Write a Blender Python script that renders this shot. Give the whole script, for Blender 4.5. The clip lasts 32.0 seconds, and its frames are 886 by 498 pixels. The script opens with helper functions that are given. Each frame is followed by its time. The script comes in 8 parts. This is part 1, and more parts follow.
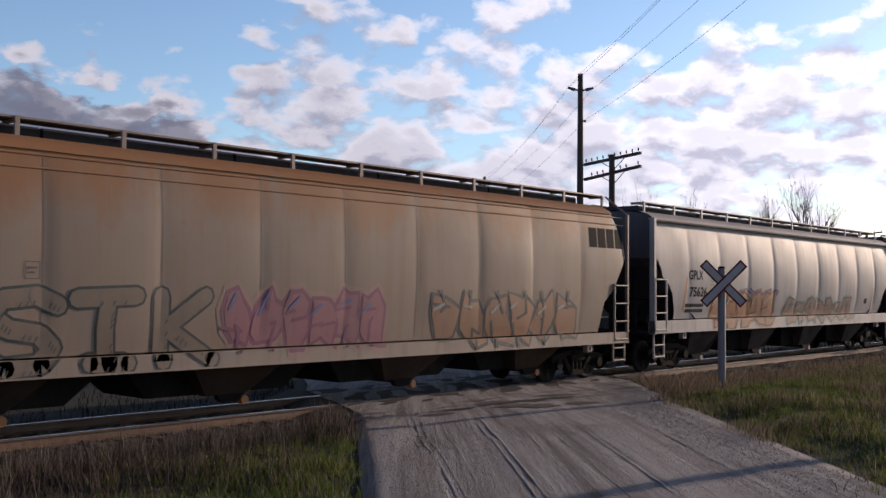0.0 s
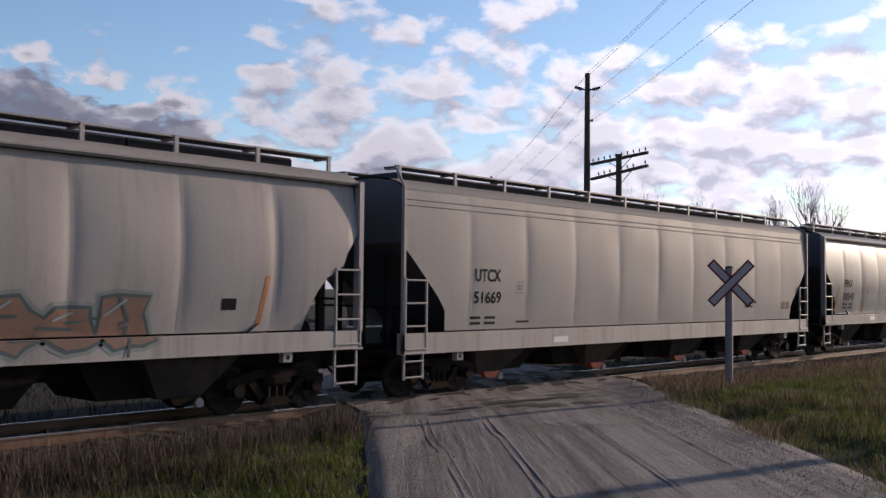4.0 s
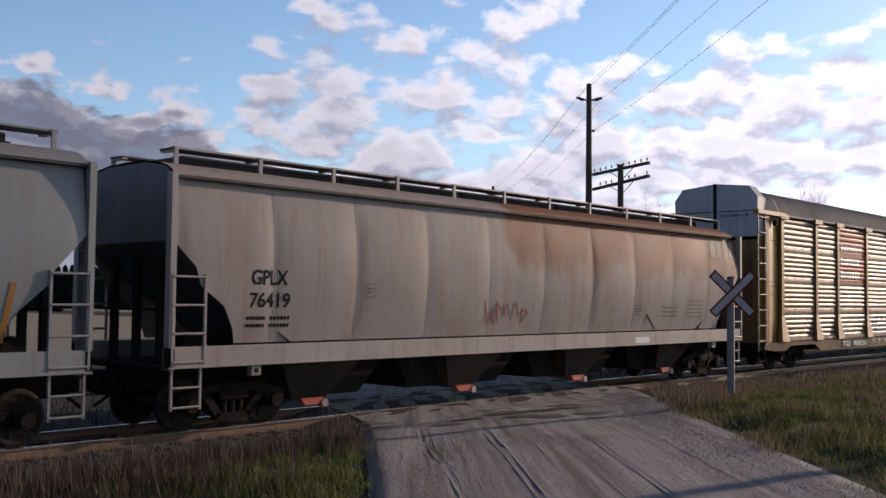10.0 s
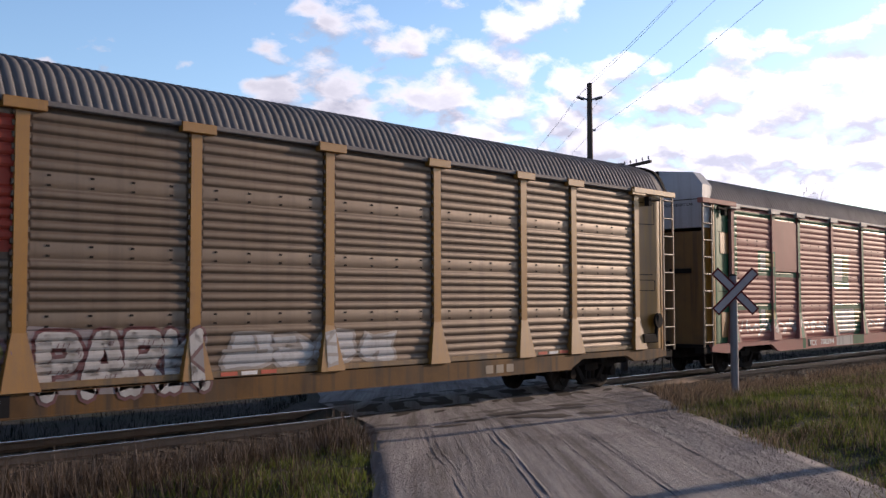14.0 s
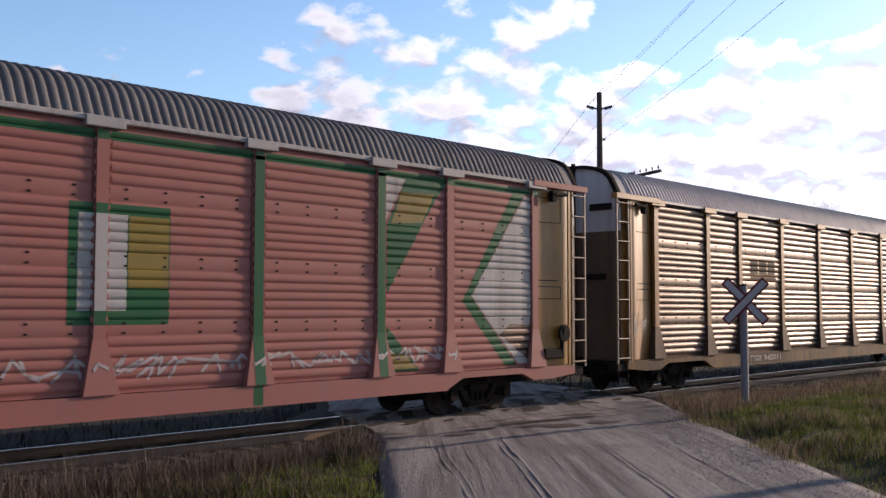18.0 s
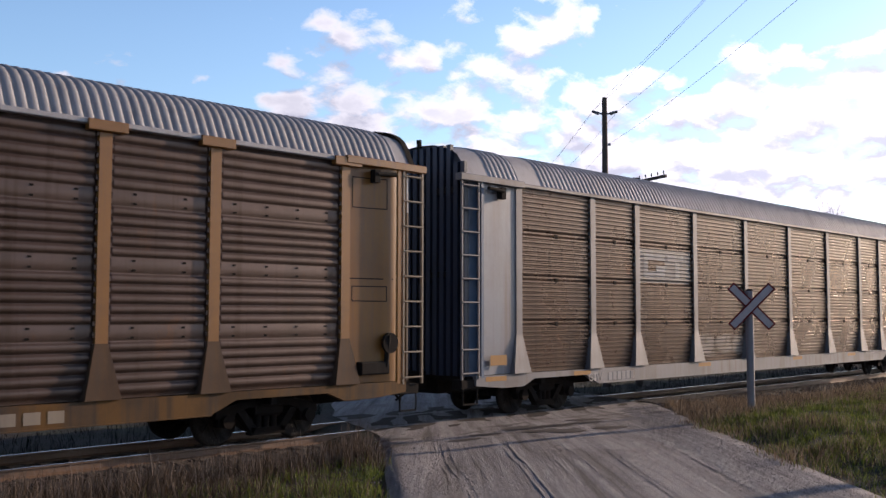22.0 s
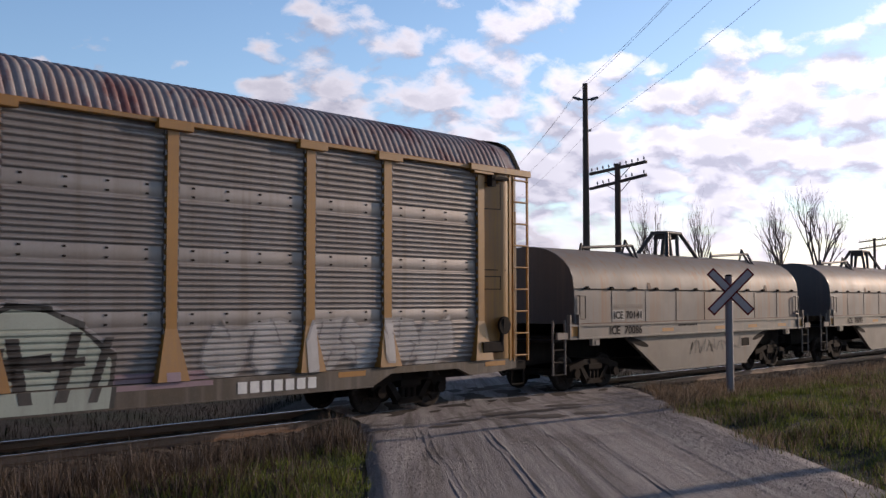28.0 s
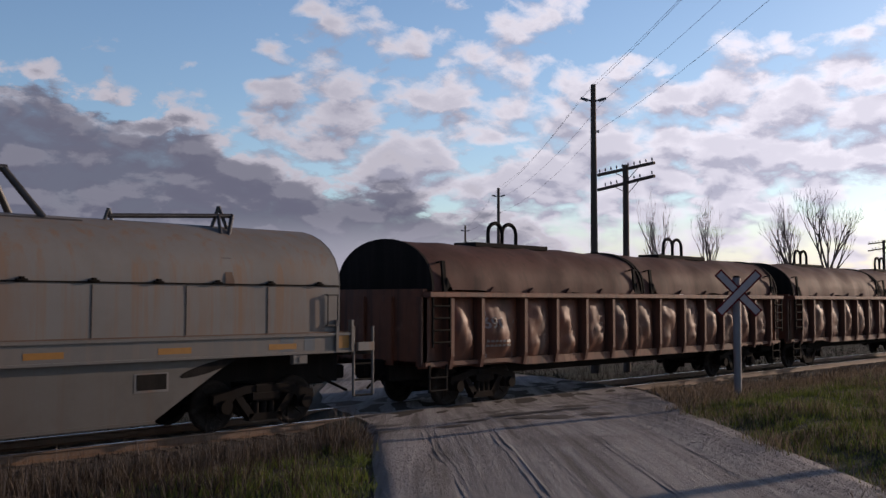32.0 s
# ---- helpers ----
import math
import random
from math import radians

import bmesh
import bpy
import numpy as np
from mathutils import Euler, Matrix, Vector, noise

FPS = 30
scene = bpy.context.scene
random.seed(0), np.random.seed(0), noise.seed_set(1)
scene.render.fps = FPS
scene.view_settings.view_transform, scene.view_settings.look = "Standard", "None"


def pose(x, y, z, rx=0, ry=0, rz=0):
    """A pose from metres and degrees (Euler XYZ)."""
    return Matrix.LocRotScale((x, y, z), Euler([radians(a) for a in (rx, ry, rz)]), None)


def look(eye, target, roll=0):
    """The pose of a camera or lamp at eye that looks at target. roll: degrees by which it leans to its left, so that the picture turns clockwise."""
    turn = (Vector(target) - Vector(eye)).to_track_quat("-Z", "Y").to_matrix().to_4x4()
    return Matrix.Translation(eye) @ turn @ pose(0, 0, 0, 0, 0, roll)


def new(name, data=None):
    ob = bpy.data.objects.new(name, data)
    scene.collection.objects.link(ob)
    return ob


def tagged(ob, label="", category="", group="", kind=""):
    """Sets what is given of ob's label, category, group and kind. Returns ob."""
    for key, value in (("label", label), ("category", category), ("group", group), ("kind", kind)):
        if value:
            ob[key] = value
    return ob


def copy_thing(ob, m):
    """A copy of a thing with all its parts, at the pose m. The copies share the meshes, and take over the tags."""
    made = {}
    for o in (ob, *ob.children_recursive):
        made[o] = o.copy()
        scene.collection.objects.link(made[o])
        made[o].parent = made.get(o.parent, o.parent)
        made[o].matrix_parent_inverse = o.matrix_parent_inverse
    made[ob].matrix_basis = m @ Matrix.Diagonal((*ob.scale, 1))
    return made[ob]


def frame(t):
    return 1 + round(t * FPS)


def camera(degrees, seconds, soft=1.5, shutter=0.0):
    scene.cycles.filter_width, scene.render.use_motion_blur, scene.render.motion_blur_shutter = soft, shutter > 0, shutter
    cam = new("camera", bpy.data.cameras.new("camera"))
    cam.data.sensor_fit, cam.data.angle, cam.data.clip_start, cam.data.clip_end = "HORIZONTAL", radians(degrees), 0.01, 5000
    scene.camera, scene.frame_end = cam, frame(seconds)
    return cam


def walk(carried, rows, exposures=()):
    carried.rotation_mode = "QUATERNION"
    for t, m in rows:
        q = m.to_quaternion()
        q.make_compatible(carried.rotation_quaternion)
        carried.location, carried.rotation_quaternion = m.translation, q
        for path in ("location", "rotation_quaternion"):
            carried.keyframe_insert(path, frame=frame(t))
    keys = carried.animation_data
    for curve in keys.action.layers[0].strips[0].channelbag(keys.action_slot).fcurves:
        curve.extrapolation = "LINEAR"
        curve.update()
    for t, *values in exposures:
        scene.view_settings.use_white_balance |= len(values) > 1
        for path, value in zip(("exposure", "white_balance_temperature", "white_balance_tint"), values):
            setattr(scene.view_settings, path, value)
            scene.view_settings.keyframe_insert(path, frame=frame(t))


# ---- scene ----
# the camera: t, x, y, z, yaw, pitch, roll
cam = camera(47.54, 32.0, soft=1.45, shutter=0.06)
PATH = [
    (0, 0.034, -15.788, 2.303, -48.11, 2.32, -0.49),
    (0.5, 0.019, -15.795, 2.305, -48.05, 2.41, -0.46),
    (1, 0.031, -15.784, 2.303, -47.99, 2.38, -0.37),
    (1.5, 0.029, -15.805, 2.308, -47.92, 2.20, -0.28),
    (2, 0.033, -15.779, 2.309, -47.88, 2.20, -0.54),
    (2.5, 0.019, -15.783, 2.306, -47.80, 2.36, -0.62),
    (4.5, 0.034, -15.778, 2.289, -47.68, 2.23, -0.54),
    (5, 0.018, -15.796, 2.306, -47.67, 2.12, -0.44),
    (5.5, 0.014, -15.810, 2.312, -47.62, 2.24, -0.53),
    (6, 0.025, -15.776, 2.309, -47.66, 2.49, -0.66),
    (6.5, 0.020, -15.785, 2.310, -47.73, 2.56, -0.49),
    (7, 0.025, -15.822, 2.307, -47.78, 2.63, -0.42),
    (7.5, 0.040, -15.772, 2.307, -47.80, 2.60, -0.37),
    (8, 0.031, -15.788, 2.306, -47.77, 2.48, -0.52),
    (8.5, 0.043, -15.770, 2.307, -47.83, 2.32, -0.50),
    (9, 0.021, -15.799, 2.312, -47.82, 2.34, -0.54),
    (9.5, 0.029, -15.777, 2.303, -47.70, 2.77, -0.54),
    (10, 0.017, -15.807, 2.314, -47.62, 2.85, -0.56),
    (10.5, 0.032, -15.797, 2.309, -47.70, 2.77, -0.49),
    (11, 0.028, -15.793, 2.306, -47.77, 2.72, -0.53),
    (11.5, 0.035, -15.801, 2.313, -47.72, 2.79, -0.33),
    (12, 0.028, -15.773, 2.307, -47.82, 2.97, -0.47),
    (12.5, 0.012, -15.823, 2.310, -47.66, 3.05, -0.22),
    (13, 0.015, -15.802, 2.304, -47.53, 3.15, -0.17),
    (13.5, 0.015, -15.802, 2.308, -47.45, 3.13, -0.01),
    (14, 0.027, -15.818, 2.310, -47.43, 2.92, 0.14),
    (14.5, 0.026, -15.802, 2.310, -47.48, 2.90, 0.08),
    (16.5, 0.013, -15.810, 2.306, -47.22, 3.27, -0.02),
    (17, 0.002, -15.813, 2.305, -47.10, 3.53, -0.17),
    (17.5, 0.014, -15.782, 2.301, -47.02, 3.54, -0.26),
    (18, 0.011, -15.827, 2.316, -46.91, 3.41, -0.07),
    (18.5, 0.004, -15.825, 2.310, -46.88, 3.42, -0.13),
    (19, -0.000, -15.800, 2.310, -46.85, 3.46, -0.12),
    (19.5, -0.007, -15.796, 2.308, -46.82, 3.50, -0.19),
    (20, 0.002, -15.817, 2.305, -46.60, 3.55, -0.19),
    (20.5, 0.009, -15.800, 2.309, -46.37, 3.85, -0.22),
    (21, -0.010, -15.825, 2.303, -46.38, 4.16, -0.10),
    (21.5, 0.001, -15.822, 2.312, -46.61, 3.93, -0.03),
    (22, 0.009, -15.810, 2.305, -46.64, 3.72, -0.10),
    (22.5, -0.003, -15.815, 2.314, -46.42, 3.83, -0.25),
    (23, -0.003, -15.811, 2.315, -46.52, 3.56, -0.16),
    (23.5, -0.002, -15.796, 2.304, -46.67, 3.51, -0.16),
    (24, 0.004, -15.792, 2.312, -46.58, 3.74, -0.23),
    (24.5, -0.001, -15.810, 2.305, -46.54, 3.77, -0.10),
    (25, 0.008, -15.812, 2.311, -46.57, 3.64, 0.03),
    (25.5, 0.008, -15.822, 2.304, -46.69, 3.66, 0.15),
    (26, 0.002, -15.809, 2.301, -47.36, 3.61, 0.17),
    (26.5, 0.020, -15.808, 2.305, -47.81, 3.34, 0.18),
    (28.5, 0.032, -15.804, 2.310, -47.57, 2.82, 0.14),
    (29, 0.028, -15.826, 2.302, -47.44, 2.73, 0.22),
    (29.5, 0.025, -15.805, 2.307, -47.35, 2.67, 0.12),
    (30, 0.020, -15.823, 2.311, -47.28, 2.80, 0.08),
    (30.5, 0.008, -15.809, 2.310, -47.34, 2.90, 0.07),
    (31, 0.019, -15.780, 2.310, -47.37, 3.02, -0.18),
    (31.5, 0.036, -15.817, 2.309, -47.25, 3.12, -0.10),
    (32, 0.037, -15.820, 2.301, -47.25, 2.98, -0.07),
]
EXPOSURES = [(t, stops, 5880, 18.0) for t, stops in ((0.0, -0.46), (9.0, -0.51), (12.5, -0.18), (25.0, -0.05), (28.5, -0.50), (30.0, -0.74), (32.0, -0.78))]
walk(cam, [(t, pose(x, y, z, 90 + p, r, yaw)) for t, x, y, z, yaw, p, r in PATH], EXPOSURES)

# ---- light ----
SUN_AZ, SUN_EL = radians(-12.0), radians(13.5)  # azimuth from +x (along the track), elevation
SUN_DIR = Vector((math.cos(SUN_AZ) * math.cos(SUN_EL), math.sin(SUN_AZ) * math.cos(SUN_EL), math.sin(SUN_EL)))
sun = new("sun", bpy.data.lights.new("sun", "SUN"))
sun.data.energy, sun.data.angle, sun.data.color = 4.6, radians(0.6), (1.0, 0.74, 0.49)
sun.matrix_world = look((0, 0, 60), Vector((0, 0, 60)) - SUN_DIR)


def link(nt, a, b):
    nt.links.new(a, b)


def node(nt, kind, **inputs):
    n = nt.nodes.new(kind)
    for k, v in inputs.items():
        n.inputs[k.replace("_", " ")].default_value = v
    return n


def maths(nt, op, a, b=None, clamp=False):
    n = nt.nodes.new("ShaderNodeMath")
    n.operation, n.use_clamp = op, clamp
    for i, v in enumerate((a, b)):
        if v is None:
            continue
        if isinstance(v, (int, float)):
            n.inputs[i].default_value = v
        else:
            link(nt, v, n.inputs[i])
    return n.outputs[0]


def vmath(nt, op, a, b=None):
    n = nt.nodes.new("ShaderNodeVectorMath")
    n.operation = op
    for i, v in enumerate((a, b)):
        if v is None:
            continue
        if isinstance(v, (tuple, Vector)):
            n.inputs[i].default_value = v
        else:
            link(nt, v, n.inputs[i])
    return n.outputs["Value" if op == "DOT_PRODUCT" else "Vector"]


def ramp(nt, fac, stops):
    n = nt.nodes.new("ShaderNodeValToRGB")
    el = n.color_ramp.elements
    while len(el) < len(stops):
        el.new(0.5)
    for e, (p, c) in zip(el, stops):
        e.position = p
        e.color = (*c, 1) if isinstance(c, tuple) else (c, c, c, 1)
    n.color_ramp.interpolation = "EASE" if len(stops) == 2 else "LINEAR"
    link(nt, fac, n.inputs[0])
    return n.outputs[0]


def mix(nt, fac, a, b, mode="MIX"):
    n = nt.nodes.new("ShaderNodeMix")
    n.data_type, n.blend_type = "RGBA", mode
    for i, v in ((0, fac), (6, a), (7, b)):
        if isinstance(v, (int, float)):
            n.inputs[i].default_value = v
        elif isinstance(v, tuple):
            n.inputs[i].default_value = (*v, 1)
        else:
            link(nt, v, n.inputs[i])
    return n.outputs[2]


def noise_tex(nt, vec, scale, detail=5.0, rough=0.55):
    n = nt.nodes.new("ShaderNodeTexNoise")
    n.inputs["Scale"].default_value, n.inputs["Detail"].default_value, n.inputs["Roughness"].default_value = scale, detail, rough
    link(nt, vec, n.inputs["Vector"])
    return n.outputs["Fac"]


def mapped(nt, vec, scale=(1, 1, 1), loc=(0, 0, 0)):
    n = nt.nodes.new("ShaderNodeMapping")
    n.inputs["Scale"].default_value, n.inputs["Location"].default_value = scale, loc
    link(nt, vec, n.inputs["Vector"])
    return n.outputs["Vector"]


def make_world():
    w = bpy.data.worlds.new("evening_sky")
    scene.world = w
    w.use_nodes = True
    nt = w.node_tree
    bg, out = nt.nodes["Background"], nt.nodes["World Output"]
    sky = nt.nodes.new("ShaderNodeTexSky")
    sky.sky_type, sky.sun_disc = "NISHITA", False
    sky.sun_elevation, sky.sun_rotation = SUN_EL, radians(90) - SUN_AZ
    sky.air_density, sky.dust_density, sky.ozone_density = 1.0, 0.6, 1.5
    blue = mix(nt, 1.0, sky.outputs[0], (0.215, 0.224, 0.228), "MULTIPLY")
    d = nt.nodes.new("ShaderNodeTexCoord").outputs["Generated"]
    sep = nt.nodes.new("ShaderNodeSeparateXYZ")
    link(nt, d, sep.inputs[0])
    up = maths(nt, "MAXIMUM", sep.outputs["Z"], 0.0)
    inv = maths(nt, "DIVIDE", 1.0, maths(nt, "ADD", up, 0.40))
    flat = vmath(nt, "MULTIPLY", d, (1, 1, 0))

    def scaled(vec, k):
        n = nt.nodes.new("ShaderNodeVectorMath")
        n.operation = "SCALE"
        link(nt, vec, n.inputs[0])
        if isinstance(k, float):
            n.inputs["Scale"].default_value = k
        else:
            link(nt, k, n.inputs["Scale"])
        return n.outputs[0]

    p = scaled(flat, inv)
    warp = nt.nodes.new("ShaderNodeTexNoise")
    warp.inputs["Scale"].default_value, warp.inputs["Detail"].default_value = 9.0, 4.0
    link(nt, p, warp.inputs["Vector"])
    wv = vmath(nt, "ADD", p, vmath(nt, "MULTIPLY", warp.outputs["Color"], (0.05, 0.05, 0.0)))
    at = (3.1, 7.4, 0)

    def heaps(vec):
        """Heaped cloud: rounded cells with frayed edges."""
        v = mapped(nt, vec, (1, 1, 1), at)
        cell = nt.nodes.new("ShaderNodeTexVoronoi")
        cell.feature = "SMOOTH_F1"
        cell.inputs["Scale"].default_value, cell.inputs["Smoothness"].default_value = 11.5, 0.55
        cell.inputs["Detail"].default_value, cell.inputs["Roughness"].default_value = 1.5, 0.45
        link(nt, v, cell.inputs["Vector"])
        body = maths(nt, "SUBTRACT", 1.0, cell.outputs["Distance"])
        frayed = noise_tex(nt, v, 24.0, 9.0, 0.66)
        wide = noise_tex(nt, v, 6.0, 2.0, 0.5)
        return maths(nt, "ADD", maths(nt, "MULTIPLY", body, 0.52), maths(nt, "ADD", maths(nt, "MULTIPLY", frayed, 0.46), maths(nt, "MULTIPLY", wide, 0.10)))

    puffs = heaps(wv)
    above = heaps(scaled(wv, 0.968))
    banks = noise_tex(nt, mapped(nt, p, (1, 1, 1), (1.7, 0.4, 0)), 2.1, 4.0, 0.5)
    tosun = vmath(nt, "DOT_PRODUCT", d, SUN_DIR)
    # bearing from the crossing's middle, to the right, in radians
    bearing = maths(nt, "ARCTAN2", vmath(nt, "DOT_PRODUCT", d, (0.678, -0.735, 0.0)), vmath(nt, "DOT_PRODUCT", d, (0.735, 0.678, 0.0)))
    amount = maths(nt, "ADD", maths(nt, "ADD", puffs, 0.037), maths(nt, "MULTIPLY", maths(nt, "SUBTRACT", banks, 0.5), 0.22))

    def clump(total, b0, e0, rb, re, k):
        """More cloud (or less) round one bearing and height."""
        x = maths(nt, "MULTIPLY", maths(nt, "SUBTRACT", bearing, b0), 1.0 / rb)
        y = maths(nt, "MULTIPLY", maths(nt, "SUBTRACT", sep.outputs["Z"], e0), 1.0 / re)
        r = maths(nt, "ADD", maths(nt, "MULTIPLY", x, x), maths(nt, "MULTIPLY", y, y))
        return maths(nt, "ADD", total, maths(nt, "MULTIPLY", maths(nt, "POWER", 2.718, maths(nt, "MULTIPLY", r, -1.0)), k))

    for b0, e0, rb, re, k in ((-0.40, 0.285, 0.27, 0.070, -0.30), (-0.16, 0.205, 0.07, 0.03, 0.10), (-0.28, 0.215, 0.06, 0.022, 0.08), (-0.03, 0.225, 0.19, 0.085, 0.085), (-0.14, 0.13, 0.22, 0.05, 0.15), (0.045, 0.150, 0.035, 0.017, -0.24),
                              (0.12, 0.115, 0.16, 0.045, 0.10), (0.34, 0.13, 0.24, 0.06, 0.10), (0.20, 0.262, 0.06, 0.04, -0.20), (0.24, 0.185, 0.07, 0.025, 0.10), (0.36, 0.265, 0.14, 0.028, -0.16), (0.37, 0.215, 0.10, 0.016, 0.08), (0.62, 0.25, 0.2, 0.06, 0.08), (0.10, 0.19, 0.05, 0.015, -0.08)):
        amount = clump(amount, b0, e0, rb, re, k)
    amount = maths(nt, "ADD", amount, ramp(nt, up, [(0.0, 0.08), (0.12, 0.03), (0.22, 0.0), (0.55, 0.0)]))
    amount = maths(nt, "SUBTRACT", amount, ramp(nt, up, [(0.26, 0.0), (0.46, 0.24)]))
    mask = ramp(nt, amount, [(0.405, 0.0), (0.475, 0.45), (0.575, 1.0)])
    # sunlit crowns against shaded bellies
    relief = maths(nt, "ADD", maths(nt, "MULTIPLY", maths(nt, "SUBTRACT", puffs, above), 3.4), 0.62)
    depth = ramp(nt, amount, [(0.46, 1.0), (0.74, 0.50)])
    shine = maths(nt, "MULTIPLY", ramp(nt, relief, [(0.05, 0.0), (0.95, 1.0)]), depth)
    glow = ramp(nt, tosun, [(0.0, 0.0), (0.25, 0.20), (0.55, 0.50), (0.80, 0.90), (1.0, 1.0)])
    lit = mix(nt, glow, (0.44, 0.425, 0.445), (1.95, 1.82, 1.73))
    dark = mix(nt, glow, (0.23, 0.23, 0.28), (0.93, 0.90, 0.97))
    cloud = mix(nt, shine, dark, lit)
    blue = mix(nt, ramp(nt, up, [(0.26, 0.0), (0.60, 1.0)]), blue, mix(nt, 1.0, blue, (0.45, 0.5, 0.58), "MULTIPLY"))
    both = mix(nt, mask, blue, cloud)
    # a low dark bank on the side away from the sun, falling off towards it
    edge = maths(nt, "ADD", sep.outputs["Z"], maths(nt, "MULTIPLY", maths(nt, "SUBTRACT", 0.56, puffs), 0.12))
    fall = ramp(nt, maths(nt, "MULTIPLY", maths(nt, "ADD", bearing, 0.8), 0.8), [(0.0, 0.226), (0.31, 0.206), (0.43, 0.180), (0.50, 0.150), (0.60, 0.128), (0.69, 0.086), (0.78, 0.0)])
    edge = maths(nt, "SUBTRACT", edge, fall)
    bank = ramp(nt, maths(nt, "ADD", edge, 0.5), [(0.476, 1.0), (0.497, 0.85), (0.510, 0.0)])
    belly = mix(nt, ramp(nt, maths(nt, "MULTIPLY", relief, 0.6), [(0.33, 0.0), (0.66, 1.0)]), (0.235, 0.232, 0.285), (0.36, 0.35, 0.39))
    belly = mix(nt, ramp(nt, up, [(0.045, 0.75), (0.085, 0.0)]), belly, (0.50, 0.50, 0.57))
    both = mix(nt, maths(nt, "MULTIPLY", bank, 0.95), both, belly)
    rim = maths(nt, "MULTIPLY", ramp(nt, maths(nt, "ADD", edge, 0.5), [(0.487, 0.0), (0.505, 1.0), (0.513, 1.0), (0.530, 0.0)]), ramp(nt, relief, [(0.55, 0.0), (0.95, 0.9)]))
    both = mix(nt, rim, both, (0.92, 0.86, 0.85))
    haze = mix(nt, glow, (0.22, 0.25, 0.34), (1.5, 1.32, 1.2))
    low = ramp(nt, up, [(0.0, 0.85), (0.035, 0.5), (0.085, 0.0)])
    both = mix(nt, low, both, haze)
    # the clear zenith is far darker than the low evening sky
    both = mix(nt, ramp(nt, up, [(0.31, 0.0), (0.58, 1.0)]), both, mix(nt, 1.0, both, (0.36, 0.37, 0.40), "MULTIPLY"))
    link(nt, both, bg.inputs["Color"])
    bg.inputs["Strength"].default_value = 1.0


make_world()


# ---- materials ----
def material(name):
    m = bpy.data.materials.new(name)
    m.use_nodes = True
    nt = m.node_tree
    return m, nt, nt.nodes["Principled BSDF"]


def coords(nt, which="Object"):
    return nt.nodes.new("ShaderNodeTexCoord").outputs[which]


def bump(nt, bsdf, height, strength=0.3, dist=0.01):
    b = nt.nodes.new("ShaderNodeBump")
    b.inputs["Strength"].default_value, b.inputs["Distance"].default_value = strength, dist
    link(nt, height, b.inputs["Height"])
    link(nt, b.outputs[0], bsdf.inputs["Normal"])


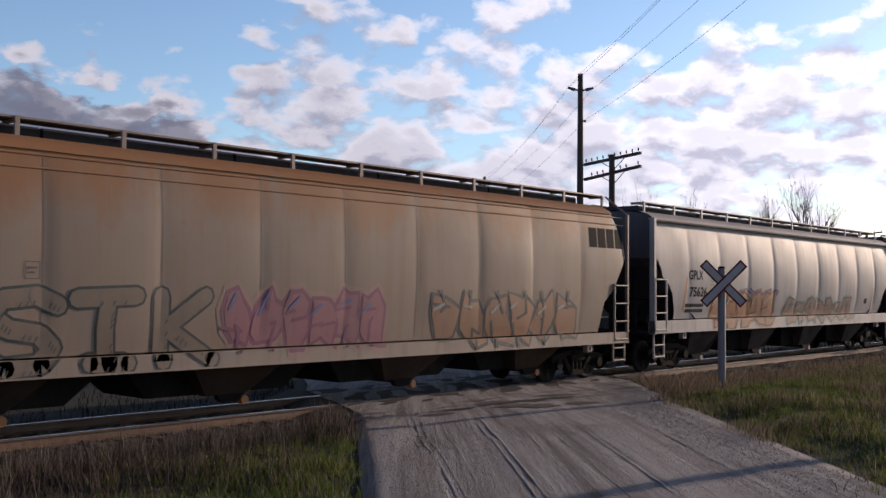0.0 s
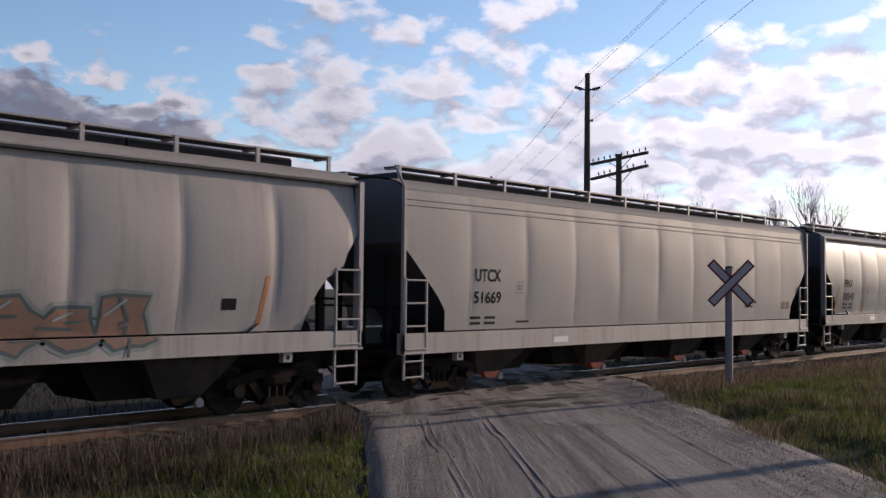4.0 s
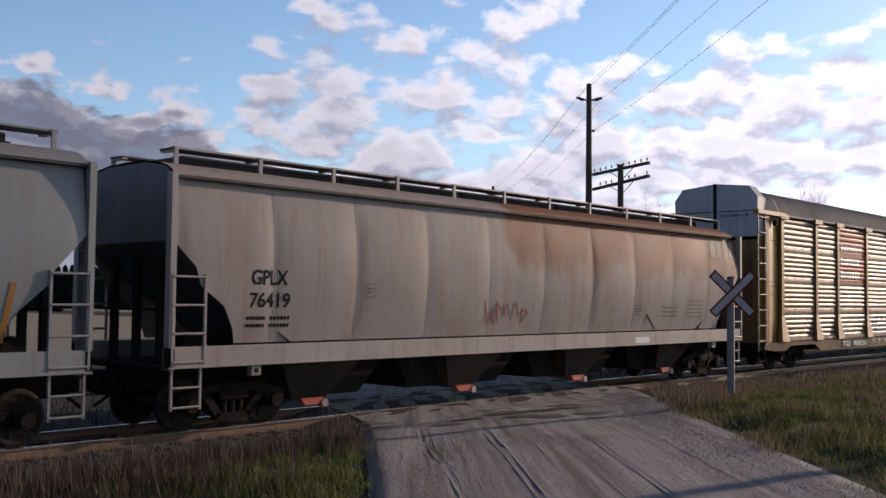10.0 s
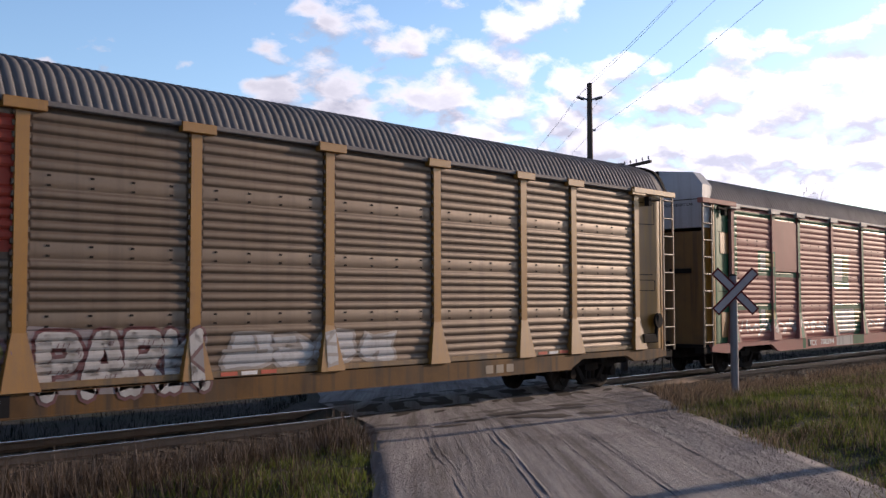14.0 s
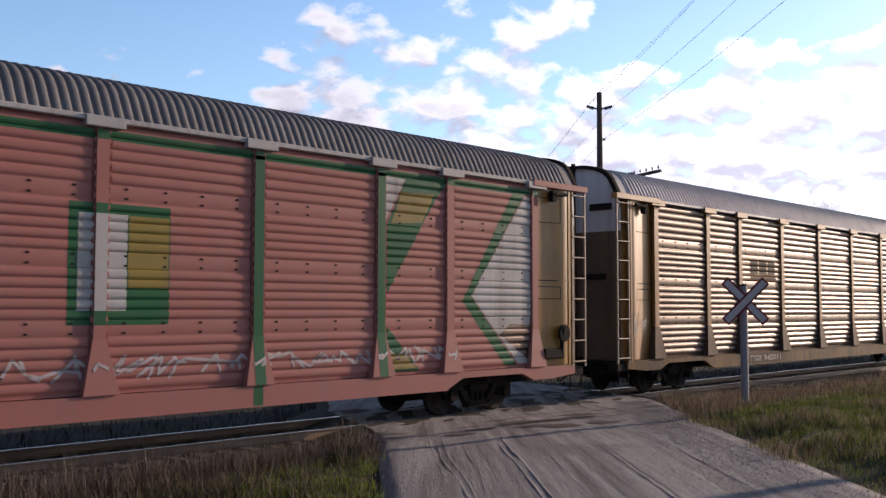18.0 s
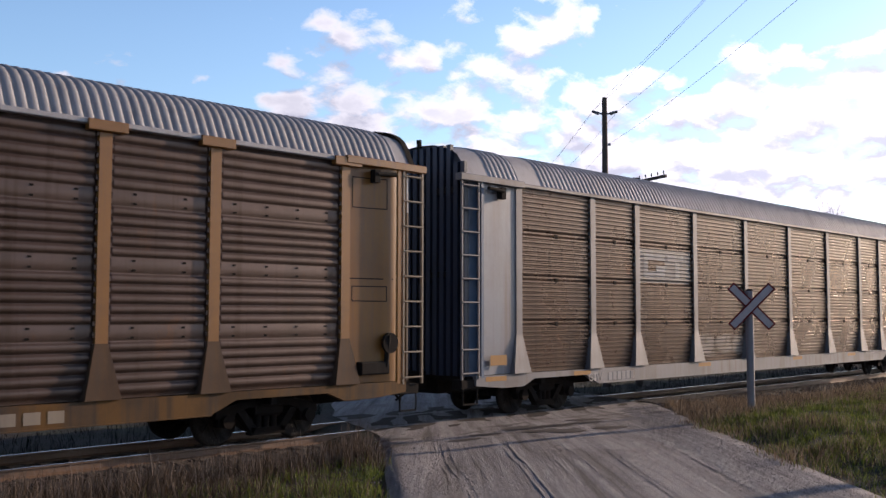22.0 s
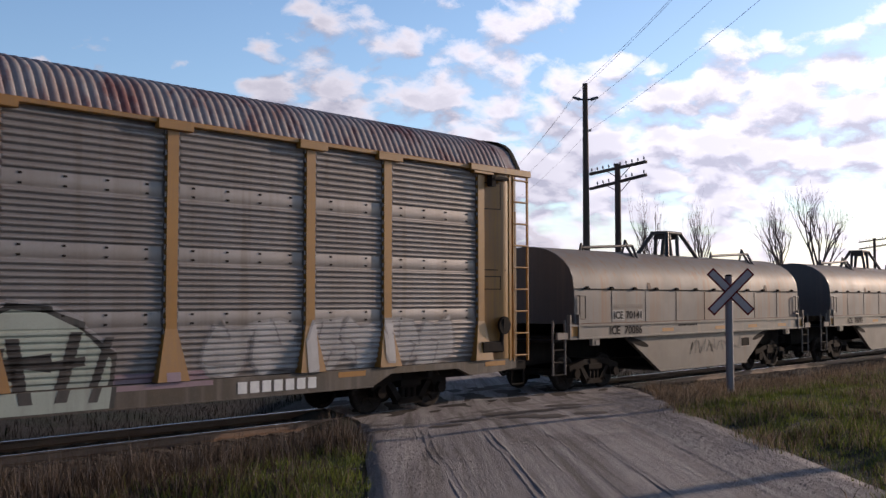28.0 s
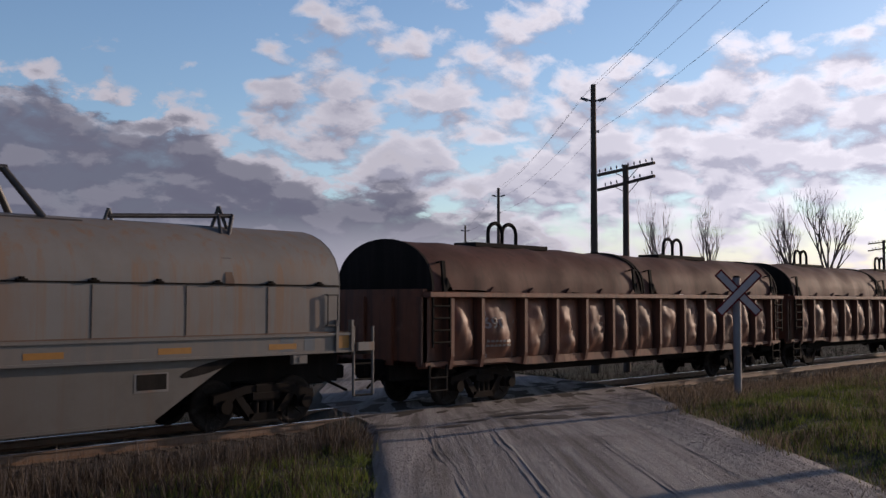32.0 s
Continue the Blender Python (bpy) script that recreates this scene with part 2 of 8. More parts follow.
def paint(name, col, worn=None, rough=0.42, streak=0.35, dirt=(0.16, 0.13, 0.11), blotch=0.4, rust=0.0, metal=0.0, rust_col=(0.30, 0.13, 0.05), relief=0.15, stain=None, shine=0.6):
    """Weathered sheet-metal paint: blotches, rain streaks, rust spots and a fine uneven relief."""
    m, nt, b = material(name)
    c = coords(nt)
    worn = worn or tuple(v * 0.8 for v in col)
    col, worn = tuple(v * 0.80 for v in col), tuple(v * 0.80 for v in worn)
    big = noise_tex(nt, c, 0.7, 6, 0.6)
    base = mix(nt, maths(nt, "MULTIPLY", ramp(nt, big, [(0.40, 0.0), (0.68, 1.0)]), blotch), col, worn)
    st = noise_tex(nt, mapped(nt, c, (5.0, 5.0, 0.22)), 1.0, 6, 0.62)
    base = mix(nt, maths(nt, "MULTIPLY", ramp(nt, st, [(0.48, 0.0), (0.70, 1.0)]), streak), base, dirt)
    broad = noise_tex(nt, mapped(nt, c, (1.1, 1.1, 0.13), (5.0, 0, 1.0)), 1.0, 7, 0.66)
    base = mix(nt, maths(nt, "MULTIPLY", ramp(nt, broad, [(0.50, 0.0), (0.68, 1.0)]), streak * 0.75), base, tuple(v * 0.9 + 0.02 for v in dirt))
    fine = noise_tex(nt, c, 34.0, 4, 0.6)
    base = mix(nt, maths(nt, "MULTIPLY", ramp(nt, fine, [(0.45, 0.0), (0.75, 1.0)]), 0.18), base, dirt)
    if rust > 0:
        rs = noise_tex(nt, mapped(nt, c, (1.0, 1.0, 0.5), (9.0, 2.0, 0)), 1.5, 8, 0.68)
        base = mix(nt, ramp(nt, rs, [(0.66 - 0.22 * rust, 0.0), (0.78 - 0.16 * rust, 0.85)]), base, rust_col)
    if stain:  # blotchy run-off stains within a stretch of the side: x0, x1, z0, z1, colour, amount
        x0, x1, z0, z1, scol, amt = stain
        sp = nt.nodes.new("ShaderNodeSeparateXYZ")
        link(nt, c, sp.inputs[0])
        sx = maths(nt, "MULTIPLY", maths(nt, "MULTIPLY", maths(nt, "SUBTRACT", sp.outputs["X"], x0), 0.6, True), maths(nt, "MULTIPLY", maths(nt, "SUBTRACT", x1, sp.outputs["X"]), 0.6, True))
        sz = maths(nt, "MULTIPLY", maths(nt, "SUBTRACT", sp.outputs["Z"], z0), 1.0 / (z1 - z0), True)
        blot = noise_tex(nt, mapped(nt, c, (1.0, 0.3, 0.45), (4.0, 0, 0)), 1.1, 7, 0.66)
        k = maths(nt, "MULTIPLY", sx, maths(nt, "ADD", maths(nt, "MULTIPLY", sz, 0.55), maths(nt, "MULTIPLY", blot, 0.75)))
        base = mix(nt, maths(nt, "MULTIPLY", ramp(nt, k, [(0.52, 0.0), (0.78, 1.0)]), amt), base, scol)
    link(nt, base, b.inputs["Base Color"])
    b.inputs["Metallic"].default_value = metal
    rr = maths(nt, "ADD", maths(nt, "MULTIPLY", big, 0.25), rough - 0.17)
    link(nt, rr, b.inputs["Roughness"])
    b.inputs["Specular IOR Level"].default_value = shine
    bump(nt, b, maths(nt, "ADD", maths(nt, "MULTIPLY", noise_tex(nt, c, 2.2, 2), 1.0), maths(nt, "MULTIPLY", fine, 0.04)), relief, 0.03)
    return m


def plain(name, col, rough=0.6, metal=0.0, vary=0.25, shine=0.5):
    m, nt, b = material(name)
    n = noise_tex(nt, coords(nt), 9.0, 5, 0.6)
    link(nt, mix(nt, n, tuple(v * (1 - vary) for v in col), tuple(min(1, v * (1 + vary)) for v in col)), b.inputs["Base Color"])
    b.inputs["Roughness"].default_value, b.inputs["Metallic"].default_value = rough, metal
    b.inputs["Specular IOR Level"].default_value = shine
    bump(nt, b, noise_tex(nt, coords(nt), 60.0, 3), 0.12, 0.004)
    return m


def ground_mat():
    m, nt, b = material("verge_soil")
    c = coords(nt)
    n1, n2, n3 = noise_tex(nt, c, 0.35, 6), noise_tex(nt, c, 4.0, 6), noise_tex(nt, c, 45.0, 4)
    green = mix(nt, n2, (0.014, 0.017, 0.007), (0.032, 0.038, 0.014))
    straw = mix(nt, n2, (0.022, 0.017, 0.012), (0.052, 0.039, 0.026))
    base = mix(nt, ramp(nt, n1, [(0.42, 0.0), (0.60, 1.0)]), green, straw)
    base = mix(nt, ramp(nt, n3, [(0.5, 0.0), (0.75, 0.6)]), base, (0.03, 0.025, 0.018))
    link(nt, base, b.inputs["Base Color"])
    b.inputs["Roughness"].default_value = 0.95
    bump(nt, b, maths(nt, "ADD", n2, n3), 0.9, 0.05)
    return m


def road_mat():
    m, nt, b = material("packed_gravel")
    c = coords(nt)
    n1, n2, n3 = noise_tex(nt, c, 0.5, 6), noise_tex(nt, c, 7.0, 7, 0.65), noise_tex(nt, c, 90.0, 3)
    rot = nt.nodes.new("ShaderNodeMapping")
    rot.inputs["Rotation"].default_value = (0, 0, radians(-44))
    link(nt, c, rot.inputs["Vector"])
    ruts = noise_tex(nt, mapped(nt, rot.outputs[0], (0.09, 2.4, 1.0)), 1.2, 8, 0.66)
    base = mix(nt, n2, (0.215, 0.20, 0.198), (0.36, 0.338, 0.336))
    base = mix(nt, maths(nt, "MULTIPLY", ramp(nt, ruts, [(0.46, 0.0), (0.60, 1.0)]), 0.7), base, (0.47, 0.443, 0.438))
    fine = noise_tex(nt, mapped(nt, rot.outputs[0], (0.25, 9.0, 1.0)), 1.2, 6, 0.7)
    base = mix(nt, ramp(nt, fine, [(0.38, 0.34), (0.52, 0.0)]), base, (0.115, 0.105, 0.10))
    base = mix(nt, ramp(nt, ruts, [(0.36, 0.8), (0.47, 0.0)]), base, (0.12, 0.105, 0.095))
    base = mix(nt, ramp(nt, n1, [(0.56, 0.0), (0.70, 0.45)]), base, (0.12, 0.10, 0.09))
    base = mix(nt, ramp(nt, n3, [(0.50, 0.0), (0.68, 0.65)]), base, (0.08, 0.07, 0.066))
    # damp dark potholes just before the rails
    sp = nt.nodes.new("ShaderNodeSeparateXYZ")
    link(nt, c, sp.inputs[0])
    zone = ramp(nt, maths(nt, "ADD", maths(nt, "MULTIPLY", sp.outputs["Y"], 0.1), 1.0), [(0.46, 0.0), (0.56, 1.0), (0.68, 1.0), (0.77, 0.0)])
    pot = noise_tex(nt, mapped(nt, c, (0.55, 1.5, 1.0), (2.0, 0.3, 0)), 1.1, 4, 0.6)
    base = mix(nt, maths(nt, "MULTIPLY", ramp(nt, pot, [(0.52, 0.0), (0.57, 0.85)]), zone), base, (0.05, 0.042, 0.036))
    link(nt, base, b.inputs["Base Color"])
    b.inputs["Roughness"].default_value = 0.9
    bump(nt, b, maths(nt, "ADD", maths(nt, "ADD", n2, n3), maths(nt, "ADD", maths(nt, "MULTIPLY", ruts, 1.5), fine)), 0.7, 0.035)
    return m


def grass_mat(name, a, b_, c_):
    m, nt, b = material(name)
    g = nt.nodes.new("ShaderNodeNewGeometry")
    link(nt, ramp(nt, g.outputs["Random Per Island"], [(0.0, a), (0.5, b_), (1.0, c_)]), b.inputs["Base Color"])
    b.inputs["Roughness"].default_value = 0.7
    tr = nt.nodes.new("ShaderNodeBsdfTranslucent")
    link(nt, b.inputs["Base Color"].links[0].from_socket, tr.inputs["Color"])
    mx = nt.nodes.new("ShaderNodeMixShader")
    mx.inputs[0].default_value = 0.32
    link(nt, b.outputs[0], mx.inputs[1])
    link(nt, tr.outputs[0], mx.inputs[2])
    link(nt, mx.outputs[0], nt.nodes["Material Output"].inputs["Surface"])
    return m


def island_mat(name, a, b_, rough=0.9):
    m, nt, b = material(name)
    g = nt.nodes.new("ShaderNodeNewGeometry")
    base = ramp(nt, g.outputs["Random Per Island"], [(0.0, a), (1.0, b_)])
    n = noise_tex(nt, coords(nt), 30.0, 4)
    link(nt, mix(nt, maths(nt, "MULTIPLY", n, 0.5), base, tuple(v * 0.5 for v in a)), b.inputs["Base Color"])
    b.inputs["Roughness"].default_value = rough
    return m


MAT = dict(
    soil=ground_mat(), road=road_mat(),
    field=plain("stubble_field", (0.30, 0.25, 0.17), 0.95, 0, 0.3),
    green=grass_mat("green_grass", (0.050, 0.076, 0.011), (0.135, 0.180, 0.025), (0.27, 0.30, 0.055)),
    dry=grass_mat("dry_grass", (0.022, 0.016, 0.011), (0.060, 0.042, 0.028), (0.21, 0.155, 0.10)),
    stalk=grass_mat("dead_stalks", (0.075, 0.056, 0.044), (0.16, 0.122, 0.098), (0.30, 0.235, 0.19)),
    tan_grass=grass_mat("tan_grass", (0.14, 0.10, 0.065), (0.28, 0.21, 0.135), (0.44, 0.34, 0.23)),
    stones=island_mat("ballast_stone", (0.035, 0.026, 0.022), (0.125, 0.098, 0.083)),
    # ballast bed: near black, with the shade below the train in its colour
    bed=plain("shaded_ballast", (0.026, 0.021, 0.018), 0.95, 0, 0.5),
    gravel=island_mat("loose_gravel", (0.24, 0.22, 0.215), (0.40, 0.375, 0.365)),
    shaded_weed=plain("shaded_weeds", (0.010, 0.014, 0.010), 1.0, 0, 0.5, 0.05),
    # crossing gravel, darkened in colour to carry the passing train's shadow
    fill=plain("shaded_gravel", (0.075, 0.066, 0.06), 0.95, 0, 0.5, 0.1),
    mud=plain("damp_mud", (0.078, 0.066, 0.058), 0.8, 0, 0.35, 0.3),
    rail=paint("rusty_rail", (0.26, 0.15, 0.085), (0.17, 0.09, 0.05), 0.6, 0.2, blotch=0.7),
    railhead=plain("worn_rail_head", (0.55, 0.53, 0.52), 0.25, 1.0, 0.1),
    tie=paint("creosoted_tie", (0.085, 0.065, 0.05), (0.15, 0.12, 0.10), 0.9, 0.2, blotch=0.8),
    wood=paint("pole_wood", (0.12, 0.085, 0.06), (0.07, 0.05, 0.04), 0.85, 0.5, blotch=0.6),
    bark=plain("grey_bark", (0.17, 0.13, 0.11), 0.9),
    conifer=island_mat("conifer_needles", (0.010, 0.020, 0.012), (0.03, 0.045, 0.022)),
    wire=plain("wire_metal", (0.05, 0.05, 0.055), 0.5, 0.6),
    glass=plain("insulator_glaze", (0.16, 0.16, 0.17), 0.2),
    galv=paint("galvanised_steel", (0.34, 0.33, 0.35), (0.27, 0.26, 0.28), 0.6, 0.3, metal=0.3),
    sign_white=paint("sign_white", (0.70, 0.60, 0.59), (0.60, 0.51, 0.50), 0.5, 0.2),
    sign_red=paint("sign_red", (0.21, 0.018, 0.02), (0.14, 0.014, 0.016), 0.7, 0.1, (0.06, 0.02, 0.02), shine=0.2),
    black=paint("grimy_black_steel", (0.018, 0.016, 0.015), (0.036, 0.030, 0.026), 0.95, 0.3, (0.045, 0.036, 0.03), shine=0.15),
    truck=paint("truck_rust", (0.014, 0.011, 0.010), (0.042, 0.028, 0.018), 0.95, 0.4, (0.014, 0.012, 0.011), 0.45, shine=0.15),
    wheel=paint("wheel_steel", (0.022, 0.018, 0.016), (0.045, 0.032, 0.023), 0.85, 0.2, blotch=0.7, shine=0.2),
    tread=plain("wheel_tread", (0.5, 0.48, 0.46), 0.3, 1.0),
    white_paint=plain("white_paint", (0.78, 0.78, 0.76), 0.5),
    dull_white=paint("grimed_white", (0.62, 0.52, 0.48), (0.38, 0.29, 0.25), 0.7, 0.3, (0.20, 0.12, 0.09), 0.9),
    faint_print=plain("thin_stencil_print", (0.15, 0.14, 0.135), 0.7, shine=0.2),
    black_paint=plain("black_paint", (0.016, 0.016, 0.018), 0.8, shine=0.12),
    yellow_paint=plain("yellow_tape", (0.37, 0.17, 0.022), 0.5),
    orange_paint=plain("orange_tape", (0.48, 0.20, 0.06), 0.5),
    red_paint=plain("red_paint", (0.55, 0.10, 0.05), 0.5),
    grate=plain("walkway_grating", (0.055, 0.055, 0.06), 0.7, 0.2),
)


# ---- mesh code ----
class Geo:
    """Collects plain pieces into one mesh."""

    def __init__(self):
        self.v, self.f, self.smooth = [], [], set()

    def add(self, verts, faces, smooth=False):
        n = len(self.v)
        self.v += [tuple(p) for p in verts]
        if smooth:
            self.smooth.update(range(len(self.f), len(self.f) + len(faces)))
        self.f += [tuple(i + n for i in f) for f in faces]

    def box(self, x0, x1, y0, y1, z0, z1, c=0.0):
        """A box, with its long edges chamfered by c."""
        if c <= 0:
            self.add([(x, y, z) for z in (z0, z1) for x, y in ((x0, y0), (x1, y0), (x1, y1), (x0, y1))],
                     [(0, 3, 2, 1), (4, 5, 6, 7), (0, 1, 5, 4), (1, 2, 6, 5), (2, 3, 7, 6), (3, 0, 4, 7)])
        else:
            self.prism_x([(y0 + c, z0), (y1 - c, z0), (y1, z0 + c), (y1, z1 - c), (y1 - c, z1), (y0 + c, z1), (y0, z1 - c), (y0, z0 + c)], x0, x1)

    def prism_x(self, prof, x0, x1, smooth=False):
        """A closed (y, z) outline drawn along x."""
        n = len(prof)
        if not smooth:
            self.add([(x, y, z) for x in (x0, x1) for y, z in prof],
                     [(i, (i + 1) % n, n + (i + 1) % n, n + i) for i in range(n)] + [tuple(range(n))[::-1], tuple(range(n, 2 * n))])
            return
        self.add([(x0, y, z) for y, z in prof] + [(x1, y, z) for y, z in prof],
                 [(i, (i + 1) % n, n + (i + 1) % n, n + i) for i in range(n)], smooth)
        self.add([(x0, y, z) for y, z in prof], [tuple(range(n))[::-1]])
        self.add([(x1, y, z) for y, z in prof], [tuple(range(n))])

    def prism_y(self, prof, y0, y1):
        """A closed (x, z) outline drawn along y."""
        n = len(prof)
        self.add([(x, y0, z) for x, z in prof] + [(x, y1, z) for x, z in prof],
                 [(i, (i + 1) % n, n + (i + 1) % n, n + i) for i in range(n)] + [tuple(range(n))[::-1], tuple(range(n, 2 * n))])

    def tube(self, a, b, r, seg=8, r2=None, caps=True):
        a, b = Vector(a), Vector(b)
        r2 = r if r2 is None else r2
        d = (b - a).normalized()
        u = d.orthogonal().normalized()
        w = d.cross(u)
        ring = [(math.cos(2 * math.pi * i / seg), math.sin(2 * math.pi * i / seg)) for i in range(seg)]
        vs = [a + (u * c + w * s) * r for c, s in ring] + [b + (u * c + w * s) * r2 for c, s in ring]
        fs = [(i, (i + 1) % seg, seg + (i + 1) % seg, seg + i) for i in range(seg)]
        self.add(vs, fs, True)
        if caps:
            self.add(vs[:seg], [tuple(range(seg))[::-1]])
            self.add(vs[seg:], [tuple(range(seg))])

    def grid(self, pts, nu, nv, smooth=True):
        """pts[i * nv + j]"""
        self.add(pts, [(i * nv + j, (i + 1) * nv + j, (i + 1) * nv + j + 1, i * nv + j + 1) for i in range(nu - 1) for j in range(nv - 1)], smooth)

    def mesh(self, name, mat):
        me = bpy.data.meshes.new(name)
        me.from_pydata(self.v, [], self.f)
        for i in self.smooth:
            me.polygons[i].use_smooth = True
        if mat:
            me.materials.append(mat)
        return me


def part(name, geo, mat, parent=None, label=""):
    ob = new(name, geo.mesh(name, mat) if isinstance(geo, Geo) else geo)
    if parent is not None:
        ob.parent = parent
    return tagged(ob, label) if label else ob


def thing(name, label, category, group="", kind=""):
    return tagged(new(name), label, category, group, kind)


# ---- the ground ----
def smooth_step(a, b, t):
    t = max(0.0, min(1.0, (t - a) / (b - a)))
    return t * t * (3 - 2 * t)


def lerp_table(table, t):
    if t <= table[0][0]:
        return table[0][1]
    for (a, va), (b, vb) in zip(table, table[1:]):
        if t <= b:
            return va + (vb - va) * (t - a) / (b - a)
    return table[-1][1]


ROAD_LEFT = [(-60, -42.0), (-12, 3.7), (-8.8, 6.8), (-7.1, 8.35), (-3.9, 11.3), (-1.7, 13.2), (1.7, 15.0), (6, 18.6), (60, 70.0)]
ROAD_RIGHT = [(-60, -36.0), (-12.3, 10.1), (-9.9, 12.6), (-7.4, 15.2), (-1.7, 22.8), (1.7, 24.4), (6, 27.0), (60, 77.5)]
ROAD_Z = [(-30, 0.45), (-12, 0.45), (-8, 0.42), (-5.2, 0.28), (-2.2, 0.03), (-1.6, 0.0), (1.6, 0.0), (3.0, -0.03), (8, -0.25), (60, -0.3)]
VERGE_Z = [(-30, 0.42), (-9, 0.42), (-6, 0.32), (-4.2, 0.10), (-2.9, -0.22), (-2.0, -0.30), (2.2, -0.30), (3.5, -0.5), (8, -0.4), (40, -0.4)]


def road_side(x, y):
    """0 on the road, growing with the distance from its edge."""
    l, r = lerp_table(ROAD_LEFT, y), lerp_table(ROAD_RIGHT, y)
    return max(0.0, (l - x) * 0.72, (x - r) * 0.72)


def ground_z(x, y):
    off = road_side(x, y)
    k = smooth_step(0.0, 1.6, off)
    n = 0.05 * noise.noise((x * 0.7, y * 0.7, 0)) + 0.03 * noise.noise((x * 2.1, y * 2.1, 5))
    if x > lerp_table(ROAD_RIGHT, y):  # a low bank along one side of the road
        n += 0.15 * smooth_step(0.3, 1.1, off) * (1 - 0.7 * smooth_step(3.0, 6.0, off)) * smooth_step(-6.4, -7.8, y)
    return lerp_table(ROAD_Z, y) * (1 - k) + (lerp_table(VERGE_Z, y) + n) * k - 0.012


def make_ground():
    xs = [-2500, -900, -300, -120, -60, -35, -20] + [-14 + 0.5 * i for i in range(129)] + [54, 62, 75, 95, 130, 200, 400, 900, 2500]
    ys = [-2500, -900, -300, -120, -60, -35, -25, -21] + [-18 + 0.4 * i for i in range(61)] + [7.5, 9.5, 13, 20, 35, 60, 100, 200, 400, 900, 2500]
    g = Geo()
    g.grid([(x, y, ground_z(x, y)) for x in xs for y in ys], len(xs), len(ys))
    tagged(part("ground", g, MAT["soil"]), "rough grassy verge and flat farmland round the crossing", "ground", kind="structure")
    r = Geo()
    rows = [-60, -40, -28, -20, -16] + [-14 + 0.3 * i for i in range(55)] + [3, 5, 8, 14, 25, 40, 60]
    pts = []
    for y in rows:
        l, rr = lerp_table(ROAD_LEFT, y), lerp_table(ROAD_RIGHT, y)
        for j in range(17):
            f = j / 16
            wob = 0.18 * noise.noise((y * 1.3, f * 3, 2)) if j in (0, 16) else 0
            x = l + (rr - l) * f + wob
            crown = 0.05 * (1 - (2 * f - 1) ** 2) * smooth_step(1.6, 4, abs(y))
            pts.append((x, y, lerp_table(ROAD_Z, y) + crown + 0.004 * noise.noise((x * 2, y * 2, 9)) + 0.004))
    r.grid(pts, len(rows), 17)
    tagged(part("road", r, MAT["road"]), "packed grey gravel road with tyre ruts crossing the rails", "road", kind="structure")
    # loose gravel pushed up along both edges
    rng = random.Random(31)
    for k, (edge, inner, outer) in enumerate(((ROAD_RIGHT, 1.15, -0.12), (ROAD_LEFT, -0.75, 0.1))):
        sh, st = Geo(), Geo()
        ys = [-30 + 0.25 * i for i in range(112)]
        prof = [(inner, -0.022), (inner * 0.85, 0.006), (inner * 0.5, 0.010), (inner * 0.2, 0.03), (outer * 0.5, 0.015), (outer, -0.06)]

        def spot(y, d, h):
            x = lerp_table(edge, y) - d * 1.38 * (1 + 0.16 * noise.noise((y * 0.9, d, 4.0 + k)) + 0.10 * noise.noise((y * 3.1, d, 9.0)))
            f = (x - lerp_table(ROAD_LEFT, y)) / (lerp_table(ROAD_RIGHT, y) - lerp_table(ROAD_LEFT, y))
            crown = 0.05 * max(0.0, 1 - (2 * f - 1) ** 2) * smooth_step(1.6, 4, abs(y))
            return (x, y, lerp_table(ROAD_Z, y) + crown + 0.012 + h * (1 + 0.5 * noise.noise((y * 2.3, d * 3, k))) + 0.006 * noise.noise((x * 4, y * 4, 2)))

        sh.grid([spot(y, d, h) for y in ys for d, h in prof], len(ys), len(prof))
        tagged(part("road_shoulder", sh, MAT["road"]), "loose grey gravel shoulder along the road edge", "road", kind="structure")
        for _ in range(9000 if k == 0 else 4000):
            y = rng.uniform(-13.5, -2.4)
            x, y, z = spot(y, outer + (inner - outer) * (rng.uniform(-0.25, 1.3) + rng.uniform(-0.25, 1.3)) / 2, 0.025)
            r = rng.choice((0.005, 0.006, 0.007, 0.008, 0.010, 0.012))
            p = [Vector([rng.uniform(0.6, 1.1) * r * q for q in d]) + Vector((x, y, z + 0.012)) for d in ((1, 0, 0), (-0.5, 0.87, 0), (-0.5, -0.87, 0), (0, 0, 0.9))]
            st.add(p, [(0, 1, 3), (1, 2, 3), (2, 0, 3)])
        tagged(part("gravel", st, MAT["gravel"]), "loose crushed stones along the road edge", "gravel", kind="stuff")
    # damp hollows worn into the road before the rails
    for x, y, w in ((12.15, -4.83, 0.34), (13.04, -4.48, 0.34), (14.35, -4.25, 0.55), (14.9, -4.55, 0.42), (13.7, -5.15, 0.40), (13.85, -5.6, 0.46), (16.4, -4.2, 0.5), (14.7, -5.9, 0.36), (11.4, -4.2, 0.36), (15.6, -4.7, 0.4)):
        g = Geo()
        rim = []
        for k in range(18):
            a = 2 * math.pi * k / 18
            q = w * (1 + 0.45 * noise.noise((x + math.cos(a) * 1.4, y + math.sin(a) * 1.4, 3.0)))
            rim.append((x + (0.80 * math.cos(a) - 0.25 * math.sin(a)) * q, y + (0.18 * math.cos(a) + 0.72 * math.sin(a)) * q))

        def lie(px, py, h):
            l, rr = lerp_table(ROAD_LEFT, py), lerp_table(ROAD_RIGHT, py)
            crown = 0.05 * (1 - (2 * (px - l) / (rr - l) - 1) ** 2) * smooth_step(1.6, 4, abs(py))
            return (px, py, lerp_table(ROAD_Z, py) + crown + 0.004 * noise.noise((px * 2, py * 2, 9)) + 0.004 + h)

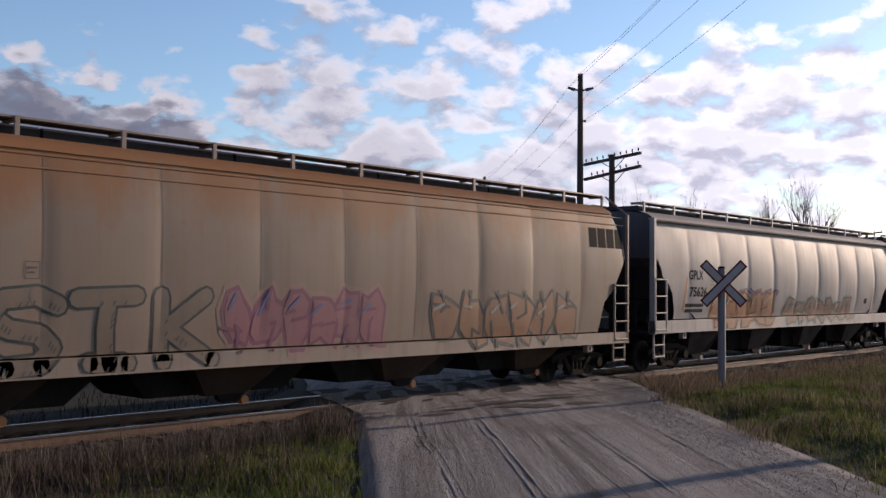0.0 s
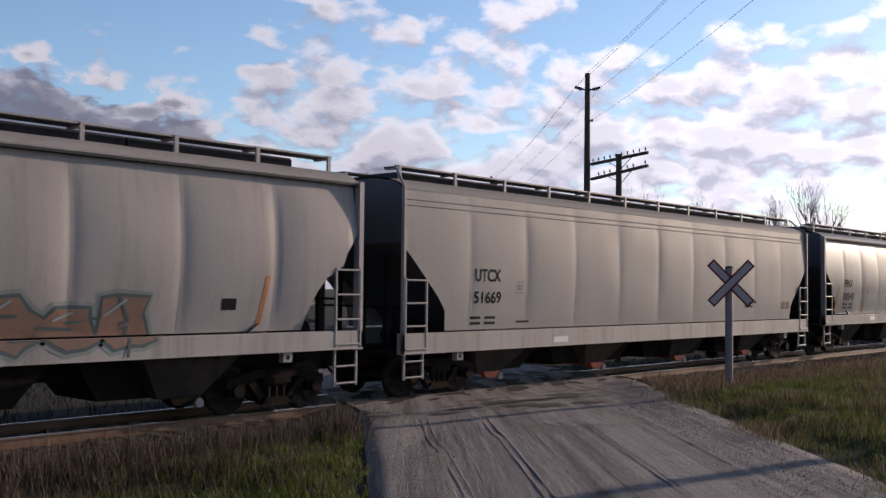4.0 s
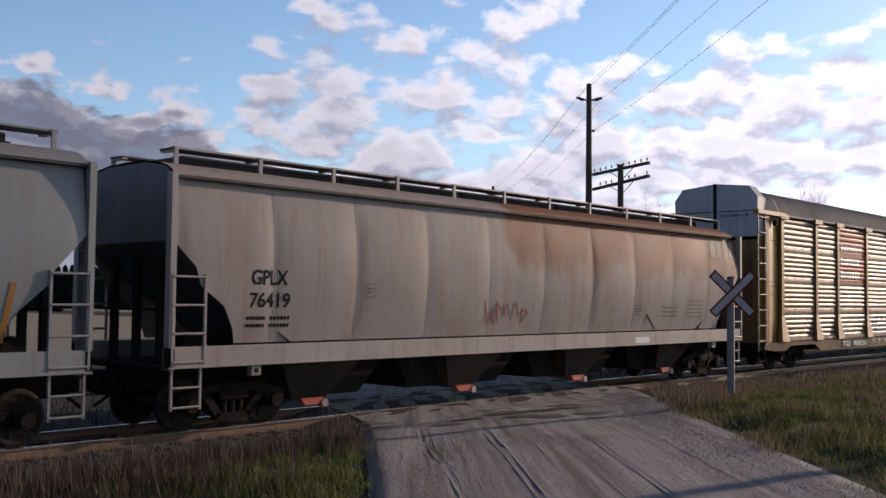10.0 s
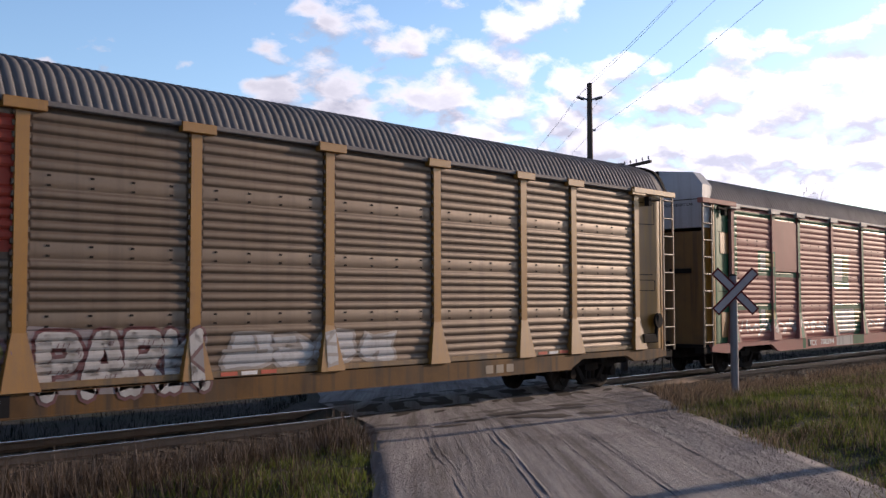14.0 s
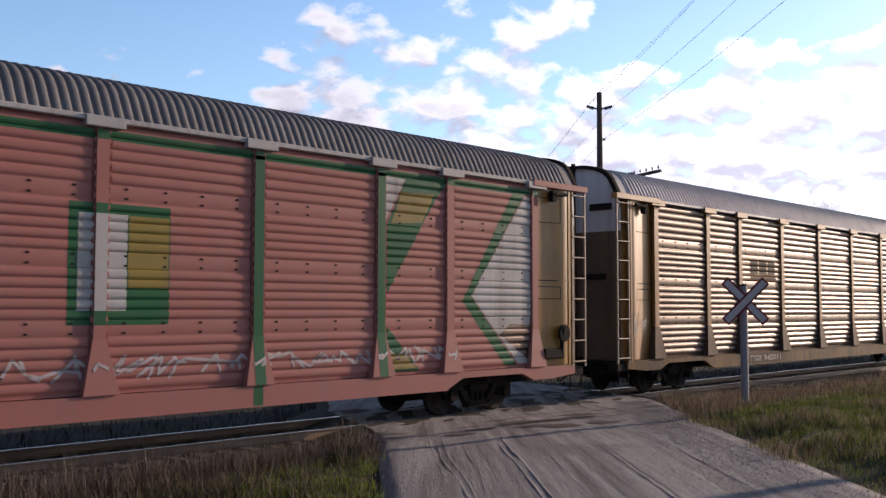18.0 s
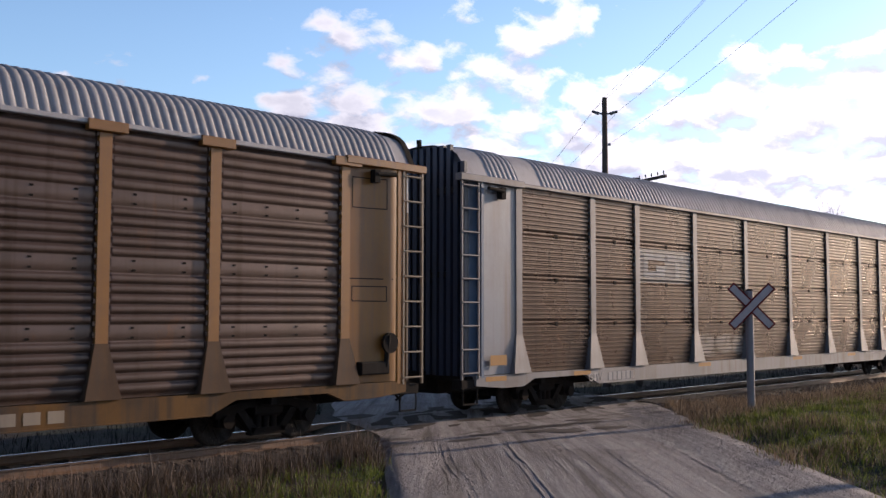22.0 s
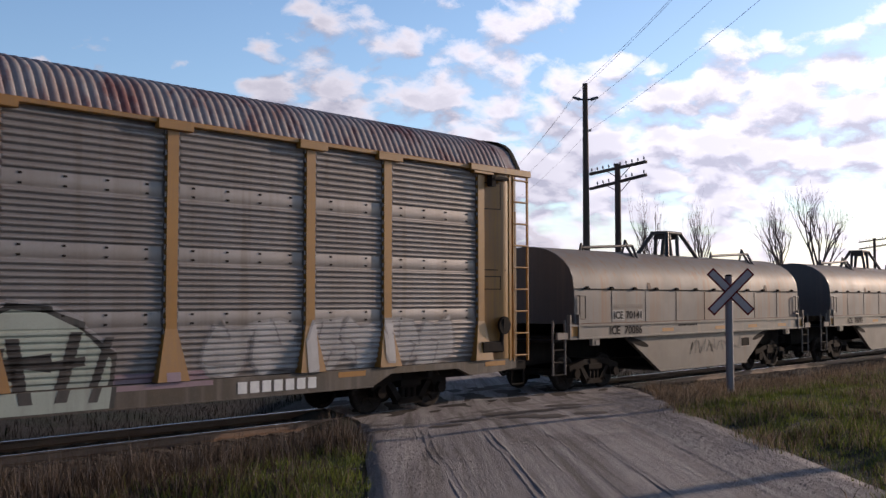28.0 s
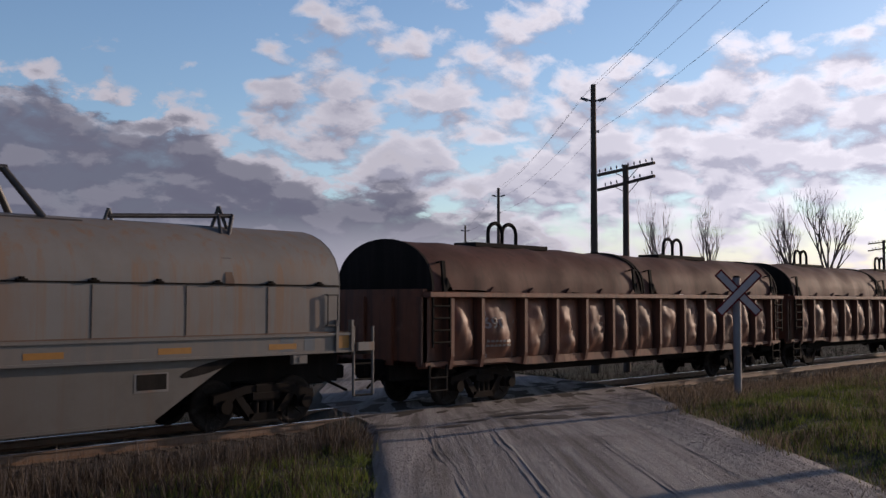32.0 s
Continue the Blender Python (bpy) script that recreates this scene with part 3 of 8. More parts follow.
        g.add([lie(x, y, 0.012)] + [lie(px * 0.55 + x * 0.45, py * 0.55 + y * 0.45, 0.012) for px, py in rim] + [lie(px, py, 0.008) for px, py in rim],
              [(0, 1 + k, 1 + (k + 1) % 18) for k in range(18)] + [(1 + k, 19 + k, 19 + (k + 1) % 18, 1 + (k + 1) % 18) for k in range(18)], True)
        tagged(part("road_hollow", g, MAT["mud"]), "dark damp hollow worn in the gravel road", "pothole", "road hollows", "structure")
    # ridges pressed up by tyres, and the lug prints of a tractor
    def on_road(y, f, h):
        l, rr = lerp_table(ROAD_LEFT, y), lerp_table(ROAD_RIGHT, y)
        return (l + (rr - l) * f, y, lerp_table(ROAD_Z, y) + 0.05 * (1 - (2 * f - 1) ** 2) * smooth_step(1.6, 4, abs(y)) + 0.004 + h)

    ridge, lug = Geo(), Geo()
    for n, (f0, y0, y1, h) in enumerate(((0.092, -4.5, -13, 0.030), (0.106, -4.5, -13, 0.026), (0.121, -4.6, -13, 0.028), (0.138, -4.7, -13, 0.020), (0.155, -5.0, -12, 0.014), (0.205, -5.4, -12.5, 0.010), (0.300, -6.0, -13, 0.020), (0.318, -5.6, -13, 0.024),
                                         (0.40, -6.5, -12, 0.010), (0.47, -5.8, -13, 0.014), (0.56, -6.2, -13, 0.018), (0.575, -6.2, -12.6, 0.012), (0.68, -5.6, -13, 0.012), (0.76, -5.4, -13, 0.018), (0.86, -5.0, -12, 0.024), (0.875, -5.0, -12, 0.020))):
        ys = [y0 + (y1 - y0) * i / 70 for i in range(71)]
        pts = []
        for y in ys:
            k = f0 + 0.006 * noise.noise((y * 0.7, n * 0.2, 1.0)) + 0.018 * smooth_step(-6, -11, y) * (1 if f0 < 0.2 else 0)
            hh = 0.42 * h * max(0.0, 0.75 + 0.8 * noise.noise((y * 1.9, n, 3.0))) * smooth_step(0, 0.6, min(y0 - y, y - y1))
            pts += [on_road(y, k - 0.007, -0.004), on_road(y, k - 0.001, hh), on_road(y, k + 0.001, hh), on_road(y, k + 0.007, -0.004)]
        ridge.grid(pts, len(ys), 4)
    for i in range(74):
        y = -4.9 - 0.105 * i
        for fa, fb, lean in ((0.020, 0.046, 0.05), (0.050, 0.078, -0.05)):
            h = 0.014 * max(0.1, 0.7 + noise.noise((y * 2.0, fa * 40, 6.0)))
            q = [on_road(y + dy + (lean if e else 0), f1, hz) for e, f1 in ((0, fa), (1, fb)) for dy, hz in ((-0.036, -0.004), (-0.008, h), (0.008, h), (0.036, -0.004))]
            lug.grid(q, 2, 4)
    tagged(part("tyre_ridge", ridge, MAT["road"]), "long low gravel ridges between tyre ruts", "road", kind="structure")
    tagged(part("tyre_print", lug, MAT["road"]), "ribbed tractor tyre print along the road edge", "road", kind="structure")
    f = Geo()
    f.grid([(-400 + (lerp_table([(26, 30.0), (60, 62.0), (185, 175.0)], y) + 400) * k, y, -0.36) for k in (0, 0.6, 0.85, 0.95, 1.0) for y in (26, 40, 60, 110, 185)], 5, 5)
    tagged(part("field", f, MAT["field"]), "pale harvested stubble field beyond the railway", "field", kind="structure")


def blades(name, label, mat, spots, h0, h1, width, lean):
    """Many single blades, each a bent strip of two quads."""
    rng = np.random.default_rng(len(spots))
    n = len(spots)
    P = np.array(spots)
    a = rng.uniform(0, 2 * np.pi, n)
    h = rng.uniform(h0, h1, n) * P[:, 3]
    w = rng.uniform(0.6, 1.3, n) * width
    side = np.stack([np.cos(a), np.sin(a), np.zeros(n)], 1)
    tip = np.stack([np.cos(a + 1.4), np.sin(a + 1.4), np.zeros(n)], 1) * (h * rng.uniform(0.1, lean, n))[:, None]
    base = P[:, :3]
    up = np.array([0, 0, 1.0])
    mid = base + up * (h * 0.55)[:, None] + tip * 0.35
    top = base + up * h[:, None] + tip
    V = np.stack([base - side * w[:, None], base + side * w[:, None], mid + side * w[:, None] * 0.8, mid - side * w[:, None] * 0.8, top], 1).reshape(-1, 3)
    F = []
    for i in range(n):
        k = 5 * i
        F += [(k, k + 1, k + 2, k + 3), (k + 3, k + 2, k + 4)]
    me = bpy.data.meshes.new(name)
    me.from_pydata(V.tolist(), [], F)
    me.materials.append(mat)
    return tagged(new(name, me), label, "grass", kind="stuff")


def make_grass():
    rng = random.Random(4)
    green, dry, straw, tall, weeds = [], [], [], [], []
    # camera side, both verges: clumps of short green against withered brown
    while len(green) + len(dry) + len(straw) < 235000:
        if rng.random() < 0.74:
            x, y = rng.uniform(0, 26), rng.uniform(-14.5, -2.4)
        else:
            x, y = rng.uniform(-3, 48), rng.uniform(-15.5, -2.4)
        left = x < lerp_table(ROAD_LEFT, y) + 2.0
        wander = 0.85 * noise.noise((x * 0.5, y * 0.5, 31)) + 0.35 * noise.noise((x * 1.6, y * 1.6, 32)) + 0.45
        off = road_side(x + (-wander * 0.3 * smooth_step(-4.4, -5.6, y) if left else wander * smooth_step(-4.2, -6.0, y)), y)
        ragged = 0.28 * noise.noise((x * 1.1, y * 1.1, 12)) + 0.12 * noise.noise((x * 4.0, y * 4.0, 13))
        if off < max(0.02, 0.16 + ragged) + (0.55 * rng.random() ** 2 if not left else 0.20 * rng.random()):
            continue
        if (x - 0) ** 2 + (y + 15.8) ** 2 < 9:
            continue
        patch = noise.noise((x * 0.55, y * 0.55, 3)) + 0.55 * noise.noise((x * 1.7, y * 1.7, 7))
        tuft = noise.noise((x * 3.2, y * 3.2, 21))
        near_track = smooth_step(-7.6, -4.4, y)
        if left:
            p_dry = 0.06 + 0.55 * patch + 0.75 * near_track + 0.75 * smooth_step(1.2, 3.4, off)
            bare = 0.28 + 0.2 * smooth_step(2.0, 5.0, off)
            if rng.random() < 0.80 * smooth_step(-5.2, -3.8, y):  # thins out on the ballast slope
                continue
        else:
            p_dry = 0.26 + 0.7 * patch + 0.75 * smooth_step(-7.0, -4.6, y) + 0.2 * smooth_step(1.2, 0.4, off)
            bare = 0.15
        if tuft < 0.0 and rng.random() < bare + 0.35:
            continue
        z = ground_z(x, y) - 0.02
        s = max(0.25, 0.55 + 0.5 * rng.random() + 0.8 * patch + 0.9 * max(0.0, tuft))
        if rng.random() < p_dry:
            (dry if left or rng.random() < 0.35 else straw).append((x, y, z, s * (1 + 0.45 * near_track)))
            if left and tuft > -0.1 and rng.random() < 0.05 + 0.22 * smooth_step(-6.4, -4.6, y):
                tall.append((x, y, z, min(1.2, s)))
            elif not left and near_track > 0.4 and rng.random() < 0.02:
                tall.append((x, y, z, min(0.8, s)))
        else:
            green.append((x, y, z, s))
    # thin grass round the place where the road leaves the view
    for _ in range(24000):
        x, y = rng.uniform(-14, 16), rng.uniform(-22, -13)
        if road_side(x, y) > 0.25 and x * x + (y + 15.8) ** 2 > 2.5:
            (dry if rng.random() < 0.4 else green).append((x, y, ground_z(x, y) - 0.02, rng.uniform(0.5, 1.2)))
    # weeds added beyond the track, their colour holding the train's shade
    for _ in range(26000):
        x, y = rng.uniform(-8, 70), 2.9 + 9.0 * rng.random() ** 1.6
        if road_side(x, y) > 0.3:
            weeds.append((x, y, ground_z(x, y) - 0.02, rng.uniform(0.7, 1.5)))
    blades("weeds", "added weeds beyond the track, coloured dark for the train's shade", MAT["shaded_weed"], weeds, 0.07, 0.25, 0.006, 0.9)
    blades("green_grass", "short green grass along the road verge", MAT["green"], green, 0.05, 0.15, 0.005, 0.9)
    blades("dry_grass", "withered straw-coloured grass along the verge", MAT["dry"], dry, 0.06, 0.22, 0.005, 0.9)
    blades("straw", "pale tan dead grass on the far verge", MAT["tan_grass"], straw, 0.06, 0.20, 0.004, 0.9)
    blades("tall_weeds", "tall dead weed stalks beside the ballast", MAT["stalk"], tall, 0.22, 0.58, 0.003, 0.45)


def make_track():
    track = thing("railway_track", "single railway track with rusty rails on ballast", "railway track", kind="structure")
    bed = Geo()
    prof = [(-3.0, -0.42), (-2.15, -0.20), (-1.5, -0.165), (1.5, -0.165), (2.15, -0.2), (3.2, -0.5)]
    xs = [-900, -200, -60, -20] + [-12 + 0.6 * i for i in range(110)] + [60, 80, 150, 400, 1200]
    bed.grid([(x, y, z + 0.02 * noise.noise((x * 3, y * 5, 0))) for x in xs for y, z in prof], len(xs), len(prof), False)
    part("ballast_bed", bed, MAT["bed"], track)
    st = Geo()
    rng = random.Random(8)
    while len(st.f) < 8 * 10500:
        x, y = rng.uniform(0, 46), rng.choice((-1, -1, -1, -1, 1)) * rng.uniform(0.85, 4.1)
        if y < 0 and road_side(x, y) < 0.2:
            continue
        z = lerp_table([(0.8, -0.165), (1.5, -0.165), (2.15, -0.2), (3.0, -0.42), (4.2, -0.8)], abs(y))
        if y < 0:
            z = max(z, ground_z(x, y))
        r = rng.uniform(0.018, 0.045)
        p = [Vector([rng.uniform(0.6, 1.1) * r * c for c in d]) + Vector((x, y, z + r * 0.2)) for d in ((1, 0, 0), (-1, 0, 0), (0, 1, 0), (0, -1, 0), (0, 0, 1), (0, 0, -1))]
        st.add(p, [(0, 2, 4), (2, 1, 4), (1, 3, 4), (3, 0, 4), (2, 0, 5), (1, 2, 5), (3, 1, 5), (0, 3, 5)])
    tagged(part("ballast_stones", st, MAT["stones"], track), kind="stuff")
    for s in (-1, 1):
        yc = s * 0.755
        g = Geo()
        w = [(0.075, -0.17), (0.07, -0.155), (0.012, -0.13), (0.010, -0.045), (0.036, -0.03), (0.036, -0.006)]
        g.prism_x([(yc + a, z) for a, z in w] + [(yc - a, z) for a, z in reversed(w)], -900, 1200)
        rail = part("rail", g, MAT["rail"], track)
        h = Geo()
        h.box(-900, 1200, yc - 0.030, yc + 0.030, -0.006, 0.0)
        part("rail_head", h, MAT["railhead"], rail, "rail head worn shiny by wheels")
    t = Geo()
    t.box(-0.115, 0.115, -1.3, 1.3, -0.34, -0.15, 0.012)
    me = t.mesh("tie", MAT["tie"])
    for i in range(110):
        x = -4 + 0.51 * i
        if 13.6 < x < 23.4:
            continue
        tie = part("tie", me, None, track)
        tie.location = (x, random.uniform(-0.04, 0.04), random.uniform(-0.012, 0.004))
        tie.rotation_euler = (0, 0, random.uniform(-0.02, 0.02))
    # road fill of the crossing between and beside the rails
    for y0, y1 in ((-1.65, -0.85), (-0.64, 0.64), (0.85, 1.65)):
        g = Geo()
        pts = []
        for i in range(24):
            for y in (y0, (y0 + y1) / 2, y1):
                xa, xb = lerp_table(ROAD_LEFT, y), lerp_table(ROAD_RIGHT, y)
                x = xa + (xb - xa) * i / 23
                pts.append((x, y, 0.004 + 0.012 * noise.noise((x * 2, y * 3, 1))))
        g.grid(pts, 24, 3)
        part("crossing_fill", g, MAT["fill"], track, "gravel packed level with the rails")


def make_crossbuck():
    x, y = 20.16, -5.79
    z = ground_z(x, y)
    c = thing("crossing_sign", "white crossbuck sign with dark red edges on a grey steel post", "sign")
    c.location = (x, y, z)
    c.rotation_euler = (0, 0, radians(-46))
    h = 2.22
    g = Geo()
    g.tube((0, 0, -0.15), (0, 0, h + 0.33), 0.082, 20)
    post = part("post", g, MAT["galv"], c)
    g = Geo()
    g.tube((0, 0, h + 0.33), (0, 0, h + 0.37), 0.09, 20, 0.05)
    part("post_cap", g, MAT["black"], post)
    for i, a in enumerate((45, -45)):
        y0 = -0.115 - 0.022 * i
        b = Geo()
        L, W = 0.62, 0.103
        b.prism_y([(-L, -W), (L, -W), (L, W), (-L, W)], y0 - 0.012, y0)
        blade = part("blade", b, MAT["sign_red"], c)
        f = Geo()
        f.box(-L + 0.035, L - 0.035, y0 - 0.017, y0 - 0.0125, -W + 0.035, W - 0.035)
        part("blade_face", f, MAT["sign_white"], blade)
        blade.matrix_basis = Matrix.Translation((0, 0, h)) @ Matrix.Rotation(radians(a), 4, "Y")
    for zz in (h - 0.09, h + 0.09):
        g = Geo()
        g.tube((0, -0.16, zz), (0, 0.1, zz), 0.011, 8)
        part("bolt", g, MAT["galv"], c)


def make_poles():
    rng = random.Random(3)

    def tall_pole(x, y, top, label):
        p = thing("utility_pole", label, "pole", "roadside power line")
        p.location = (x, y, 0)
        p.rotation_euler = (0, 0, radians(-45))
        z0 = ground_z(x, y)
        g = Geo()
        g.tube((0, 0, z0 - 0.3), (0, 0, top), 0.17, 14, 0.10)
        part("pole", g, MAT["wood"], p)
        for s in (-1, 1):
            g = Geo()
            g.tube((0, 0, top - 0.66), (s * 0.50, 0, top - 0.56), 0.035, 8)
            g.tube((s * 0.22, 0, top - 0.63), (s * 0.50, 0, top - 0.54), 0.07, 10, 0.05)
            part("post_insulator", g, MAT["glass"], p)
        g = Geo()
        g.tube((0.13, 0, top - 1.85), (0.22, 0, top - 1.85), 0.05, 8)
        part("neutral_bracket", g, MAT["galv"], p)
        return [(x + dx * math.cos(radians(-45)), y + dx * math.sin(radians(-45)), z) for dx, z in ((-0.5, top - 0.55), (0.5, top - 0.55), (0, top + 0.04), (0.2, top - 1.8))]

    tops = [tall_pole(x, y, z, "tall weathered wooden power pole beside the gravel road")
            for x, y, z in ((6.9, -19.8, 11.2), (32.67, 6.35, 10.79), (58.43, 32.47, 10.86), (84.2, 58.6, 10.8))]
    back = [(-19, -46, p[2]) for p in tops[0]]
    for a, b in zip([back] + tops, tops):
        for p, q in zip(a, b):
            cu = bpy.data.curves.new("overhead_wire", "CURVE")
            cu.dimensions, cu.bevel_depth, cu.bevel_resolution = "3D", 0.005, 1
            s = cu.splines.new("POLY")
            s.points.add(16)
            for i in range(17):
                f = i / 16
                s.points[i].co = (*[p[k] + (q[k] - p[k]) * f for k in range(2)], p[2] + (q[2] - p[2]) * f - 2.0 * f * (1 - f), 1)
            cu.materials.append(MAT["wire"])
            tagged(new("overhead_wire", cu), "thin dark power wire strung between the poles", "wire", "power wires")

    def telegraph(x, y, top, arms=2, turn=0.0, label="old railway telegraph pole with two insulator crossarms"):
        p = thing("telegraph_pole", label, "pole", "railway telegraph line")
        p.location = (x, y, 0)
        p.rotation_euler = (0, 0, radians(turn))
        g = Geo()
        g.tube((0, 0, ground_z(x, y) - 0.3), (0, 0, top), 0.15, 12, 0.115)
        part("pole", g, MAT["wood"], p)
        for k in range(arms):
            z = top - 0.17 - 0.56 * k
            g = Geo()
            g.box(-0.06, 0.06, -1.38, 1.38, z - 0.055, z + 0.055, 0.01)
            arm = part("crossarm", g, MAT["wood"], p)
            arm.matrix_basis = Matrix.Translation((0, 0, z)) @ Matrix.Rotation(radians(-5 - 2 * k), 4, "X") @ Matrix.Translation((0, 0, -z))
            for s in (-1, 1):
                b = Geo()
                b.tube((0.07, s * 0.55, z - 0.05), (0.07, 0, z - 0.42), 0.018, 6)
                part("brace", b, MAT["galv"], arm)
            for i in range(10):
                yy = -1.28 + i * 0.284
                if k == 1 and i % 4 == 1:
                    continue
                b = Geo()
                b.tube((0, yy, z + 0.05), (0, yy, z + 0.14), 0.012, 6)
                b.tube((0, yy, z + 0.11), (0, yy, z + 0.22), 0.038, 8, 0.025)
                part("insulator", b, MAT["glass"], arm)

    telegraph(34.16, 5.85, 7.73, turn=-4)
    telegraph(90.7, 15.5, 7.7, turn=-4)
    telegraph(30.0, -9.9, 7.6, 1, label="weathered wooden pole standing on the verge")
    telegraph(24.7, -14.4, 7.9, 1, label="weathered wooden pole standing in the grass")


def make_trees():
    def bare(x, y, height, seed, trunks=1, wide=0.62):
        rng = random.Random(seed)
        t = thing("bare_tree", "leafless grey tree with fine spreading twigs beyond the field", "tree", "bare trees")
        t.location = (x, y, -0.4)
        g, twig = Geo(), Geo()

        def grow(p, d, length, r, level):
            q = p + d * length
            if level < 4:
                g.tube(p, q, r, 6 if level else 9, r * 0.72, False)
            else:
                s = d.orthogonal().normalized() * max(r, 0.011)
                twig.add([p - s, p + s, q], [(0, 1, 2)])
            if level >= 6:
                return
            for _ in range((rng.choice((2, 3, 3)) if level > 1 else rng.choice((3, 4))) if level else 6):
                ax = Vector((rng.uniform(-1, 1), rng.uniform(-1, 1), rng.uniform(-0.2, 0.9))).normalized()
                nd = (d * 0.9 + ax * rng.uniform(0.36, 0.75) + Vector((0, 0, 0.24))).normalized()
                at = p + d * length * (rng.uniform(0.45, 1.0) if level else rng.uniform(0.7, 1.05))
                grow(at, nd, length * rng.uniform(0.55, 0.80), r * rng.uniform(0.42, 0.60), level + 1)

        for k in range(trunks):
            off = Vector(((k - (trunks - 1) / 2) * 1.7, rng.uniform(-0.6, 0.6), 0))
            grow(off, Vector((rng.uniform(-0.12, 0.12) + 0.16 * (k - (trunks - 1) / 2), rng.uniform(-0.1, 0.1), 1)).normalized(), height * 0.30, 0.15 * height / 11, 0)
        k = (height + 0.4) / sorted(p[2] for p in twig.v)[int(len(twig.v) * 0.985)]
        for q in (g, twig):
            q.v = [(a * k * wide, b * k * wide, z * k) for a, b, z in q.v]
        part("trunk", g, MAT["bark"], t)
        part("crown", twig, MAT["bark"], t)

    bare(78.8, 31.1, 11.8, 1, 1, 0.62)
    bare(82.0, 27.6, 11.4, 2, 1, 0.62)
    bare(87.6, 22.2, 11.2, 5, 1, 0.8)
    bare(89.6, 20.3, 12.4, 9, 1, 0.8)
    bare(66.0, 51.0, 7.0, 12)
    # row of spruces behind the field
    rng = random.Random(5)
    first = None
    for i in range(110):
        x, y = 40 + i * 0.9 + rng.uniform(-0.6, 0.6), 203 - i * 0.33 + rng.uniform(-3, 3)
        s = rng.uniform(0.7, 1.2)
        m = pose(x, y, -0.4, 0, 0, rng.uniform(0, 360)) @ Matrix.Scale(1, 4)
        if i % 10 == 0:
            first = thing("spruce", "dark spruce in a windbreak row behind the field", "tree", "windbreak spruces")
            t = Geo()
            t.tube((0, 0, 0), (0, 0, 11.5 * s), 0.25, 8, 0.03)
            part("trunk", t, MAT["bark"], first)
            c = Geo()
            for k in range(520):
                f = rng.random() ** 0.8
                z, a = (0.6 + 11.2 * f) * s, rng.uniform(0, 6.283)
                R = (1 - f) ** 0.8 * 2.3 * rng.uniform(0.6, 1.1) + 0.15
                d = Vector((math.cos(a), math.sin(a), -0.25))
                side = Vector((-math.sin(a), math.cos(a), 0)) * (0.25 + 0.25 * (1 - f))
                b0 = Vector((0, 0, z))
                tip = b0 + d * R
                c.add([b0 + Vector((0, 0, 0.25)), tip - side + Vector((0, 0, 0.1)), tip + d * 0.3, tip + side + Vector((0, 0, 0.1))], [(0, 1, 2), (0, 2, 3)])
            part("crown", c, MAT["conifer"], first)
            first.matrix_basis = m
        else:
            copy_thing(first, m)


make_ground()
make_track()
make_crossbuck()
make_poles()
make_trees()


# ---- the train: shared pieces ----
SPEED = [(0, 7.555), (4, 7.86), (8, 8.168), (12, 8.462), (16, 8.718), (20, 8.952), (24, 9.158), (28, 9.314), (32, 9.451)]


def travel(t):
    """Metres that the train has gone since the start."""
    d = 0.0
    for (a, va), (b, vb) in zip(SPEED, SPEED[1:]):
        if t <= a:
            break
        e = min(t, b)
        d += (e - a) * (va + (va + (vb - va) * (e - a) / (b - a))) / 2
    return d


CARS, WHEELS = [], []


def car(name, label, category, u0):
    c = thing(name, label, category, "freight train")
    c.location = (u0, 0, 0)
    CARS.append((c, u0))
    return c


def wheel_mesh():
    g = Geo()
    R = 0.457
    for s in (-1, 1):
        prof = [(0.66, R - 0.10), (0.665, R - 0.02), (0.675, R), (0.77, R - 0.012), (0.775, R - 0.09), (0.745, R - 0.12), (0.735, 0.15), (0.79, 0.13), (0.79, 0.0)]
        seg = 28
        pts = [(r * math.cos(2 * math.pi * i / seg), s * y, r * math.sin(2 * math.pi * i / seg)) for i in range(seg + 1) for y, r in prof]
        g.grid(pts, seg + 1, len(prof))
        for k in range(6):  # cast ribs on the plate
            a = k * math.pi / 3
            g.tube((0.16 * math.cos(a), s * 0.745, 0.16 * math.sin(a)), (0.33 * math.cos(a + 0.3), s * 0.745, 0.33 * math.sin(a + 0.3)), 0.018, 5)
    g.tube((0, -0.98, 0), (0, 0.98, 0), 0.085, 12)
    return g.mesh("wheelset", MAT["wheel"])


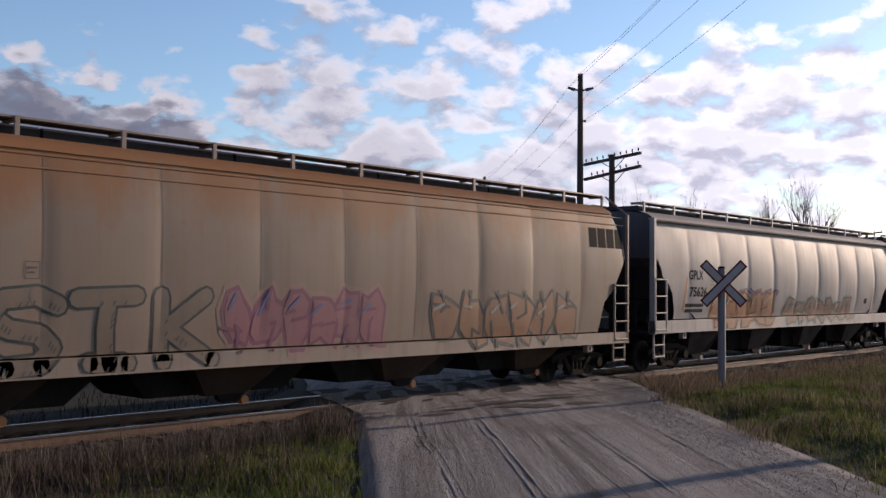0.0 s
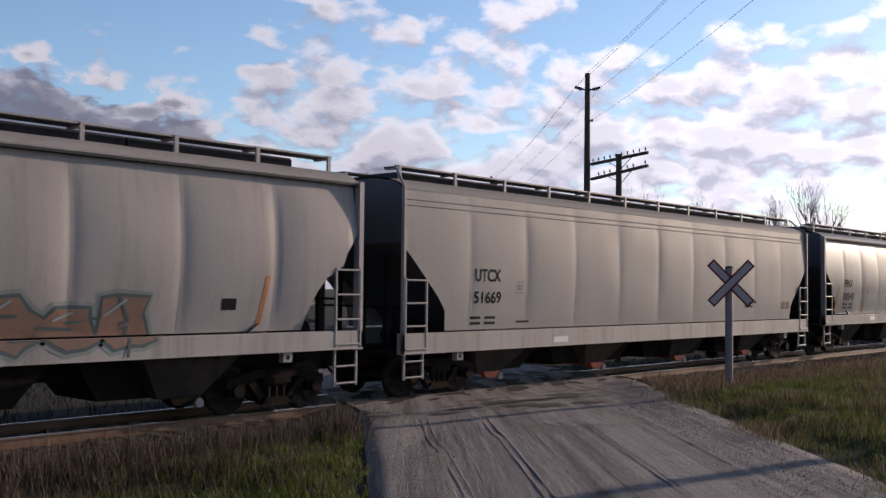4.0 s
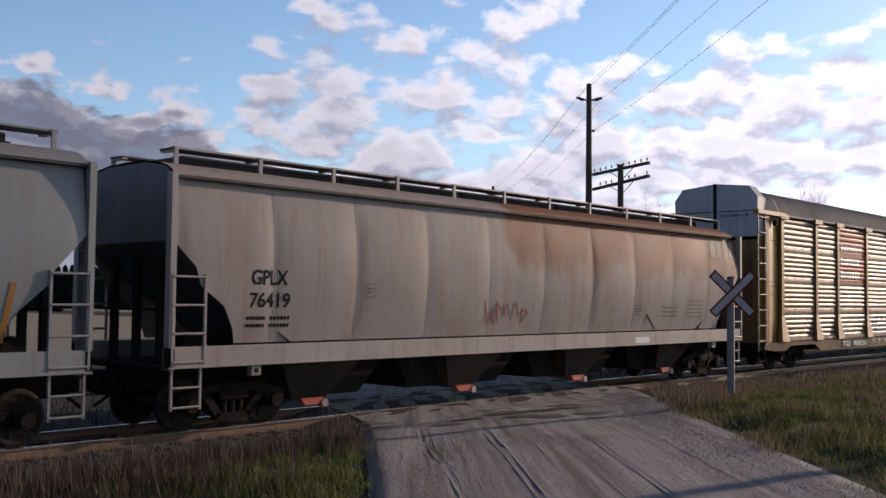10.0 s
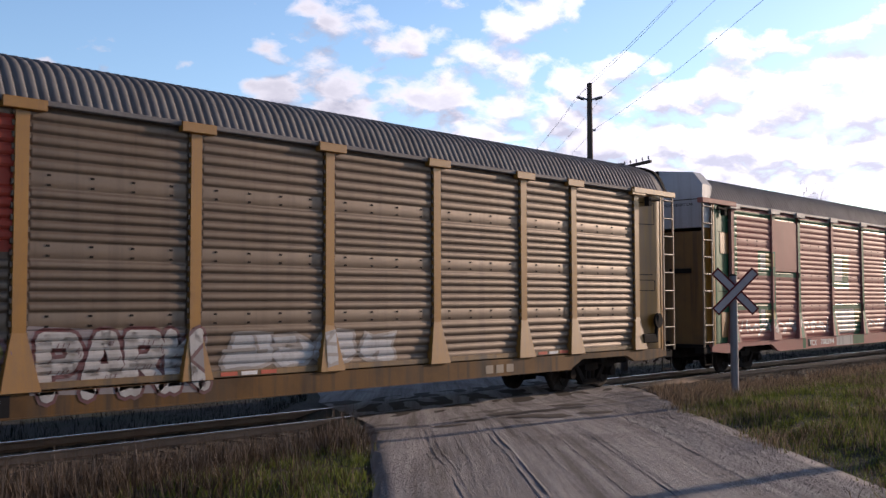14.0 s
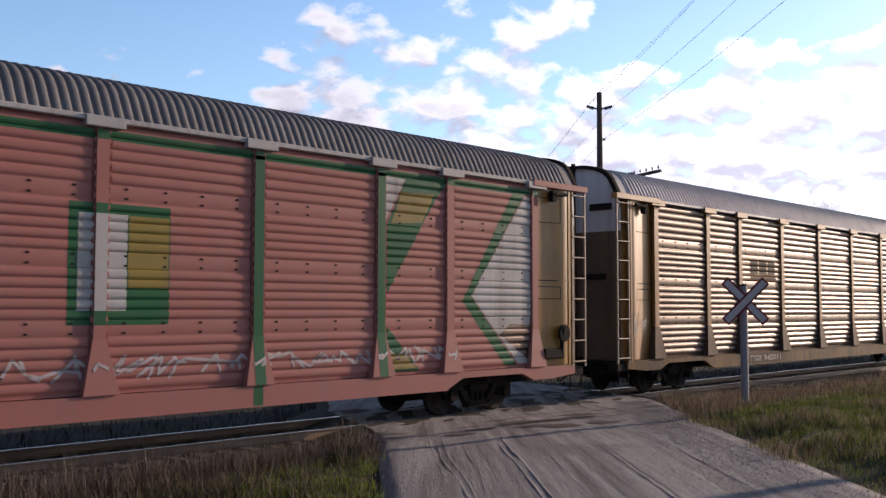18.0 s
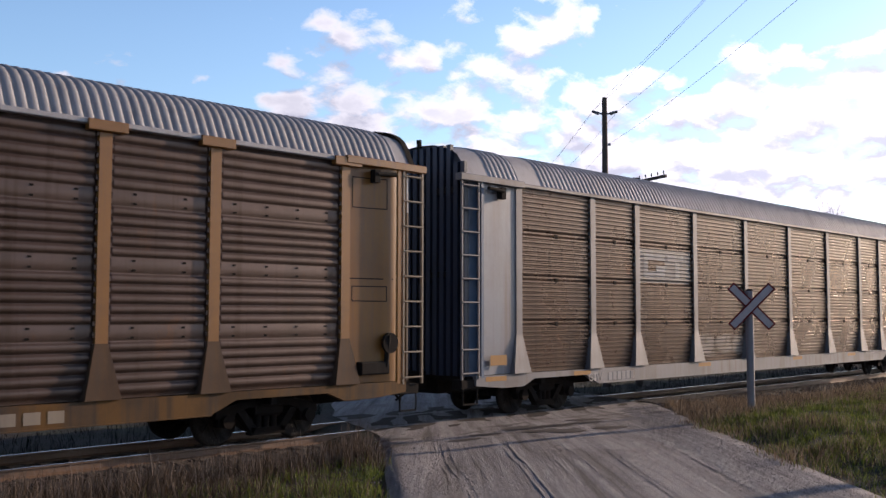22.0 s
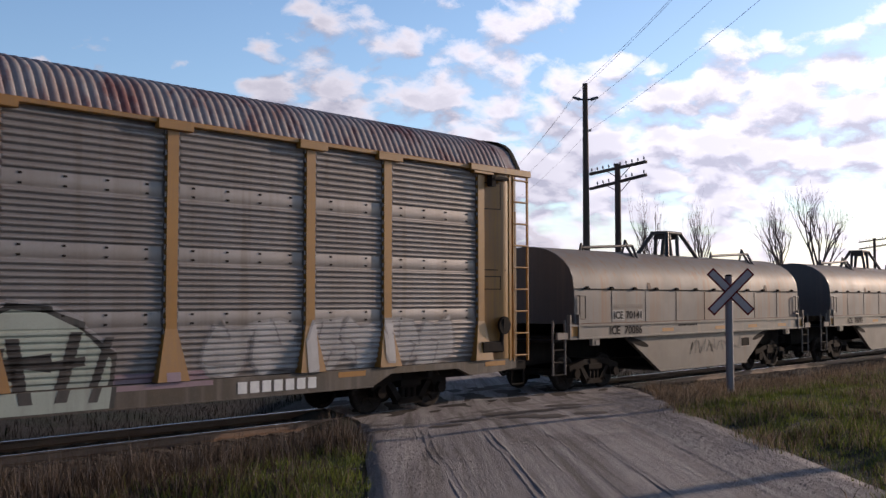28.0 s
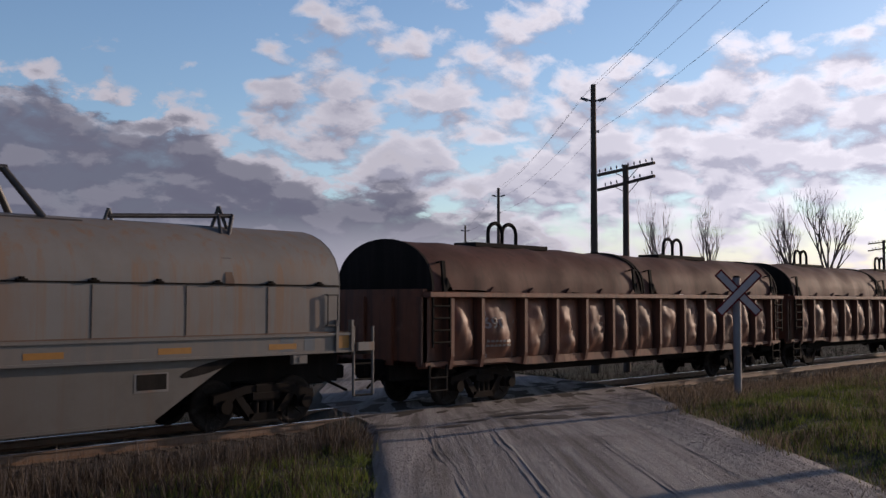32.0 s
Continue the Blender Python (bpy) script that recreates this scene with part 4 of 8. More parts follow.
def frame_mesh():
    g = Geo()
    for s in (-1, 1):
        y0, y1 = (-1.10, -0.93) if s < 0 else (0.93, 1.10)
        top = [(-1.12, 0.50), (-1.10, 0.66), (-0.80, 0.72), (-0.45, 0.80), (0.45, 0.80), (0.80, 0.72), (1.10, 0.66), (1.12, 0.50), (0.72, 0.52), (0.66, 0.60), (0.42, 0.66), (-0.42, 0.66), (-0.66, 0.60), (-0.72, 0.52)]
        g.prism_y([top[0], top[13], top[12], top[1]], y0, y1)
        g.prism_y([top[1], top[12], top[11], top[3], top[2]], y0, y1)
        g.prism_y([top[3], top[11], top[10], top[4]], y0, y1)
        g.prism_y([top[4], top[10], top[9], top[6], top[5]], y0, y1)
        g.prism_y([top[6], top[9], top[8], top[7]], y0, y1)
        g.prism_y([(-0.66, 0.60), (-0.50, 0.62), (-0.24, 0.30), (-0.34, 0.20)], y0, y1)
        g.prism_y([(0.66, 0.60), (0.34, 0.20), (0.24, 0.30), (0.50, 0.62)], y0, y1)
        g.prism_y([(-0.36, 0.17), (0.36, 0.17), (0.36, 0.30), (-0.36, 0.30)], y0, y1)
        for x in (-0.17, 0, 0.17):
            g.tube((x, (y0 + y1) / 2, 0.30), (x, (y0 + y1) / 2, 0.55), 0.07, 10)
        g.box(-0.30, 0.30, y0 - 0.03, y1 + 0.03, 0.53, 0.68, 0.02)
        for x in (-0.89, 0.89):
            ya = y0 - 0.09 if s < 0 else y1 + 0.09
            g.tube((x, (y0 + y1) / 2, 0.457), (x, ya, 0.457), 0.12, 14)
            g.box(x - 0.16, x + 0.16, y0 + 0.01, y1 - 0.01, 0.36, 0.58, 0.02)
    g.box(-0.22, 0.22, -1.12, 1.12, 0.50, 0.82, 0.03)
    return g.mesh("truck", MAT["truck"])


WHEEL_ME, FRAME_ME = wheel_mesh(), frame_mesh()


def trucks(c, xs):
    for x in xs:
        t = part("truck", FRAME_ME, None, c)
        t.location = (x, 0, 0)
        for dx in (-0.89, 0.89):
            w = part("wheelset", WHEEL_ME, None, t)
            w.location = (dx, 0, 0.457)
            WHEELS.append((w, dx))


def couplers(c, L, z=0.86, out=0.55):
    for s, x in ((-1, 0.0), (1, L)):
        g = Geo()
        g.box(min(x, x + s * out * 0.75), max(x, x + s * out * 0.75), -0.08, 0.08, z - 0.09, z + 0.09, 0.02)
        g.box(min(x + s * out * 0.7, x + s * out), max(x + s * out * 0.7, x + s * out), -0.16, 0.13, z - 0.14, z + 0.14, 0.04)
        g.tube((x + s * 0.1, -0.35, z - 0.05), (x + s * out, -0.25, z - 0.38), 0.028, 6)
        g.box(x - 0.35, x + 0.35, -0.25, 0.25, z - 0.2, z + 0.2, 0.03)
        part("coupler", g, MAT["truck"], c)


def ladder(c, name, mat, x0, x1, y, z0, zs, z1, r=0.022, depth=0.0):
    """Two stiles and round rungs in the car's side."""
    g = Geo()
    for x in (x0, x1):
        g.box(x - 0.02, x + 0.02, y - 0.012, y + 0.035 + depth, z0, z1)
    for z in zs:
        g.tube((x0, y - 0.01, z), (x1, y - 0.01, z), r, 6)
    return part(name, g, mat, c)


def rungs(z0, z1, n):
    return [z0 + (z1 - z0) * i / (n - 1) for i in range(n)]


def lettering(c, s, x, z, h, mat, yz=None, width=None, spacing=1.0, name="lettering"):
    """Painted letters on the near side; x, z: lower left corner, h: their height."""
    cu = bpy.data.curves.new(name, "FONT")
    cu.body, cu.size, cu.space_character, cu.resolution_u, cu.offset = s, 1.0, spacing, 3, 0.018
    tmp = new(name, cu)
    bpy.context.view_layer.update()
    me = bpy.data.meshes.new_from_object(tmp.evaluated_get(bpy.context.evaluated_depsgraph_get()))
    bpy.data.objects.remove(tmp)
    bpy.data.curves.remove(cu)
    xs, ys = [v.co.x for v in me.vertices], [v.co.y for v in me.vertices]
    kz = h / (max(ys) - min(ys))
    kx = width / (max(xs) - min(xs)) if width else kz
    for v in me.vertices:
        px, pz = x + (v.co.x - min(xs)) * kx, z + (v.co.y - min(ys)) * kz
        v.co = (px, yz(px, pz) - 0.005, pz)
    me.materials.clear()
    me.materials.append(mat)
    ob = new(name, me)
    ob.parent = c
    return ob


def clip(poly, k, lo, hi):
    """A convex polygon between two limits of its coordinate k."""
    for lim, sgn in ((lo, 1), (hi, -1)):
        out = []
        for i, p in enumerate(poly):
            q = poly[(i + 1) % len(poly)]
            dp, dq = (p[k] - lim) * sgn, (q[k] - lim) * sgn
            if dp >= 0:
                out.append(p)
            if dp * dq < 0:
                f = dp / (dp - dq)
                out.append((p[0] + (q[0] - p[0]) * f, p[1] + (q[1] - p[1]) * f))
        poly = out
        if len(poly) < 3:
            return []
    return poly


def drape(c, name, polys, mat, skin, off=0.004, label="", kind=""):
    """Paint: convex (x, z) polygons laid on the car's skin, a list of (x0, x1, z levels, depth function)."""
    g, known = Geo(), {}

    def vert(p):
        k = tuple(round(v, 3) for v in p)
        if k not in known:
            known[k] = len(g.v)
            g.v.append(p)
        return known[k]

    for poly in polys:
        for x0, x1, levels, fy in skin:
            a = clip(poly, 0, x0, x1)
            if not a:
                continue
            for z0, z1 in zip(levels, levels[1:]):
                b = clip(a, 1, z0, z1)
                if b:
                    area = sum(b[i][0] * b[(i + 1) % len(b)][1] - b[(i + 1) % len(b)][0] * b[i][1] for i in range(len(b)))
                    if area < 0:
                        b = b[::-1]
                    f = [vert((x, fy(x, min(max(z, z0 + 1e-4), z1 - 1e-4)) - off, z)) for x, z in b]
                    f = [v for i, v in enumerate(f) if v != f[i - 1]]
                    if len(f) > 2:
                        g.f.append(tuple(f))
    if g.f:
        return tagged(part(name, g, mat, c, label), kind=kind)


def each(c, name, polys, mat, skin, off=0.004, label=""):
    """The same, with a part for each polygon."""
    for poly in polys:
        drape(c, name, [poly], mat, skin, off, label)


def rect(x0, x1, z0, z1):
    return [(x0, z0), (x1, z0), (x1, z1), (x0, z1)]


def stroke(pts, w):
    """Thick line through points, as convex pieces."""
    out = []
    for (ax, az), (bx, bz) in zip(pts, pts[1:]):
        d = math.hypot(bx - ax, bz - az) or 1e-6
        nx, nz = -(bz - az) / d * w / 2, (bx - ax) / d * w / 2
        out.append([(ax - nx, az - nz), (bx - nx, bz - nz), (bx + nx, bz + nz), (ax + nx, az + nz)])
    for x, z in pts:
        out.append([(x + w / 2 * math.cos(a * math.pi / 4), z + w / 2 * math.sin(a * math.pi / 4)) for a in range(8)])
    return out


def tag_shapes(seed, x0, x1, z0, z1, n, jag=0.2):
    """Abstract scrawl: one bent line for each of n cells."""
    rng = random.Random(seed)
    shapes = []
    w = (x1 - x0) / n
    for i in range(n):
        a, b = x0 + (i - 0.15) * w, x0 + (i + 1.15) * w
        h = z1 - z0
        p = []
        for k in range(rng.choice((5, 6, 7))):
            f = k / 6
            lift = (0.5 + (0.5 if k % 2 else -0.5) * rng.uniform(0.15, 1.0)) if rng.random() < 0.75 else rng.uniform(0.3, 0.7)
            x = a + (b - a) * (f + rng.uniform(-0.30, 0.30))
            p.append((min(max(x, x0), x1), z0 + h * lift))
        shapes.append(p)
    return shapes


PAINTS = {}


def spray(rgb):
    if rgb not in PAINTS:
        PAINTS[rgb] = paint("spray_paint", rgb, tuple(v * 0.75 for v in rgb), 0.5, 0.3, blotch=0.8, relief=0.05)
    return PAINTS[rgb]


def blocks(seed, x0, x1, z0, z1, n):
    """Abstract bulging blocks side by side, each with two cuts into it."""
    rng = random.Random(seed)
    w = (x1 - x0) / n
    body, cuts = [], []
    for i in range(n):
        xc, zc = x0 + (i + 0.5) * w, (z0 + z1) / 2
        lean = rng.uniform(-0.18, 0.22)
        pts = []
        for k in range(10):
            a = 2 * math.pi * (k + 0.5) / 10 + rng.uniform(-0.2, 0.2)
            q = 1.0 / max(abs(math.cos(a)), abs(math.sin(a))) ** 0.75 * rng.uniform(0.62, 1.16)
            dz = math.sin(a) * q * (z1 - z0) / 2
            pts.append((xc + math.cos(a) * q * w * 0.55 + lean * dz, zc + max(min(dz, (z1 - z0) * 0.55), -(z1 - z0) * 0.52)))
        body.append(pts)
        for s in rng.sample((-1, 1, 0, 2), 2):
            h = (z1 - z0)
            if s in (0, 2):
                xa = xc + rng.uniform(-0.18, 0.18) * w
                za, zb = (z0 - 0.02, z0 + h * rng.uniform(0.3, 0.5)) if s == 0 else (z1 + 0.02, z1 - h * rng.uniform(0.25, 0.45))
                cuts.append([(xa, za), (xa + lean * (zb - za) + rng.uniform(-0.2, 0.2) * w, zb), (xa + rng.uniform(-0.3, 0.3) * w, zb + rng.uniform(-0.1, 0.1) * h)])
            else:
                zz = zc + rng.uniform(-0.25, 0.3) * h
                cuts.append([(xc + s * w * 0.5, zz), (xc - s * w * rng.uniform(0.0, 0.15), zz + rng.uniform(-0.08, 0.1) * h)])
    return body, cuts


def swell(poly, d):
    cx, cz = sum(p[0] for p in poly) / len(poly), sum(p[1] for p in poly) / len(poly)
    out = []
    for x, z in poly:
        r = math.hypot(x - cx, z - cz) or 1e-6
        out.append((cx + (x - cx) * (1 + d / r), cz + (z - cz) * (1 + d / r)))
    return out


def fan(polys):
    out = []
    for p in polys:
        m = (sum(q[0] for q in p) / len(p), sum(q[1] for q in p) / len(p))
        out += [[m, a, b] for a, b in zip(p, p[1:] + p[:1])]
    return out


def graffiti(c, skin, seed, x0, x1, z0, z1, n, fill, outline, accent=None, w=0.2, back=None, edge=0.06):
    body, cuts = blocks(seed, x0, x1, z0, z1, n)
    if back:
        drape(c, "graffiti_backing", fan([swell(p, w * 0.8) for p in body]), spray(back), skin, 0.004, "faded spray-paint haze", "stuff")
    drape(c, "graffiti_outline", fan([swell(p, edge) for p in body]), spray(outline), skin, 0.007, "dark spray-paint outline", "stuff")
    for i, p in enumerate(body):
        drape(c, "graffiti_fill", fan([swell(p, -edge * 0.4)]), spray(fill), skin, 0.010 + 0.002 * (i % 2), "bulging spray-paint block")
    drape(c, "graffiti_cut", sum([stroke(k, edge * 1.1) for k in cuts], []), spray(outline), skin, 0.015, "", "stuff")
    if accent:
        drape(c, "graffiti_accent", sum([stroke([((p[3][0] * 2 + p[6][0]) / 3, (p[3][1] * 2 + p[6][1]) / 3), ((p[1][0] + p[3][0]) / 2, p[2][1] - w * 0.5)], w * 0.28) for p in body], []), spray(accent), skin, 0.018, "lighter spray-paint accents", "stuff")


GLYPHS = {
    "S": [[(1.0, 0.86), (0.7, 1.0), (0.2, 0.95), (0.05, 0.72), (0.3, 0.54), (0.75, 0.46), (0.95, 0.26), (0.75, 0.04), (0.25, 0.0), (0.0, 0.14)]],
    "T": [[(0.0, 0.96), (0.95, 1.0)], [(0.48, 0.96), (0.45, 0.5), (0.5, 0.0)], [(0.2, 0.02), (0.8, 0.0)]],
    "K": [[(0.1, 1.0), (0.12, 0.0)], [(0.9, 1.0), (0.2, 0.5), (0.6, 0.25), (1.0, 0.0)]],
    "P": [[(0.12, 0.0), (0.1, 1.0), (0.75, 0.98), (0.9, 0.72), (0.7, 0.5), (0.15, 0.48)]],
    "A": [[(0.0, 0.0), (0.4, 1.0), (0.65, 1.0), (0.98, 0.0)], [(0.2, 0.36), (0.82, 0.36)]],
    "R": [[(0.12, 0.0), (0.1, 1.0), (0.75, 0.98), (0.88, 0.74), (0.6, 0.52), (0.2, 0.5)], [(0.45, 0.5), (0.95, 0.0)]],
}


def throw_up(c, skin, word, x0, x1, z0, z1, w, fill, outline, edge=0.045, gap=0.22):
    """Hollow sprayed letters: a dark rim round a paler body, with short hatches."""
    n = len(word)
    cw = (x1 - x0) / n
    for i, ch in enumerate(word):
        paths = [[(x0 + (i + gap / 2 + (1 - gap) * x) * cw, z0 + w / 2 + (z1 - z0 - w) * z) for x, z in p] for p in GLYPHS[ch]]
        drape(c, "graffiti_rim", sum([stroke(p, w + 2 * edge) for p in paths], []), spray(outline), skin, 0.006 + 0.0015 * (i % 2), "dark sprayed rim of a letter", "stuff")
        drape(c, "graffiti_letter", sum([stroke(p, w) for p in paths], []), spray(fill), skin, 0.011 + 0.0015 * (i % 2), "sprayed letter body", "stuff")
        hatch = []
        for p in paths:
            for (ax, az), (bx, bz) in zip(p, p[1:]):
                for f in (0.3, 0.5, 0.7):
                    mx, mz = ax + (bx - ax) * f, az + (bz - az) * f
                    hatch.append([(mx + w * 0.28, mz - w * 0.5), (mx + w * 0.34, mz - w * 0.5), (mx + w * 0.48, mz - w * 0.2), (mx + w * 0.42, mz - w * 0.2)])
        drape(c, "graffiti_hatch", hatch, spray(outline), skin, 0.016, "", "stuff")


def wild(c, skin, seed, x0, x1, z0, z1, n):
    """A pale mint field with a jagged dark rim and slanting dark bands."""
    rng = random.Random(seed)
    w = (x1 - x0) / n
    tops = [z1 - rng.uniform(0.0, 0.30) * (z1 - z0) for _ in range(n + 1)]
    tops[0] = tops[-1] = z0 + 0.45 * (z1 - z0)
    field = [[(x0 + i * w, z0), (x0 + (i + 1) * w, z0), (x0 + (i + 1) * w + 0.1, tops[i + 1]), (x0 + i * w + 0.1, tops[i])] for i in range(n)]
    rim = [[(a[0][0] - 0.09, z0), (a[1][0] + 0.09, z0), (a[2][0] + 0.09, a[2][1] + 0.10), (a[3][0] - 0.09, a[3][1] + 0.10)] for a in field]
    drape(c, "graffiti_rim", [[(a[0][0] - 0.06, z0), (a[1][0] + 0.06, z0), (a[2][0] + 0.06, a[2][1] + 0.17), (a[3][0] - 0.06, a[3][1] + 0.17)] for a in field], spray((0.42, 0.40, 0.40)), skin, 0.004, "pale spray-paint halo", "stuff")
    drape(c, "graffiti_outline", rim, spray((0.03, 0.03, 0.028)), skin, 0.007, "dark spray-paint rim", "stuff")
    drape(c, "graffiti_field", field, spray((0.50, 0.56, 0.48)), skin, 0.010, "pale mint spray-paint field", "stuff")
    bands = []
    for i in range(n):
        xa, lean, bw = x0 + (i + 0.35) * w, rng.choice((-1, 1, 1)) * rng.uniform(0.25, 0.7) * w, rng.uniform(0.28, 0.45) * w
        za, zb = z0 + rng.uniform(0.0, 0.25), z0 + (tops[i] - z0) * rng.uniform(0.7, 1.0)
        bands.append([(xa, za), (xa + bw, za), (xa + bw + lean, zb), (xa + lean, zb)])
        if rng.random() < 0.6:
            zc = z0 + (zb - z0) * rng.uniform(0.35, 0.65)
            bands.append([(xa, zc), (xa + w, zc + rng.uniform(-0.2, 0.2)), (xa + w, zc + 0.2), (xa, zc + 0.14)])
    drape(c, "graffiti_band", bands, spray((0.05, 0.045, 0.042)), skin, 0.013, "dark slanting spray-paint bands", "stuff")


def scrawl(c, skin, seed, x0, x1, z0, z1, n, col, w=0.035):
    drape(c, "graffiti_tag", sum([stroke(s, w) for s in tag_shapes(seed, x0, x1, z0, z1, n, 0.5)], []), spray(col), skin, 0.006, "thin sprayed scrawl", "stuff")


def bars(c, skin, x, z, h, letters, mat, pitch=None, gap=0.25, tall=1.0, off=0.006, name="stencil_line"):
    """A row of plain upright bars in place of a line of letters."""
    pitch = pitch or h * 0.8
    polys = [rect(x + i * pitch, x + (i + 1 - gap) * pitch, z, z + h * (tall if i == 0 else 1.0)) for i in range(letters)]
    return drape(c, name, polys, mat, skin, off, "", "stuff")


# ---- covered hopper cars ----
def hopper(name, label, u0, L, col, sill=(1.14, 1.52), eave=4.31, cut=((0.10, 3.25), (1.30, 2.1), (1.38, 1.52)), panels=10,
           mats=None, gate=None, bulge=0.035, curve=0.20, beads=(), seam=0.85, rail=True, tuck=(0.0, 0.0), post=0.11):
    body_m, sill_m, end_m, post_m = mats
    seam_m = paint("seam_shadow", tuple(v * seam for v in col), None, 0.6)
    c = car(name, label, "freight car", u0)
    s0, s1 = sill
    rng = random.Random(int(u0 * 10))
    dents = [rng.uniform(0.3, 1.3) for _ in range(panels + 2)]
    pw = (L - 0.3) / panels

    def fy(x, z):
        k = (x - 0.15) / pw
        i = int(max(0, min(panels - 1, math.floor(k))))
        f = k - i
        joint = pw * min(abs(f), abs(1 - f))
        b = bulge * dents[i] * 0.35 * max(0.0, math.sin(math.pi * min(1, max(0, f)))) + bulge * (0.05 + 0.38 * dents[i] ** 1.5) * (1 - math.exp(-(joint / 0.13) ** 2))
        v = max(0.0, min(1.0, (z - s1) / (eave - s1)))
        return -(1.56 - curve + curve * math.sin(math.pi * (0.08 + 0.84 * v)) + b * math.sin(math.pi * v) ** 0.5 + 0.012 * noise.noise((x * 0.9 + u0, z * 0.9, 0)))

    def low(x):
        d = min(x, L - x)
        return max(s1, lerp_table(cut, d))

    def high(x):
        """The sheet's upper edge, rounded off towards a tucked-in end."""
        d, k = (x, tuck[0]) if x < L / 2 else (L - x, tuck[1])
        if d >= 0.12 + k:
            return eave
        return max(low(x) + 0.03, 3.15 + (eave - 3.15) * max(0.0, (d - 0.10) / (k + 0.02)) ** 0.62)

    # the two curved side sheets
    for s in (-1, 1):
        g = Geo()
        ends = [0.10, 0.13, 0.16, 0.2, 0.28, 0.35, 0.42, 0.5, 0.6, 0.7, 0.9, 1.1, 1.3, 1.345, 1.38, 1.5]
        joints = [0.15 + i * pw + d for i in range(1, panels) for d in (-0.17, -0.10, -0.05, 0.0, 0.05, 0.10, 0.17)]
        open_run = [x for x in [1.7 + 0.25 * i for i in range(int((L - 3.4) / 0.25) + 1)] if min(abs(x - q) for q in joints) > 0.05]
        xs = ends + sorted(open_run + [x for x in joints if 1.55 < x < L - 1.55]) + [L - e for e in reversed(ends)]
        nz = 15
        pts = []
        for x in xs:
            z0 = low(x)
            for j in range(nz):
                z = z0 + (high(x) - z0) * j / (nz - 1)
                pts.append((x, -s * fy(x, z), z))
        g.grid(pts, len(xs), nz)
        side = part("side_sheet", g, body_m, c)
        m = Geo()
        for i in range(1, panels):
            x = 0.15 + i * pw
            z0 = low(x) + 0.02
            for j in range(8):
                za, zb = z0 + (eave - z0) * j / 8, z0 + (eave - z0) * (j + 1) / 8
                m.add([(x - 0.012, -s * (fy(x, za) - 0.004), za), (x + 0.012, -s * (fy(x, za) - 0.004), za), (x + 0.012, -s * (fy(x, zb) - 0.004), zb), (x - 0.012, -s * (fy(x, zb) - 0.004), zb)], [(0, 1, 2, 3)])
        tagged(part("weld_seams", m, seam_m, side), kind="stuff")
        for zb in beads:
            m = Geo()
            xs2 = [0.15 + (L - 0.3) * i / 60 for i in range(61)]
            m.grid([(x, -s * fy(x, zb) + s * dy, zb + dz) for x in xs2 for dy, dz in ((-0.004, -0.02), (0.016, -0.008), (0.016, 0.008), (-0.004, 0.02))], 61, 4, False)
            part("side_bead", m, body_m, side)
        # side sill, top rail
        g = Geo()
        ya, yb = (-1.60, -1.42) if s < 0 else (1.42, 1.60)
        g.box(0.0, L, ya, yb, s0, s1 - 0.03, 0.012)
        g.box(0.0, L, min(s * 1.52, s * 1.62), max(s * 1.52, s * 1.62), s0, s0 + 0.03)
        part("side_sill", g, sill_m, c)
        g = Geo()
        if rail:
            g.box(0.02 + tuck[0], L - 0.02 - tuck[1], min(s * 1.40, s * 1.575), max(s * 1.40, s * 1.575), eave - 0.01, eave + 0.045, 0.012)
            part("top_rail", g, body_m, c)
            g = Geo()
            # dark strip below the rail, drawn in place of its shadow line
            g.box(0.02 + tuck[0], L - 0.02 - tuck[1], min(s * 1.40, s * 1.562), max(s * 1.40, s * 1.562), eave - 0.04, eave - 0.01)
            part("eave_shadow", g, MAT["grate"], c)
        # walkway with its posts
        w = Geo()
        w.box(0.35, L - 0.35, min(s * 0.62, s * 1.02), max(s * 0.62, s * 1.02), eave + 0.50, eave + 0.53)
        walkway = part("walkway", w, MAT["grate"], c)
        e = Geo()
        e.box(0.35, L - 0.35, min(s * 1.0, s * 1.03), max(s * 1.0, s * 1.03), eave + 0.512, eave + 0.545)
        part("walkway_edge", e, post_m, walkway)
        n = round((L - 0.9) / 1.72)
        pm = None
        for i in range(n + 1):
            x = 0.42 + i * (L - 0.84) / n
            if pm is None:
                p = Geo()
                p.box(-0.038, 0.038, min(s * 1.0, s * 1.045), max(s * 1.0, s * 1.045), eave + 0.24, eave + 0.545)
                p.box(-0.05, 0.05, min(s * 0.62, s * 1.0), max(s * 0.62, s * 1.0), eave + 0.47, eave + 0.50)
                pm = p.mesh("walkway_post", post_m)
            part("walkway_post", pm, None, walkway).location = (x, 0, 0)
    # roof and the long hatches
    half = [(1.51, eave + 0.0), (1.44, eave + 0.09), (1.30, eave + 0.17), (1.05, eave + 0.25), (0.6, eave + 0.31)]
    prof = [(-y, z) for y, z in half] + [(0, eave + 0.33)] + half[::-1]
    g = Geo()
    xs = [0.1 + tuck[0] + (L - 0.2 - tuck[0] - tuck[1]) * i / 60 for i in range(61)]
    g.grid([(x, y, z + 0.008 * noise.noise((x * 2, y * 3, u0))) for x in xs for y, z in prof], len(xs), len(prof))
    part("roof", g, body_m, c)
